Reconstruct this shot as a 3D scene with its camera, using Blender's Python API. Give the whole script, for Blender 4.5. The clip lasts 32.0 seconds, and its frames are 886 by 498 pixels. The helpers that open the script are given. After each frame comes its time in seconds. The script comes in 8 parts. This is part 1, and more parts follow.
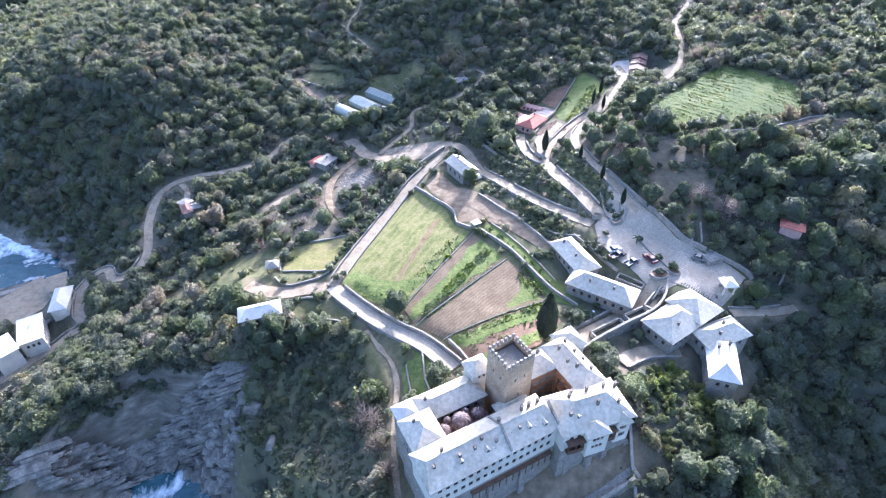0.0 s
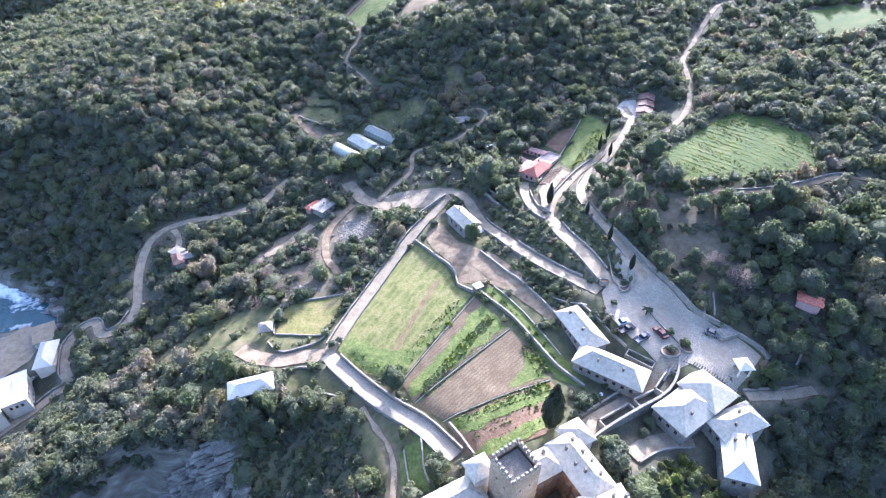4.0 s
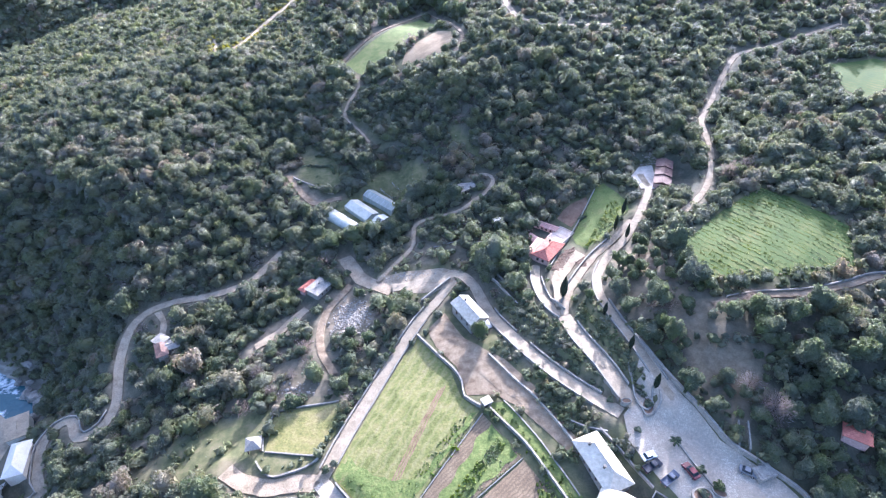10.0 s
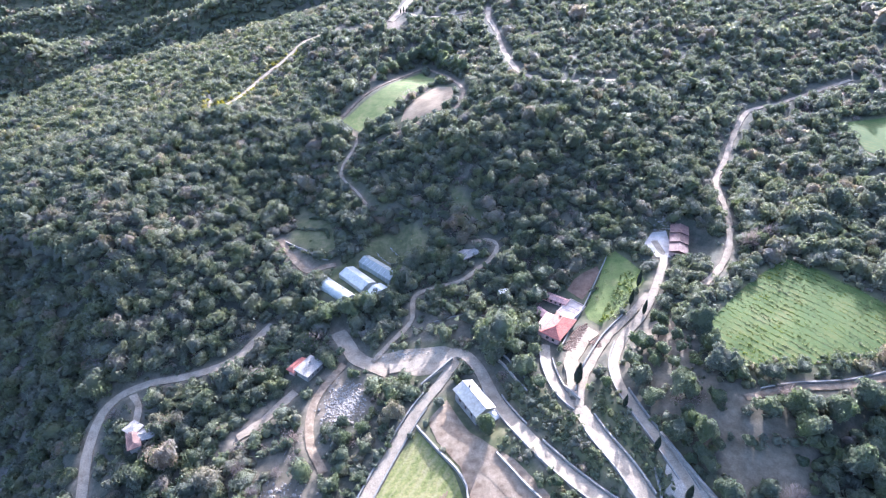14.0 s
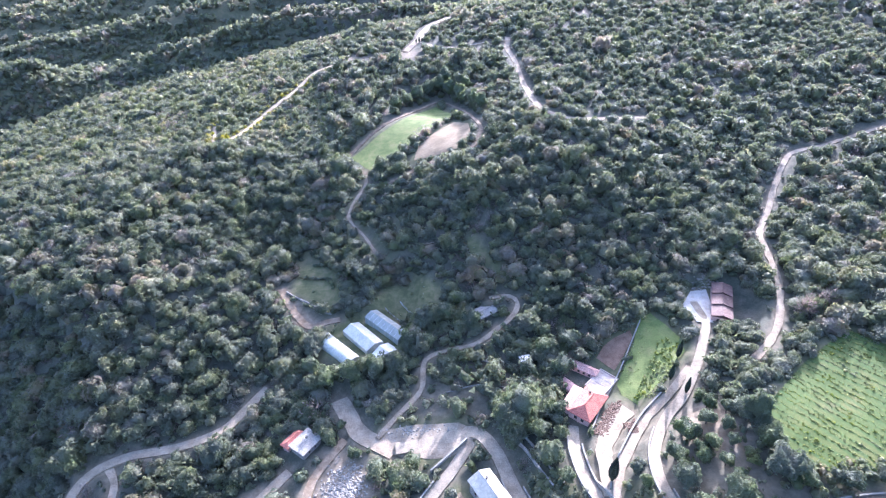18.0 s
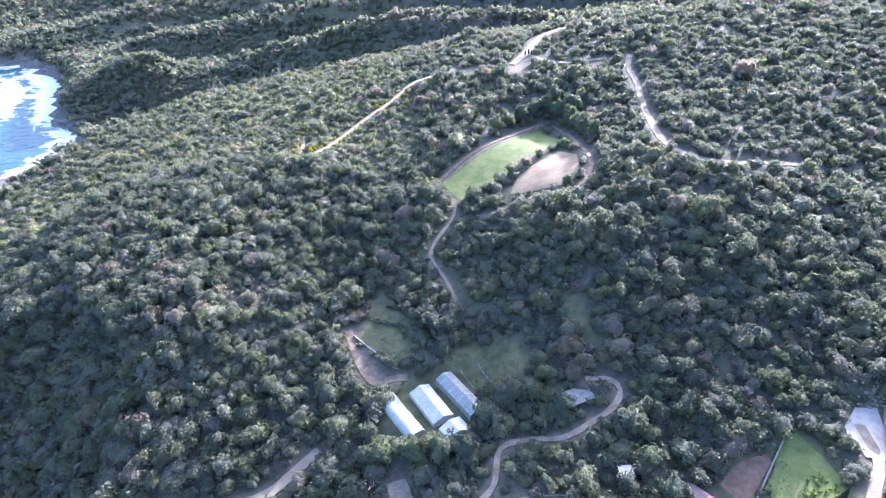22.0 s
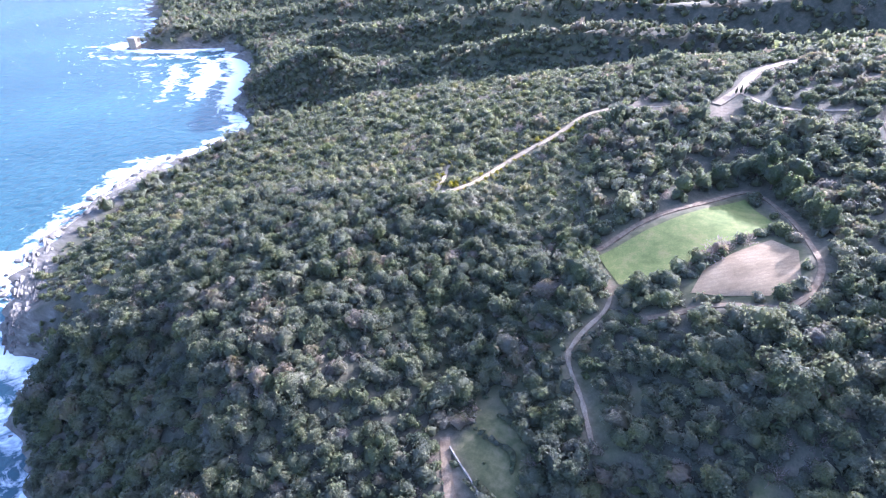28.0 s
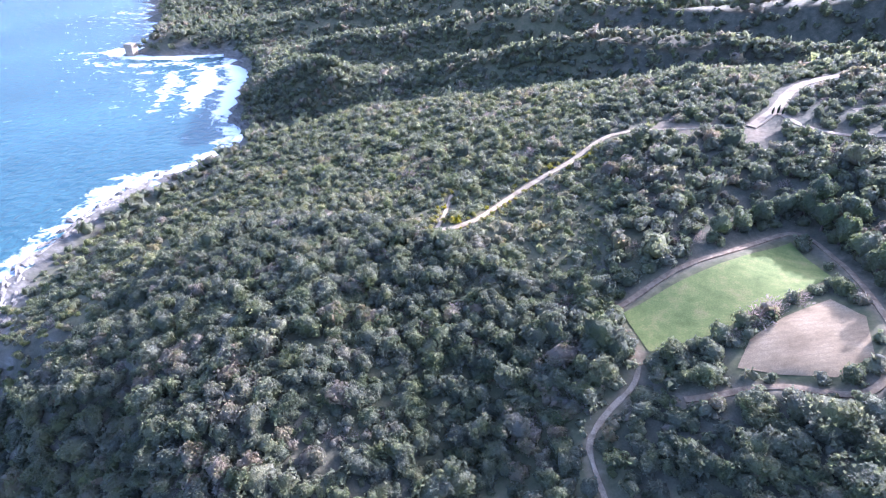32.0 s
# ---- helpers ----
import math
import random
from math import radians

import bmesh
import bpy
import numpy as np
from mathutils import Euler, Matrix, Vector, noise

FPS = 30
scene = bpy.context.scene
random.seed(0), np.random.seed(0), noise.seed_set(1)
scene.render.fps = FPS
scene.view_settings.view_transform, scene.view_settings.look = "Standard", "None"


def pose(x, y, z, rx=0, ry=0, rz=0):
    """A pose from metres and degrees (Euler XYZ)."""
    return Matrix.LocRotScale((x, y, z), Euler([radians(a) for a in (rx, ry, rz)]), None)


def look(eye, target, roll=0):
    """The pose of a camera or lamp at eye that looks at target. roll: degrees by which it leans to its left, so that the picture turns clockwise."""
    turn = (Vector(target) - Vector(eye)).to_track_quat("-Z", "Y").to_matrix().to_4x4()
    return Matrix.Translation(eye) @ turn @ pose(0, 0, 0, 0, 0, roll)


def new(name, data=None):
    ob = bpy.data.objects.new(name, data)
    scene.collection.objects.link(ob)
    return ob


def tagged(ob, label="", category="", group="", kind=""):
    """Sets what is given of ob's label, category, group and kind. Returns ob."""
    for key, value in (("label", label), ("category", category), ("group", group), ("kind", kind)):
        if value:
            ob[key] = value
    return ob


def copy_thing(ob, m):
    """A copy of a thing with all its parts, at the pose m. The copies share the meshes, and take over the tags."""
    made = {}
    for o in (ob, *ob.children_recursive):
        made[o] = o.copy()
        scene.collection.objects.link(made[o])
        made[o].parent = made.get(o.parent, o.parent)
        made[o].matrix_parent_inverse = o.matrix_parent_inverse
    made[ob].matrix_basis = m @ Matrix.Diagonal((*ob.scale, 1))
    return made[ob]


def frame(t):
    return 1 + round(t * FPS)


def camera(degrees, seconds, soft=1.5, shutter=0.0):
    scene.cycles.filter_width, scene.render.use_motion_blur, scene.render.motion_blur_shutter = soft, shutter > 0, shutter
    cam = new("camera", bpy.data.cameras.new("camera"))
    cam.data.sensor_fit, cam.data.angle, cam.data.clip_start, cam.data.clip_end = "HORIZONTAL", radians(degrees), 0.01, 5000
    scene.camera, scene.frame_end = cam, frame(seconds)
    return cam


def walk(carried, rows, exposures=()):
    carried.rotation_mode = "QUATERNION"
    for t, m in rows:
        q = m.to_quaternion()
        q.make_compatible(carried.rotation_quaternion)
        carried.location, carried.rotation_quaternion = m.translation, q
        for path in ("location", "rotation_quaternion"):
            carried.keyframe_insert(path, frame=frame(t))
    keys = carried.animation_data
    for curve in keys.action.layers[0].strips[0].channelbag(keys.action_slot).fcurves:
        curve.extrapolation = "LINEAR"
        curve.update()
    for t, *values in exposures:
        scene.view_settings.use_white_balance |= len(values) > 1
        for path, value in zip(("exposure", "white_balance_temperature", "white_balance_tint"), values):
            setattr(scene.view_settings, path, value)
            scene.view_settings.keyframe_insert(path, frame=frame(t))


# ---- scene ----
cam = camera(78.0, 32.0, soft=1.2)
METRES, EYE, TILT, LEAN, TURN = 200.0, 140.0, -39.0, 0.25, 0.0
ROWS = [
    (0.0, 0.0, 0.0, 0.0, 0.0, 0.0, -0.0),
    (0.5, 0.0004, 0.0035, 0.0104, 0.02, 0.02, -0.06),
    (1.0, 0.0006, 0.0074, 0.0217, 0.02, 0.0, -0.1),
    (1.5, 0.0005, 0.0114, 0.033, 0.02, 0.0, -0.16),
    (2.0, 0.0006, 0.0157, 0.0442, 0.03, 0.03, -0.19),
    (2.5, 0.0005, 0.0201, 0.056, 0.03, 0.02, -0.22),
    (3.0, -0.0005, 0.0244, 0.0674, -0.0, 0.03, -0.26),
    (3.5, -0.0009, 0.0289, 0.0792, -0.01, 0.02, -0.3),
    (5.5, -0.0039, 0.0477, 0.1265, -0.02, 0.0, -0.41),
    (6.0, -0.0051, 0.0526, 0.1386, -0.02, -0.03, -0.43),
    (6.5, -0.0057, 0.0581, 0.1506, -0.01, 0.01, -0.43),
    (7.0, -0.0067, 0.0636, 0.1629, -0.03, 0.0, -0.42),
    (7.5, -0.0076, 0.0694, 0.1756, -0.03, 0.02, -0.41),
    (8.0, -0.0077, 0.0752, 0.1873, 0.01, 0.05, -0.43),
    (8.5, -0.0078, 0.0813, 0.1998, 0.01, 0.06, -0.42),
    (9.0, -0.0081, 0.0877, 0.2125, 0.01, 0.04, -0.4),
    (9.5, -0.0085, 0.0952, 0.2243, 0.0, 0.07, -0.41),
    (10.0, -0.0089, 0.1026, 0.2349, -0.0, 0.06, -0.43),
    (10.5, -0.0092, 0.11, 0.2457, -0.01, -0.5, -0.45),
    (11.0, -0.0093, 0.1185, 0.2559, -0.01, -0.59, -0.45),
    (11.5, -0.0101, 0.1279, 0.2643, -0.05, 0.1, -0.42),
    (12.0, -0.0104, 0.1371, 0.2715, -0.03, 1.86, -0.42),
    (12.5, -0.0112, 0.1454, 0.2768, -0.05, 3.96, -0.44),
    (13.0, -0.0119, 0.1537, 0.2838, -0.05, 3.94, -0.4),
    (13.5, -0.0123, 0.1614, 0.29, -0.05, 3.94, -0.39),
    (14.0, -0.0125, 0.1686, 0.2962, -0.06, 3.94, -0.35),
    (14.5, -0.0123, 0.1764, 0.3023, -0.06, 3.94, -0.3),
    (16.5, -0.0115, 0.216, 0.3342, 0.18, 5.5, -0.41),
    (17.0, -0.0132, 0.2282, 0.3429, 0.36, 6.0, -0.59),
    (17.5, -0.0147, 0.2403, 0.3525, 0.65, 6.01, -0.84),
    (18.0, -0.0173, 0.2539, 0.363, 1.17, 5.99, -1.3),
    (18.5, -0.0195, 0.2673, 0.3733, 2.3, 5.96, -2.24),
    (19.0, -0.0233, 0.2823, 0.3847, 3.61, 5.92, -3.37),
    (19.5, -0.025, 0.2975, 0.3966, 4.87, 5.82, -4.3),
    (20.0, -0.0278, 0.3125, 0.4083, 5.72, 5.74, -4.97),
    (20.5, -0.0306, 0.3288, 0.4211, 6.43, 5.66, -5.51),
    (21.0, -0.0337, 0.3448, 0.4326, 7.21, 5.61, -6.15),
    (21.5, -0.0363, 0.3611, 0.4456, 8.39, 5.46, -7.07),
    (22.0, -0.0394, 0.3782, 0.4586, 9.48, 5.33, -7.93),
    (22.5, -0.0424, 0.3944, 0.4706, 10.52, 5.19, -8.73),
    (23.0, -0.0467, 0.4107, 0.4832, 11.79, 4.99, -9.78),
    (23.5, -0.0502, 0.4271, 0.4955, 13.71, 4.66, -11.26),
    (24.0, -0.0549, 0.4431, 0.508, 16.28, 4.1, -13.24),
    (24.5, -0.0589, 0.4594, 0.52, 19.1, 3.42, -15.33),
    (25.0, -0.0636, 0.4751, 0.5318, 20.35, 3.08, -16.19),
    (25.5, -0.0696, 0.4902, 0.543, 21.49, 2.75, -16.98),
    (27.5, -0.0966, 0.547, 0.5868, 24.24, 1.85, -18.79),
    (28.0, -0.104, 0.5607, 0.5973, 24.37, 1.82, -18.85),
    (28.5, -0.1117, 0.574, 0.6076, 24.53, 1.77, -18.91),
    (29.0, -0.1195, 0.5874, 0.6178, 24.66, 1.75, -18.94),
    (29.5, -0.1276, 0.6003, 0.6277, 24.75, 1.74, -18.98),
    (30.0, -0.1357, 0.6132, 0.6377, 24.84, 1.71, -19.01),
    (30.5, -0.1439, 0.6262, 0.6476, 24.9, 1.7, -19.01),
    (31.0, -0.1523, 0.6391, 0.6575, 24.98, 1.68, -19.03),
    (31.5, -0.16, 0.6517, 0.6671, 25.06, 1.66, -19.05),
    (32.0, -0.1678, 0.6644, 0.6771, 25.16, 1.62, -19.06),
]
walk(cam, [(t, pose(0, 0, EYE, TILT, LEAN, TURN) @ pose(METRES * x, METRES * y, METRES * z, 90 + pitch, roll, yaw)) for t, x, y, z, yaw, pitch, roll in ROWS],
     exposures=[(0.0, 2.13, 4930, 20.5), (9.0, 2.15, 4900, 22), (19.0, 2.37, 4830, 26), (25.0, 2.38, 4800, 28), (28.0, 2.18, 4810, 29), (32.0, 2.15, 4820, 29.5)])

# ---------------------------------------------------------------- light
SUN_AZ, SUN_EL = radians(20), radians(21.5)        # from +y towards +x; height over the horizon
sun_way = Vector((math.sin(SUN_AZ) * math.cos(SUN_EL), math.cos(SUN_AZ) * math.cos(SUN_EL), math.sin(SUN_EL)))
lamp = bpy.data.lights.new("sun", "SUN")
lamp.energy, lamp.angle, lamp.color = 4.3, radians(0.6), (1.0, 0.89, 0.74)
sun = new("sun", lamp)
sun.matrix_world = look(sun_way * 400, (0, 0, 0))

world = bpy.data.worlds.new("sky")
scene.world = world
world.use_nodes = True
wn = world.node_tree.nodes
sky = wn.new("ShaderNodeTexSky")
sky.sky_type, sky.sun_disc, sky.sun_elevation, sky.sun_rotation = "NISHITA", False, SUN_EL, SUN_AZ
sky.dust_density, sky.air_density = 5.0, 1.1
wn["Background"].inputs["Strength"].default_value = 0.15
world.node_tree.links.new(sky.outputs["Color"], wn["Background"].inputs["Color"])

# ---------------------------------------------------------------- materials
def material(name, stops, scale=1.0, rough=0.9, bump=0.3, fine=None, metal=0.0, detail=6.0, stretch=(1, 1, 1), spec=0.3):
    """Two noises, a broad one through a colour ramp and a fine one that breaks it and gives the relief; object space in metres."""
    m = bpy.data.materials.new(name)
    m.use_nodes = True
    n, l = m.node_tree.nodes, m.node_tree.links
    b = n["Principled BSDF"]
    b.inputs["Roughness"].default_value, b.inputs["Metallic"].default_value = rough, metal
    b.inputs["Specular IOR Level"].default_value = spec
    co = n.new("ShaderNodeNewGeometry")
    mp = n.new("ShaderNodeMapping")
    mp.inputs["Scale"].default_value = stretch
    l.new(co.outputs["Position"], mp.inputs["Vector"])
    broad, small = n.new("ShaderNodeTexNoise"), n.new("ShaderNodeTexNoise")
    broad.inputs["Scale"].default_value, broad.inputs["Detail"].default_value = scale, detail
    broad.inputs["Roughness"].default_value = 0.62
    small.inputs["Scale"].default_value, small.inputs["Detail"].default_value = fine or scale * 9, 4
    for t in (broad, small):
        l.new(mp.outputs["Vector"], t.inputs["Vector"])
    ramp = n.new("ShaderNodeValToRGB")
    e = ramp.color_ramp.elements
    while len(e) < len(stops):
        e.new(0.5)
    for el, (p, c) in zip(e, stops):
        el.position, el.color = p, (*c, 1)
    l.new(broad.outputs["Fac"], ramp.inputs["Fac"])
    mix = n.new("ShaderNodeMix")
    mix.data_type, mix.blend_type = "RGBA", "OVERLAY"
    mix.inputs["Factor"].default_value = 0.55
    l.new(ramp.outputs["Color"], mix.inputs["A"])
    l.new(small.outputs["Fac"], mix.inputs["B"])
    l.new(mix.outputs["Result"], b.inputs["Base Color"])
    if bump:
        bp = n.new("ShaderNodeBump")
        bp.inputs["Strength"].default_value, bp.inputs["Distance"].default_value = bump, 0.12
        l.new(small.outputs["Fac"], bp.inputs["Height"])
        l.new(bp.outputs["Normal"], b.inputs["Normal"])
    return m


def node_set(m):
    return m.node_tree.nodes, m.node_tree.links, m.node_tree.nodes["Principled BSDF"]


def add_rows(m, angle, period, tint, sharp=(0.35, 0.65), distort=1.2, amount=0.9, relief=0.0):
    """Lays straight rows (furrows, crop lines) at an angle over a material."""
    n, l, b = node_set(m)
    was = b.inputs["Base Color"].links[0].from_socket
    co, mp, wave, ramp, mix = (n.new("ShaderNode" + k) for k in ("NewGeometry", "Mapping", "TexWave", "ValToRGB", "Mix"))
    mp.inputs["Rotation"].default_value = (0, 0, -angle)
    l.new(co.outputs["Position"], mp.inputs["Vector"])
    l.new(mp.outputs["Vector"], wave.inputs["Vector"])
    wave.bands_direction = "Y"
    wave.inputs["Scale"].default_value = 0.314 / period
    wave.inputs["Distortion"].default_value, wave.inputs["Detail"].default_value = distort, 3
    wave.inputs["Detail Scale"].default_value = 2.5
    ramp.color_ramp.elements[0].position, ramp.color_ramp.elements[1].position = sharp
    l.new(wave.outputs["Fac"], ramp.inputs["Fac"])
    mul = n.new("ShaderNodeMath")
    mul.operation = "MULTIPLY"
    mul.inputs[1].default_value = amount
    l.new(ramp.outputs["Color"], mul.inputs[0])
    mix.data_type = "RGBA"
    l.new(mul.outputs["Value"], mix.inputs["Factor"])
    l.new(was, mix.inputs["A"])
    mix.inputs["B"].default_value = (*tint, 1)
    l.new(mix.outputs["Result"], b.inputs["Base Color"])
    return m


def foliage(name, dark, light, dry, bloom=0.0, grain=2.5):
    """Leaves: tone varies from tree to tree by the attribute 'tone', from leaf to leaf by the island; thin leaves let light through."""
    m = bpy.data.materials.new(name)
    m.use_nodes = True
    n, l, b = node_set(m)
    at, geo, noise_t = n.new("ShaderNodeAttribute"), n.new("ShaderNodeNewGeometry"), n.new("ShaderNodeTexNoise")
    at.attribute_name = "tone"
    noise_t.inputs["Scale"].default_value = 0.012
    l.new(geo.outputs["Position"], noise_t.inputs["Vector"])
    add = n.new("ShaderNodeMath")
    add.operation = "MULTIPLY_ADD"
    l.new(geo.outputs["Random Per Island"], add.inputs[0])
    add.inputs[1].default_value = 0.31
    info, obr = n.new("ShaderNodeObjectInfo"), n.new("ShaderNodeMath")
    obr.operation = "MULTIPLY_ADD"
    l.new(info.outputs["Random"], obr.inputs[0])
    obr.inputs[1].default_value = bloom
    l.new(at.outputs["Fac"], obr.inputs[2])
    l.new(obr.outputs["Value"], add.inputs[2])
    b.inputs["Roughness"].default_value = 0.65
    b.inputs["Specular IOR Level"].default_value = 0.25
    # sheen brightens waxy leaves seen against the light, and stands in for haze
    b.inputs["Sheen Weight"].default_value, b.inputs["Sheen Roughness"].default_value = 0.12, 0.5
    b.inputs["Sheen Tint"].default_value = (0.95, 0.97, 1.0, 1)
    clump, leafy, both, bp = n.new("ShaderNodeTexVoronoi"), n.new("ShaderNodeTexNoise"), n.new("ShaderNodeMath"), n.new("ShaderNodeBump")
    clump.inputs["Scale"].default_value = grain
    leafy.inputs["Scale"].default_value, leafy.inputs["Detail"].default_value = grain * 2.2, 4
    l.new(geo.outputs["Position"], clump.inputs["Vector"]), l.new(geo.outputs["Position"], leafy.inputs["Vector"])
    both.operation = "SUBTRACT"
    l.new(leafy.outputs["Fac"], both.inputs[0]), l.new(clump.outputs["Distance"], both.inputs[1])
    bp.inputs["Strength"].default_value, bp.inputs["Distance"].default_value = 1.0, 0.5
    l.new(both.outputs["Value"], bp.inputs["Height"]), l.new(bp.outputs["Normal"], b.inputs["Normal"])
    ramp = n.new("ShaderNodeValToRGB")
    e = ramp.color_ramp.elements
    e.new(0.5), e.new(0.9)
    for el, (p, c) in zip(e, ((0.0, dark), (0.55, light), (0.93, [0.5 * (a + d) for a, d in zip(light, dry)]), (1.05, dry))):
        el.position, el.color = min(p, 1), (*c, 1)
    mott = n.new("ShaderNodeMath")
    mott.operation = "MULTIPLY_ADD"
    l.new(leafy.outputs["Fac"], mott.inputs[0])
    mott.inputs[1].default_value = 0.5
    l.new(add.outputs["Value"], mott.inputs[2])
    off = n.new("ShaderNodeMath")
    off.operation = "SUBTRACT"
    off.inputs[1].default_value = 0.34
    l.new(mott.outputs["Value"], off.inputs[0])
    l.new(off.outputs["Value"], ramp.inputs["Fac"])
    # fresh green and greyish crowns side by side
    patch, rich, hue = n.new("ShaderNodeTexNoise"), n.new("ShaderNodeMapRange"), n.new("ShaderNodeHueSaturation")
    patch.inputs["Scale"].default_value, patch.inputs["Detail"].default_value = 0.16, 1.0
    l.new(geo.outputs["Position"], patch.inputs["Vector"])
    rich.inputs["From Min"].default_value, rich.inputs["From Max"].default_value = 0.3, 0.7
    rich.inputs["To Min"].default_value, rich.inputs["To Max"].default_value = 0.7, 1.4
    l.new(patch.outputs["Fac"], rich.inputs["Value"])
    l.new(rich.outputs["Result"], hue.inputs["Saturation"])
    l.new(ramp.outputs["Color"], hue.inputs["Color"])
    l.new(hue.outputs["Color"], b.inputs["Base Color"])
    tr = n.new("ShaderNodeBsdfTranslucent")
    l.new(hue.outputs["Color"], tr.inputs["Color"])
    ms = n.new("ShaderNodeMixShader")
    ms.inputs["Fac"].default_value = 0.46
    l.new(b.outputs["BSDF"], ms.inputs[1])
    l.new(tr.outputs["BSDF"], ms.inputs[2])
    l.new(ms.outputs["Shader"], n["Material Output"].inputs["Surface"])
    return m


def ground_material():
    """Forest floor, with grass where 'grass' is painted by the clearings, and bare rock where it is steep or near the sea."""
    m = material("ground_soil", [(0.3, (0.05, 0.052, 0.035)), (0.5, (0.08, 0.078, 0.052)), (0.72, (0.125, 0.11, 0.078))], 0.25, 0.95, 0.5)
    n, l, b = node_set(m)
    soil = b.inputs["Base Color"].links[0].from_socket
    geo = n.new("ShaderNodeNewGeometry")

    def noisy(scale, stops, mapping=(1, 1, 1), turn=(0, 0, 0)):
        mp, t, r = n.new("ShaderNodeMapping"), n.new("ShaderNodeTexNoise"), n.new("ShaderNodeValToRGB")
        mp.inputs["Scale"].default_value, mp.inputs["Rotation"].default_value = mapping, turn
        l.new(geo.outputs["Position"], mp.inputs["Vector"])
        t.inputs["Scale"].default_value, t.inputs["Detail"].default_value, t.inputs["Roughness"].default_value = scale, 8, 0.65
        l.new(mp.outputs["Vector"], t.inputs["Vector"])
        while len(r.color_ramp.elements) < len(stops):
            r.color_ramp.elements.new(0.5)
        for el, (p, c) in zip(r.color_ramp.elements, stops):
            el.position, el.color = p, (*c, 1)
        l.new(t.outputs["Fac"], r.inputs["Fac"])
        return r.outputs["Color"], t.outputs["Fac"]
    grass, _ = noisy(0.35, [(0.3, (0.06, 0.066, 0.028)), (0.46, (0.10, 0.102, 0.042)), (0.6, (0.15, 0.135, 0.066)), (0.75, (0.19, 0.155, 0.09))])
    rock, rf = noisy(0.35, [(0.28, (0.05, 0.045, 0.036)), (0.42, (0.115, 0.102, 0.08)), (0.55, (0.16, 0.145, 0.118)), (0.72, (0.29, 0.262, 0.215))], (0.35, 0.8, 1.5), (0.65, 0.25, 0.7))

    def blend(fac, a, c):
        x = n.new("ShaderNodeMix")
        x.data_type = "RGBA"
        l.new(fac, x.inputs["Factor"]), l.new(a, x.inputs["A"]), l.new(c, x.inputs["B"])
        return x.outputs["Result"]
    ag, ar, ad = (n.new("ShaderNodeAttribute") for _ in range(3))
    ag.attribute_name, ar.attribute_name, ad.attribute_name = "grass", "rock", "dirt"
    dirt, _ = noisy(0.5, [(0.3, (0.14, 0.105, 0.065)), (0.5, (0.225, 0.172, 0.112)), (0.7, (0.33, 0.262, 0.18))])
    col = blend(ar.outputs["Fac"], blend(ad.outputs["Fac"], blend(ag.outputs["Fac"], soil, grass), dirt), rock)
    l.new(col, b.inputs["Base Color"])
    bp = n.new("ShaderNodeBump")
    bp.inputs["Distance"].default_value = 0.6
    l.new(ar.outputs["Fac"], bp.inputs["Strength"])
    l.new(rf, bp.inputs["Height"])
    l.new(b.inputs["Normal"].links[0].from_socket, bp.inputs["Normal"])
    l.new(bp.outputs["Normal"], b.inputs["Normal"])
    return m


def sea_material():
    m = bpy.data.materials.new("sea_water")
    m.use_nodes = True
    n, l, b = node_set(m)
    geo = n.new("ShaderNodeNewGeometry")
    at = n.new("ShaderNodeAttribute")
    at.attribute_name = "foam"
    big, chop, fm = (n.new("ShaderNodeTexNoise") for _ in range(3))
    for t, s, d in ((big, 0.008, 4), (chop, 0.16, 8), (fm, 0.09, 9)):
        t.inputs["Scale"].default_value, t.inputs["Detail"].default_value = s, d
        l.new(geo.outputs["Position"], t.inputs["Vector"])
    fm.inputs["Roughness"].default_value, fm.inputs["Distortion"].default_value = 0.7, 0.6
    ramp = n.new("ShaderNodeValToRGB")
    e = ramp.color_ramp.elements
    e[0].position, e[0].color, e[1].position, e[1].color = 0.3, (0.018, 0.058, 0.07, 1), 0.7, (0.042, 0.108, 0.12, 1)
    l.new(big.outputs["Fac"], ramp.inputs["Fac"])
    mul = n.new("ShaderNodeMath")
    mul.operation = "ADD"
    l.new(fm.outputs["Fac"], mul.inputs[0]), l.new(at.outputs["Fac"], mul.inputs[1])
    cut = n.new("ShaderNodeValToRGB")
    cut.color_ramp.elements[0].position, cut.color_ramp.elements[1].position = 0.66, 0.80
    l.new(mul.outputs["Value"], cut.inputs["Fac"])
    mix = n.new("ShaderNodeMix")
    mix.data_type = "RGBA"
    l.new(cut.outputs["Color"], mix.inputs["Factor"]), l.new(ramp.outputs["Color"], mix.inputs["A"])
    mix.inputs["B"].default_value = (0.82, 0.85, 0.86, 1)
    l.new(mix.outputs["Result"], b.inputs["Base Color"])
    rr = n.new("ShaderNodeMapRange")
    rr.inputs["To Min"].default_value, rr.inputs["To Max"].default_value = 0.22, 0.9
    l.new(cut.outputs["Color"], rr.inputs["Value"]), l.new(rr.outputs["Result"], b.inputs["Roughness"])
    bp = n.new("ShaderNodeBump")
    bp.inputs["Strength"].default_value, bp.inputs["Distance"].default_value = 1.0, 1.4
    l.new(chop.outputs["Fac"], bp.inputs["Height"]), l.new(bp.outputs["Normal"], b.inputs["Normal"])
    return m


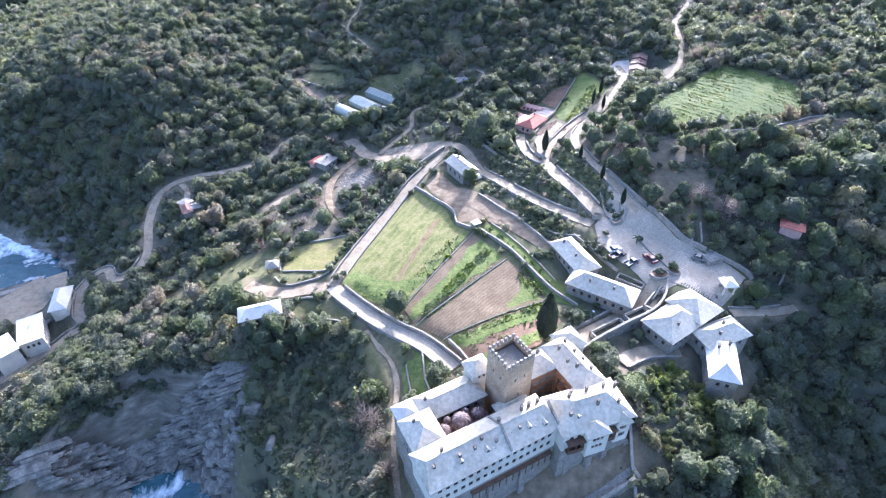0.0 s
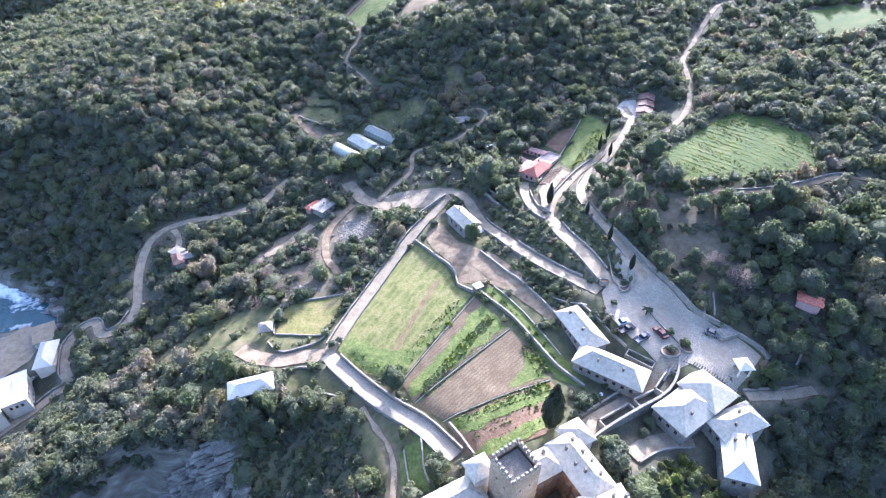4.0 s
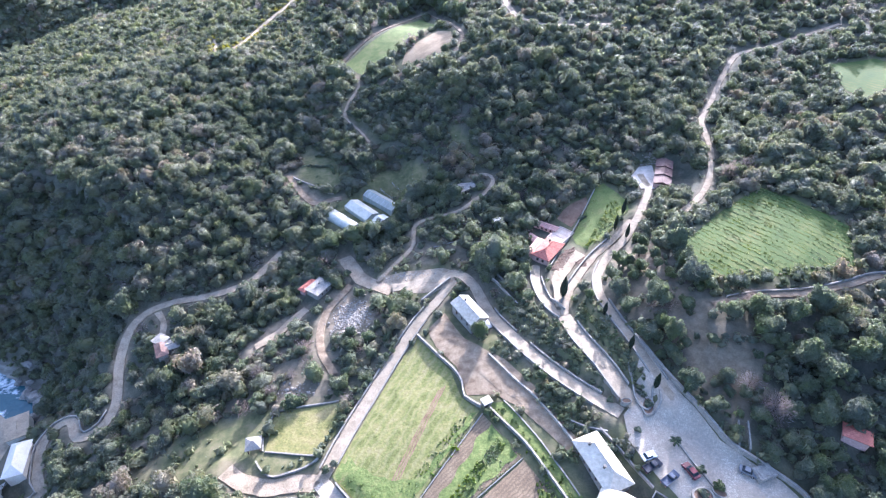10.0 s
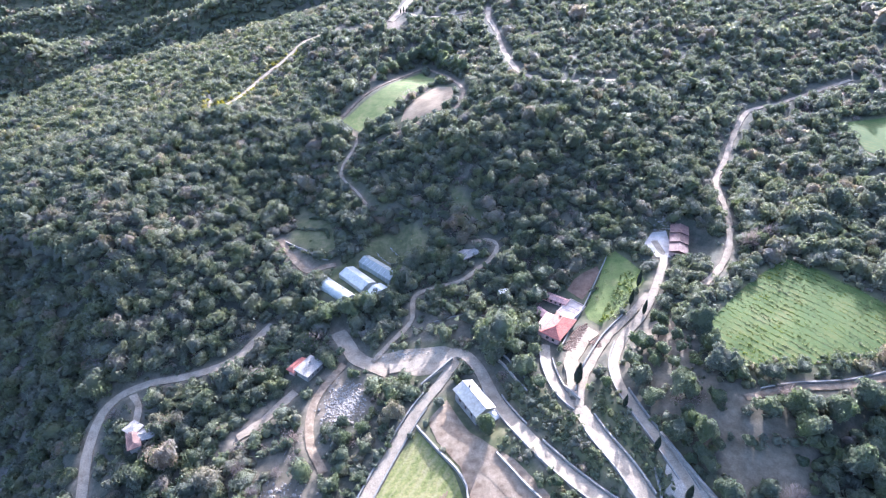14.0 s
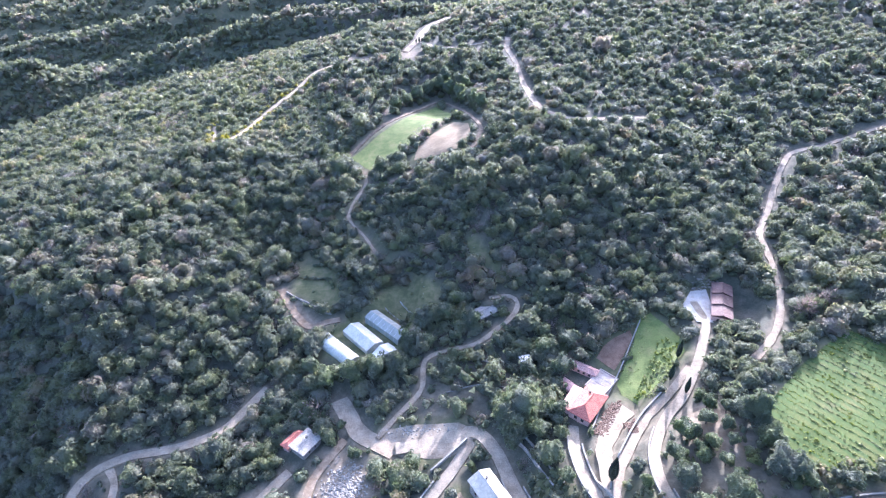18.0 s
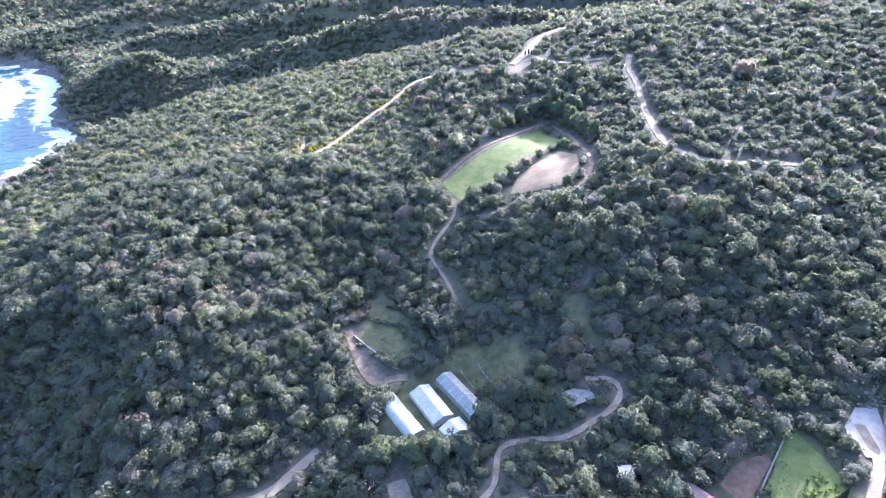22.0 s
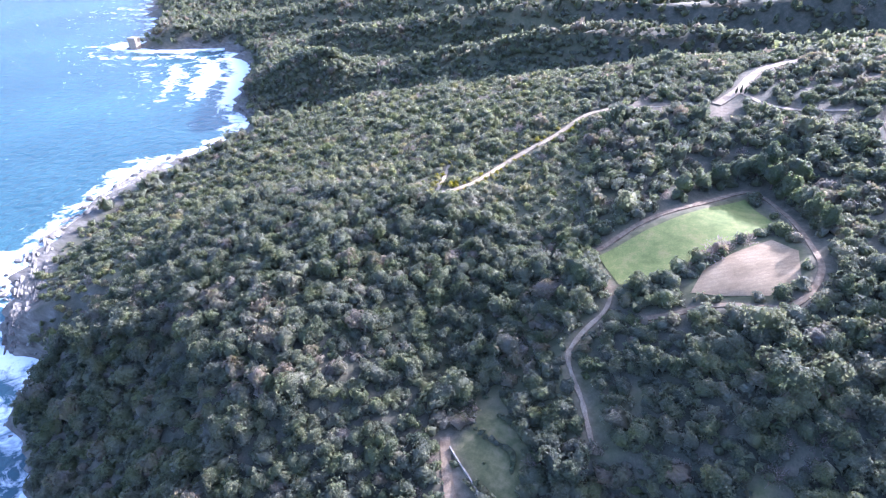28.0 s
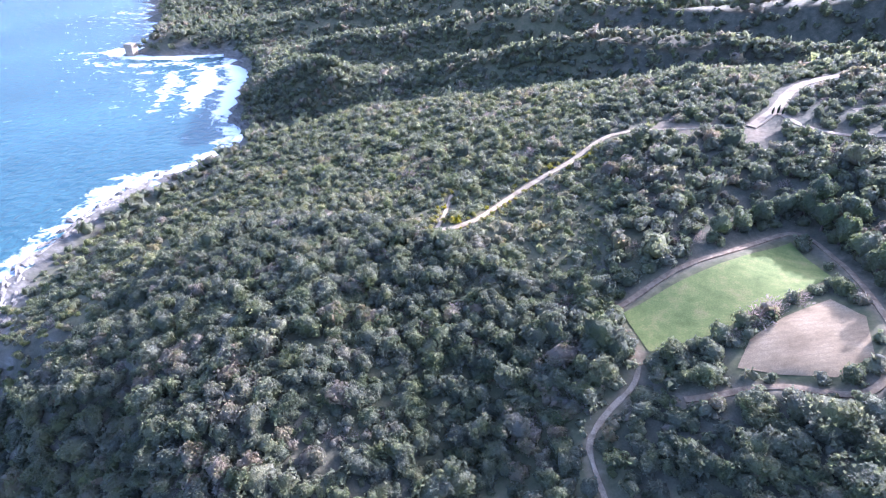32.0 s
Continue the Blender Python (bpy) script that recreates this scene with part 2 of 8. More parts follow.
def courses(m, w, h, gap, dark, vary=(0.84, 1.13)):
    """Adds slate or stone courses as relief and dark joints, in generated metres of the position."""
    n, l, b = node_set(m)
    was = b.inputs["Base Color"].links[0].from_socket
    co, vor, ramp, mix = (n.new("ShaderNode" + k) for k in ("NewGeometry", "TexVoronoi", "ValToRGB", "Mix"))
    vor.feature = "DISTANCE_TO_EDGE"
    mp = n.new("ShaderNodeMapping")
    mp.inputs["Scale"].default_value = (1 / w, 1 / w, 1 / h)
    l.new(co.outputs["Position"], mp.inputs["Vector"]), l.new(mp.outputs["Vector"], vor.inputs["Vector"])
    vor.inputs["Scale"].default_value = 1.0
    ramp.color_ramp.elements[0].position, ramp.color_ramp.elements[1].position = gap * 0.4, gap
    ramp.color_ramp.elements[0].color = (1, 1, 1, 1)
    ramp.color_ramp.elements[1].color = (0, 0, 0, 1)
    l.new(vor.outputs["Distance"], ramp.inputs["Fac"])
    mix.data_type = "RGBA"
    l.new(ramp.outputs["Color"], mix.inputs["Factor"]), l.new(was, mix.inputs["A"])
    mix.inputs["B"].default_value = (*dark, 1)
    cell = n.new("ShaderNodeTexVoronoi")
    l.new(mp.outputs["Vector"], cell.inputs["Vector"])
    cell.inputs["Scale"].default_value = 1.0
    hsv, sep = n.new("ShaderNodeHueSaturation"), n.new("ShaderNodeSeparateColor")
    l.new(cell.outputs["Color"], sep.inputs["Color"])
    rng = n.new("ShaderNodeMapRange")
    rng.inputs["To Min"].default_value, rng.inputs["To Max"].default_value = vary
    l.new(sep.outputs["Red"], rng.inputs["Value"]), l.new(rng.outputs["Result"], hsv.inputs["Value"])
    l.new(mix.outputs["Result"], hsv.inputs["Color"]), l.new(hsv.outputs["Color"], b.inputs["Base Color"])
    bp = n.new("ShaderNodeBump")
    bp.inputs["Strength"].default_value, bp.inputs["Distance"].default_value = 0.5, 0.05
    l.new(vor.outputs["Distance"], bp.inputs["Height"])
    l.new(b.inputs["Normal"].links[0].from_socket, bp.inputs["Normal"])
    l.new(bp.outputs["Normal"], b.inputs["Normal"])
    return m


def plain(name, c, rough=0.6, metal=0.0):
    m = material(name, [(0.3, [v * 0.8 for v in c]), (0.7, [min(1, v * 1.15) for v in c])], 0.8, rough, 0.1, 12, metal)
    return m


M_GROUND = ground_material()
M_SEA = sea_material()
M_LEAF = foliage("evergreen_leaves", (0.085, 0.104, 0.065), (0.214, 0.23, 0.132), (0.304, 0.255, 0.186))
M_LEAF_NEAR = foliage("broadleaf_leaves", (0.075, 0.10, 0.06), (0.20, 0.225, 0.122), (0.28, 0.25, 0.16), 0.15)
M_SCRUB = foliage("scrub_leaves", (0.113, 0.135, 0.073), (0.267, 0.28, 0.147), (0.35, 0.31, 0.176))
M_BARE = foliage("bare_twigs", (0.19, 0.155, 0.135), (0.28, 0.23, 0.20), (0.31, 0.25, 0.215))
M_CYPRESS = foliage("cypress_leaves", (0.02, 0.032, 0.018), (0.045, 0.065, 0.032), (0.07, 0.08, 0.045))
M_BROOM = foliage("broom_flowers", (0.25, 0.235, 0.06), (0.37, 0.34, 0.085), (0.33, 0.30, 0.11))
M_OLIVE = foliage("olive_leaves", (0.075, 0.10, 0.036), (0.20, 0.225, 0.085), (0.25, 0.235, 0.11))
M_WEED = foliage("tall_weed_leaves", (0.19, 0.225, 0.055), (0.31, 0.34, 0.09), (0.38, 0.36, 0.13))
M_CROP = foliage("crop_leaves", (0.095, 0.145, 0.034), (0.19, 0.24, 0.06), (0.27, 0.27, 0.095))
M_BARK = material("bark", [(0.3, (0.07, 0.055, 0.045)), (0.7, (0.16, 0.13, 0.11))], 2, 0.95, 0.6, 14, stretch=(1, 1, 0.25))
M_CONCRETE = material("pale_road_concrete", [(0.28, (0.19, 0.152, 0.103)), (0.5, (0.28, 0.228, 0.157)), (0.75, (0.37, 0.308, 0.218))], 0.35, 0.9, 0.15)
M_TRACK = material("pale_dirt_track", [(0.3, (0.19, 0.146, 0.094)), (0.5, (0.285, 0.226, 0.152)), (0.72, (0.385, 0.316, 0.222))], 0.3, 0.95, 0.35)
M_SAND = material("ochre_sand_track", [(0.3, (0.23, 0.175, 0.105)), (0.5, (0.34, 0.27, 0.17)), (0.72, (0.46, 0.385, 0.265))], 0.3, 0.95, 0.35)
M_EARTH = material("brown_earth_track", [(0.3, (0.14, 0.098, 0.06)), (0.5, (0.225, 0.168, 0.107)), (0.72, (0.32, 0.25, 0.167))], 0.5, 0.95, 0.35)
M_COBBLE = courses(material("cobbled_paving", [(0.3, (0.29, 0.242, 0.18)), (0.55, (0.41, 0.35, 0.265)), (0.75, (0.51, 0.44, 0.34))], 0.2, 0.85, 0.2), 0.45, 0.45, 0.12, (0.29, 0.25, 0.195), (0.93, 1.06))
M_STONE = courses(material("rubble_stone", [(0.3, (0.21, 0.19, 0.16)), (0.55, (0.32, 0.29, 0.245)), (0.75, (0.44, 0.40, 0.34))], 0.6, 0.92, 0.3), 0.3, 0.18, 0.1, (0.20, 0.185, 0.16))
M_OLDSTONE = courses(material("weathered_tower_stone", [(0.3, (0.30, 0.225, 0.14)), (0.52, (0.46, 0.355, 0.235)), (0.72, (0.56, 0.46, 0.335))], 0.28, 0.92, 0.3), 0.34, 0.2, 0.09, (0.24, 0.20, 0.155))
M_PLASTER = material("white_plaster", [(0.25, (0.50, 0.45, 0.365)), (0.5, (0.63, 0.58, 0.485)), (0.8, (0.72, 0.67, 0.575))], 0.35, 0.85, 0.1, 5)
M_PINK = material("pink_plaster", [(0.25, (0.45, 0.30, 0.25)), (0.6, (0.58, 0.38, 0.32))], 0.4, 0.85, 0.1, 5)
M_SLATE = courses(material("grey_slate_roof", [(0.28, (0.36, 0.318, 0.24)), (0.45, (0.46, 0.41, 0.317)), (0.58, (0.51, 0.46, 0.36)), (0.75, (0.62, 0.57, 0.465))], 0.17, 0.6, 0.12, 1.3), 0.3, 0.24, 0.05, (0.40, 0.37, 0.31), (0.975, 1.025))
M_WHITEROOF = material("pale_lime_roof", [(0.3, (0.48, 0.445, 0.39)), (0.7, (0.64, 0.60, 0.54))], 0.3, 0.8, 0.15, 5)
M_TILE = courses(material("red_tile_roof", [(0.3, (0.36, 0.125, 0.085)), (0.6, (0.50, 0.19, 0.125))], 0.5, 0.75, 0.2, 6), 0.22, 0.22, 0.08, (0.25, 0.06, 0.05))
M_BROWNTILE = courses(material("brown_tile_roof", [(0.3, (0.11, 0.066, 0.05)), (0.6, (0.20, 0.132, 0.105))], 0.5, 0.8, 0.2, 6), 0.22, 0.22, 0.08, (0.12, 0.06, 0.05))
M_LEAD = material("dark_red_dome", [(0.3, (0.06, 0.04, 0.036)), (0.55, (0.11, 0.07, 0.062)), (0.75, (0.30, 0.26, 0.25))], 0.5, 0.7, 0.3)
M_SALMON = courses(material("faded_salmon_tile_roof", [(0.3, (0.42, 0.24, 0.19)), (0.6, (0.54, 0.34, 0.28))], 0.6, 0.8, 0.2, 6), 0.22, 0.22, 0.08, (0.32, 0.18, 0.15))
M_WHITEGRAVEL = material("white_crushed_stone", [(0.3, (0.40, 0.35, 0.28)), (0.7, (0.60, 0.545, 0.46))], 0.6, 0.95, 0.3, 6)
M_PALESLAB = material("pale_terrace_concrete", [(0.3, (0.34, 0.27, 0.22)), (0.7, (0.50, 0.42, 0.35))], 0.5, 0.85, 0.15, 5)
M_DARKSTONE = material("dark_chimney_stone", [(0.3, (0.09, 0.078, 0.064)), (0.55, (0.17, 0.15, 0.125)), (0.75, (0.26, 0.23, 0.19))], 1.2, 0.9, 0.3, 8)
M_GLASS = material("dark_window_glass", [(0.3, (0.015, 0.02, 0.025)), (0.7, (0.05, 0.06, 0.07))], 1.5, 0.12, 0.0)
M_WOOD = material("dark_wood", [(0.3, (0.075, 0.045, 0.028)), (0.7, (0.17, 0.105, 0.065))], 2, 0.8, 0.3, 12)
M_REDWOOD = material("reddish_brick_arcade", [(0.3, (0.26, 0.13, 0.07)), (0.7, (0.42, 0.24, 0.13))], 1.2, 0.85, 0.3, 9)
M_FRAME = plain("white_paint", (0.75, 0.74, 0.72), 0.5)
M_SHEET = material("pale_greenhouse_sheet", [(0.3, (0.33, 0.33, 0.27)), (0.55, (0.45, 0.445, 0.37)), (0.8, (0.57, 0.555, 0.47))], 0.4, 0.45, 0.1, 3)
M_SHEETWHITE = material("white_greenhouse_sheet", [(0.3, (0.50, 0.49, 0.44)), (0.7, (0.66, 0.645, 0.59))], 0.4, 0.45, 0.1, 3)
M_SHEET_BLUE = material("blue_grey_greenhouse_sheet", [(0.3, (0.205, 0.22, 0.195)), (0.7, (0.315, 0.325, 0.28))], 0.4, 0.4, 0.1, 3)
M_METAL = plain("galvanised_metal", (0.5, 0.5, 0.5), 0.45, 0.6)
M_TYRE = plain("tyre_rubber", (0.02, 0.02, 0.02), 0.8)
M_FIELD = material("mown_grass", [(0.28, (0.107, 0.11, 0.0301)), (0.48, (0.176, 0.163, 0.0533)), (0.62, (0.224, 0.189, 0.0774)), (0.8, (0.249, 0.207, 0.12))], 0.25, 0.95, 0.9, 1.6)
M_LUSH = material("lush_grass", [(0.28, (0.0731, 0.101, 0.0258)), (0.5, (0.129, 0.154, 0.0413)), (0.66, (0.181, 0.185, 0.0645)), (0.8, (0.215, 0.194, 0.0989))], 0.28, 0.95, 0.9, 1.6)
GARDEN_ANGLE = radians(41)
M_WEEDS = material("rank_green_weeds", [(0.28, (0.075, 0.105, 0.025)), (0.5, (0.135, 0.165, 0.043)), (0.7, (0.215, 0.22, 0.075))], 0.5, 0.95, 1.0, 1.7)
M_PASTURE = material("muted_pasture", [(0.28, (0.085, 0.115, 0.027)), (0.5, (0.138, 0.165, 0.045)), (0.62, (0.18, 0.185, 0.06)), (0.75, (0.23, 0.20, 0.085))], 0.22, 0.95, 0.6, 3)
M_BIGFIELD = add_rows(material("sown_grass", [(0.28, (0.086, 0.101, 0.0232)), (0.46, (0.146, 0.151, 0.043)), (0.58, (0.194, 0.18, 0.0645)), (0.78, (0.232, 0.194, 0.103))], 0.3, 0.95, 0.9, 1.5), radians(60), 2.4, (0.25, 0.225, 0.11), (0.5, 0.99), 4.0, 0.35)
M_TILLED = add_rows(material("tilled_soil", [(0.3, (0.125, 0.088, 0.052)), (0.55, (0.20, 0.147, 0.088)), (0.8, (0.29, 0.222, 0.14))], 0.25, 0.95, 0.6, 3), GARDEN_ANGLE, 0.9, (0.115, 0.085, 0.055), (0.3, 0.9), 5.0, 0.6)
M_VINE = add_rows(material("vineyard_grass", [(0.28, (0.045, 0.07, 0.013)), (0.5, (0.078, 0.10, 0.021)), (0.62, (0.11, 0.118, 0.031)), (0.8, (0.16, 0.137, 0.056))], 0.12, 0.95, 0.5, 4), radians(-57.5), 1.9, (0.06, 0.10, 0.025), (0.5, 0.85), 2.0, 0.85)
M_UPBROWN = add_rows(material("ploughed_pale_soil", [(0.3, (0.20, 0.142, 0.08)), (0.55, (0.29, 0.215, 0.125)), (0.8, (0.37, 0.285, 0.18))], 0.2, 0.95, 0.5, 4), radians(28), 1.6, (0.17, 0.125, 0.072), (0.4, 0.9), 5.0, 0.25)
M_BROWNSOIL = material("reddish_garden_soil", [(0.3, (0.14, 0.085, 0.052)), (0.7, (0.25, 0.162, 0.105))], 0.5, 0.95, 0.5, 5)
M_RUBBLE = material("pale_rubble", [(0.3, (0.17, 0.145, 0.112)), (0.7, (0.36, 0.32, 0.26))], 1.2, 0.9, 0.5, 6)
M_VINES = foliage("vine_leaves", (0.16, 0.20, 0.055), (0.27, 0.30, 0.095), (0.34, 0.325, 0.14))
M_PITSOIL = material("dark_planting_soil", [(0.3, (0.035, 0.034, 0.026)), (0.7, (0.085, 0.078, 0.058))], 0.6, 0.95, 0.5, 5)

# ---------------------------------------------------------------- the lie of the land
# Heights on a 75 m net (rows from south to north, from x = -375), smoothed by a cubic spline, then local rises and hollows.
RELIEF = [
    (-84, -63, -39, -11, 8, 15, 11, 10, 24, 46),
    (-63, -44, -27, -5, 28, 42, 40, 39, 50, 64),
    (-45, -21, -2, 7, 22, 39, 63, 71, 73, 81),
    (-32, -2, 32, 59, 37, 43, 56, 72, 84, 92),
    (-19, 8, 36, 66, 56, 78, 78, 71, 85, 98),
    (-7, 19, 39, 62, 70, 77, 89, 85, 90, 100),
    (4, 27, 46, 64, 83, 89, 99, 102, 102, 105),
    (17, 32, 48, 63, 83, 96, 106, 111, 112, 113),
    (23, 35, 46, 59, 79, 95, 106, 114, 119, 122)]
# The first entry is a hollow added to sink the south-east trees into shade.
HILLS = [(98, 60, -17, 26), (-95, 83, 6.2, 22), (-15, 374, -6.4, 22), (39, 315, 5, 45), (-40, 75, -8.6, 22), (-129, 120, -5.1, 22), (42, 60, 5.5, 22),
         (90, 75, -5.5, 22), (-112, 231, 4.7, 32), (-67, 264, -5.4, 22), (41, 196, -4.6, 22), (8, 268, 4.3, 22), (99, 278, -3.3, 45),
         (70, 158, 2.9, 32), (-56, 104, 2.9, 22), (46, 97, -2.7, 22), (26, 80, 4, 22), (-50, 313, -2.5, 22), (-59, 204, -2.8, 32),
         (-88, 399, 3.3, 45), (78, 219, -2.7, 22), (-115, 324, 2.9, 22), (-3, 350, -3.2, 22), (110, 323, -2.7, 22)]
FAR_HILLS = [(-384, 538, 20, 32), (-361, 543, 9, 20), (-354, 494, -23, 28), (-395, 492, -4, 20), (-320, 520, -10, 30), (-270, 535, -12, 34), (-200, 545, -13, 40), (-120, 555, -12, 40), (-40, 560, -12, 40), (50, 565, -9, 40), (-430, 650, -10, 60)]
# Crests of the far coast behind the cape: (x, y, height) along each, and its half breadth.
CRESTS = [([(-305, 578, 40), (-250, 588, 57), (-150, 608, 72), (-50, 622, 78), (120, 640, 98)], 40), ([(-520, 592, 8), (-440, 640, 32), (-350, 690, 50), (-230, 740, 70), (-60, 760, 90), (200, 740, 115)], 58), ([(-700, 625, 6), (-560, 735, 36), (-420, 830, 62), (-250, 900, 84), (0, 900, 105), (300, 860, 130)], 80),
          ([(-900, 800, 14), (-700, 950, 58), (-450, 1060, 90), (-150, 1080, 110), (400, 1050, 150)], 120), ([(-1300, 1050, 30), (-1000, 1250, 85), (-500, 1450, 130), (500, 1450, 170)], 190)]
# The shore, land on the inner side, from the south-east round to the far north-west.
SHORE = [(900, -420), (200, -80), (70, -14), (20, 6), (-16, 26), (-40, 46), (-58, 66), (-68, 76), (-78, 77), (-85, 71), (-90, 54), (-106, 40), (-132, 50),
         (-150, 78), (-158, 105), (-166, 132), (-173, 148), (-158, 153), (-141, 151), (-148, 162), (-165, 170), (-186, 181), (-204, 190), (-226, 195),
         (-234, 209), (-232, 218), (-250, 218), (-269, 214), (-300, 228), (-330, 246), (-343, 265), (-353, 287), (-366, 314), (-378, 348), (-381, 384), (-368, 430),
         (-385, 462), (-432, 484), (-446, 508), (-484, 548), (-506, 582), (-552, 608), (-610, 642), (-634, 625), (-664, 597), (-708, 571), (-726, 577), (-716, 600), (-820, 696), (-1055, 852), (-1700, 1150),
         (-2600, 3000), (1800, 3000), (1800, -420)]


def spline_weights(f):
    return ((1 - f) ** 3 / 6, (3 * f ** 3 - 6 * f ** 2 + 4) / 6, (-3 * f ** 3 + 3 * f ** 2 + 3 * f + 1) / 6, f ** 3 / 6)


def inside(poly, x, y):
    """Which of the points lie inside a polygon."""
    res = np.zeros(np.shape(x), bool)
    for (x0, y0), (x1, y1) in zip(poly, poly[1:] + poly[:1]):
        if y0 != y1:
            res ^= ((y0 > y) != (y1 > y)) & (x < (x1 - x0) * (y - y0) / (y1 - y0) + x0)
    return res


def line_distance(line, x, y, closed=False):
    """Distance of the points to a polyline, and how far along it (0 to n-1) the nearest place is."""
    best, where = np.full(np.shape(x), 1e9), np.zeros(np.shape(x))
    pts = list(line) + ([line[0]] if closed else [])
    for i, (a, b) in enumerate(zip(pts, pts[1:])):
        dx, dy = b[0] - a[0], b[1] - a[1]
        t = np.clip(((x - a[0]) * dx + (y - a[1]) * dy) / (dx * dx + dy * dy + 1e-9), 0, 1)
        d = np.hypot(x - a[0] - t * dx, y - a[1] - t * dy)
        near = d < best
        best, where = np.where(near, d, best), np.where(near, i + t, where)
    return best, where


def ripple(x, y):
    """A cheap smooth unevenness of about one metre."""
    return (np.sin(x * 0.21 + 1.3 * np.sin(y * 0.13)) + np.sin(y * 0.17 + 1.1 * np.sin(x * 0.11)) + 0.6 * np.sin(x * 0.47 - y * 0.39)) / 2.6


def shore_distance(x, y):
    d, _ = line_distance(SHORE, x, y, True)
    return np.where(inside(SHORE, x, y), d, -d) + 2.5 * ripple(x * 1.7, y * 1.7) * np.clip((np.abs(y) + 300) / 600, 0.6, 1)


def land(x, y):
    """The height of the bare land, before roads and fields are cut in."""
    x, y = np.asarray(x, float), np.asarray(y, float)
    u, v = np.clip((x + 375) / 75, 0, 8.999), np.clip(y / 75, 0, 7.999)
    i, j = np.floor(u).astype(int), np.floor(v).astype(int)
    a, b = spline_weights(u - i), spline_weights(v - j)
    net = np.array(RELIEF, float)
    z = np.zeros(x.shape)
    for l in range(4):
        for k in range(4):
            z += a[k] * b[l] * net[np.clip(j - 1 + l, 0, 8), np.clip(i - 1 + k, 0, 9)]
    for hx, hy, h, r in HILLS + FAR_HILLS:
        z += h * np.exp(-((x - hx) ** 2 + (y - hy) ** 2) / r ** 2)
    far = np.clip((y - 545 - 40 * np.clip((-290 - x) / 60, 0, 1)) / 60, 0, 1)
    back = np.full(x.shape, 14.0 ** 4)
    for pts, breadth in CRESTS:
        d, k = line_distance([q[:2] for q in pts], x, y)
        back += (np.interp(k, np.arange(len(pts)), [q[2] for q in pts]) * np.exp(-(d / breadth) ** 2)) ** 4
    z += far * far * (3 - 2 * far) * (back ** 0.25 - z)
    z += far * 5 * np.sin(x * 0.021 + 1.2 * np.sin(y * 0.012)) * np.sin(y * 0.017 + 0.7)
    z += 0.35 * ripple(x, y)
    d = shore_distance(x, y)
    cove = np.clip((-165 - x) / 30, 0, 1) * np.clip((x + 290) / 30, 0, 1) * np.clip((260 - y) / 25, 0, 1)
    steep = 0.75 + 0.45 * cove + 0.35 * np.clip((y - 440) / 30, 0, 1) + 0.75 * np.clip((145 - y) / 25, 0, 1)
    edge = -2.2 + steep * d + 1.3 * ripple(x * 2.3, y * 2.1) * np.clip(d / 6, 0, 1)
    low = np.where(d < 60, np.minimum(z, edge), z)
    return np.where(d > 0, np.maximum(low, np.minimum(0.25 * d, 1.2) - 0.6), np.maximum(-2.2 + 0.5 * d, -6))


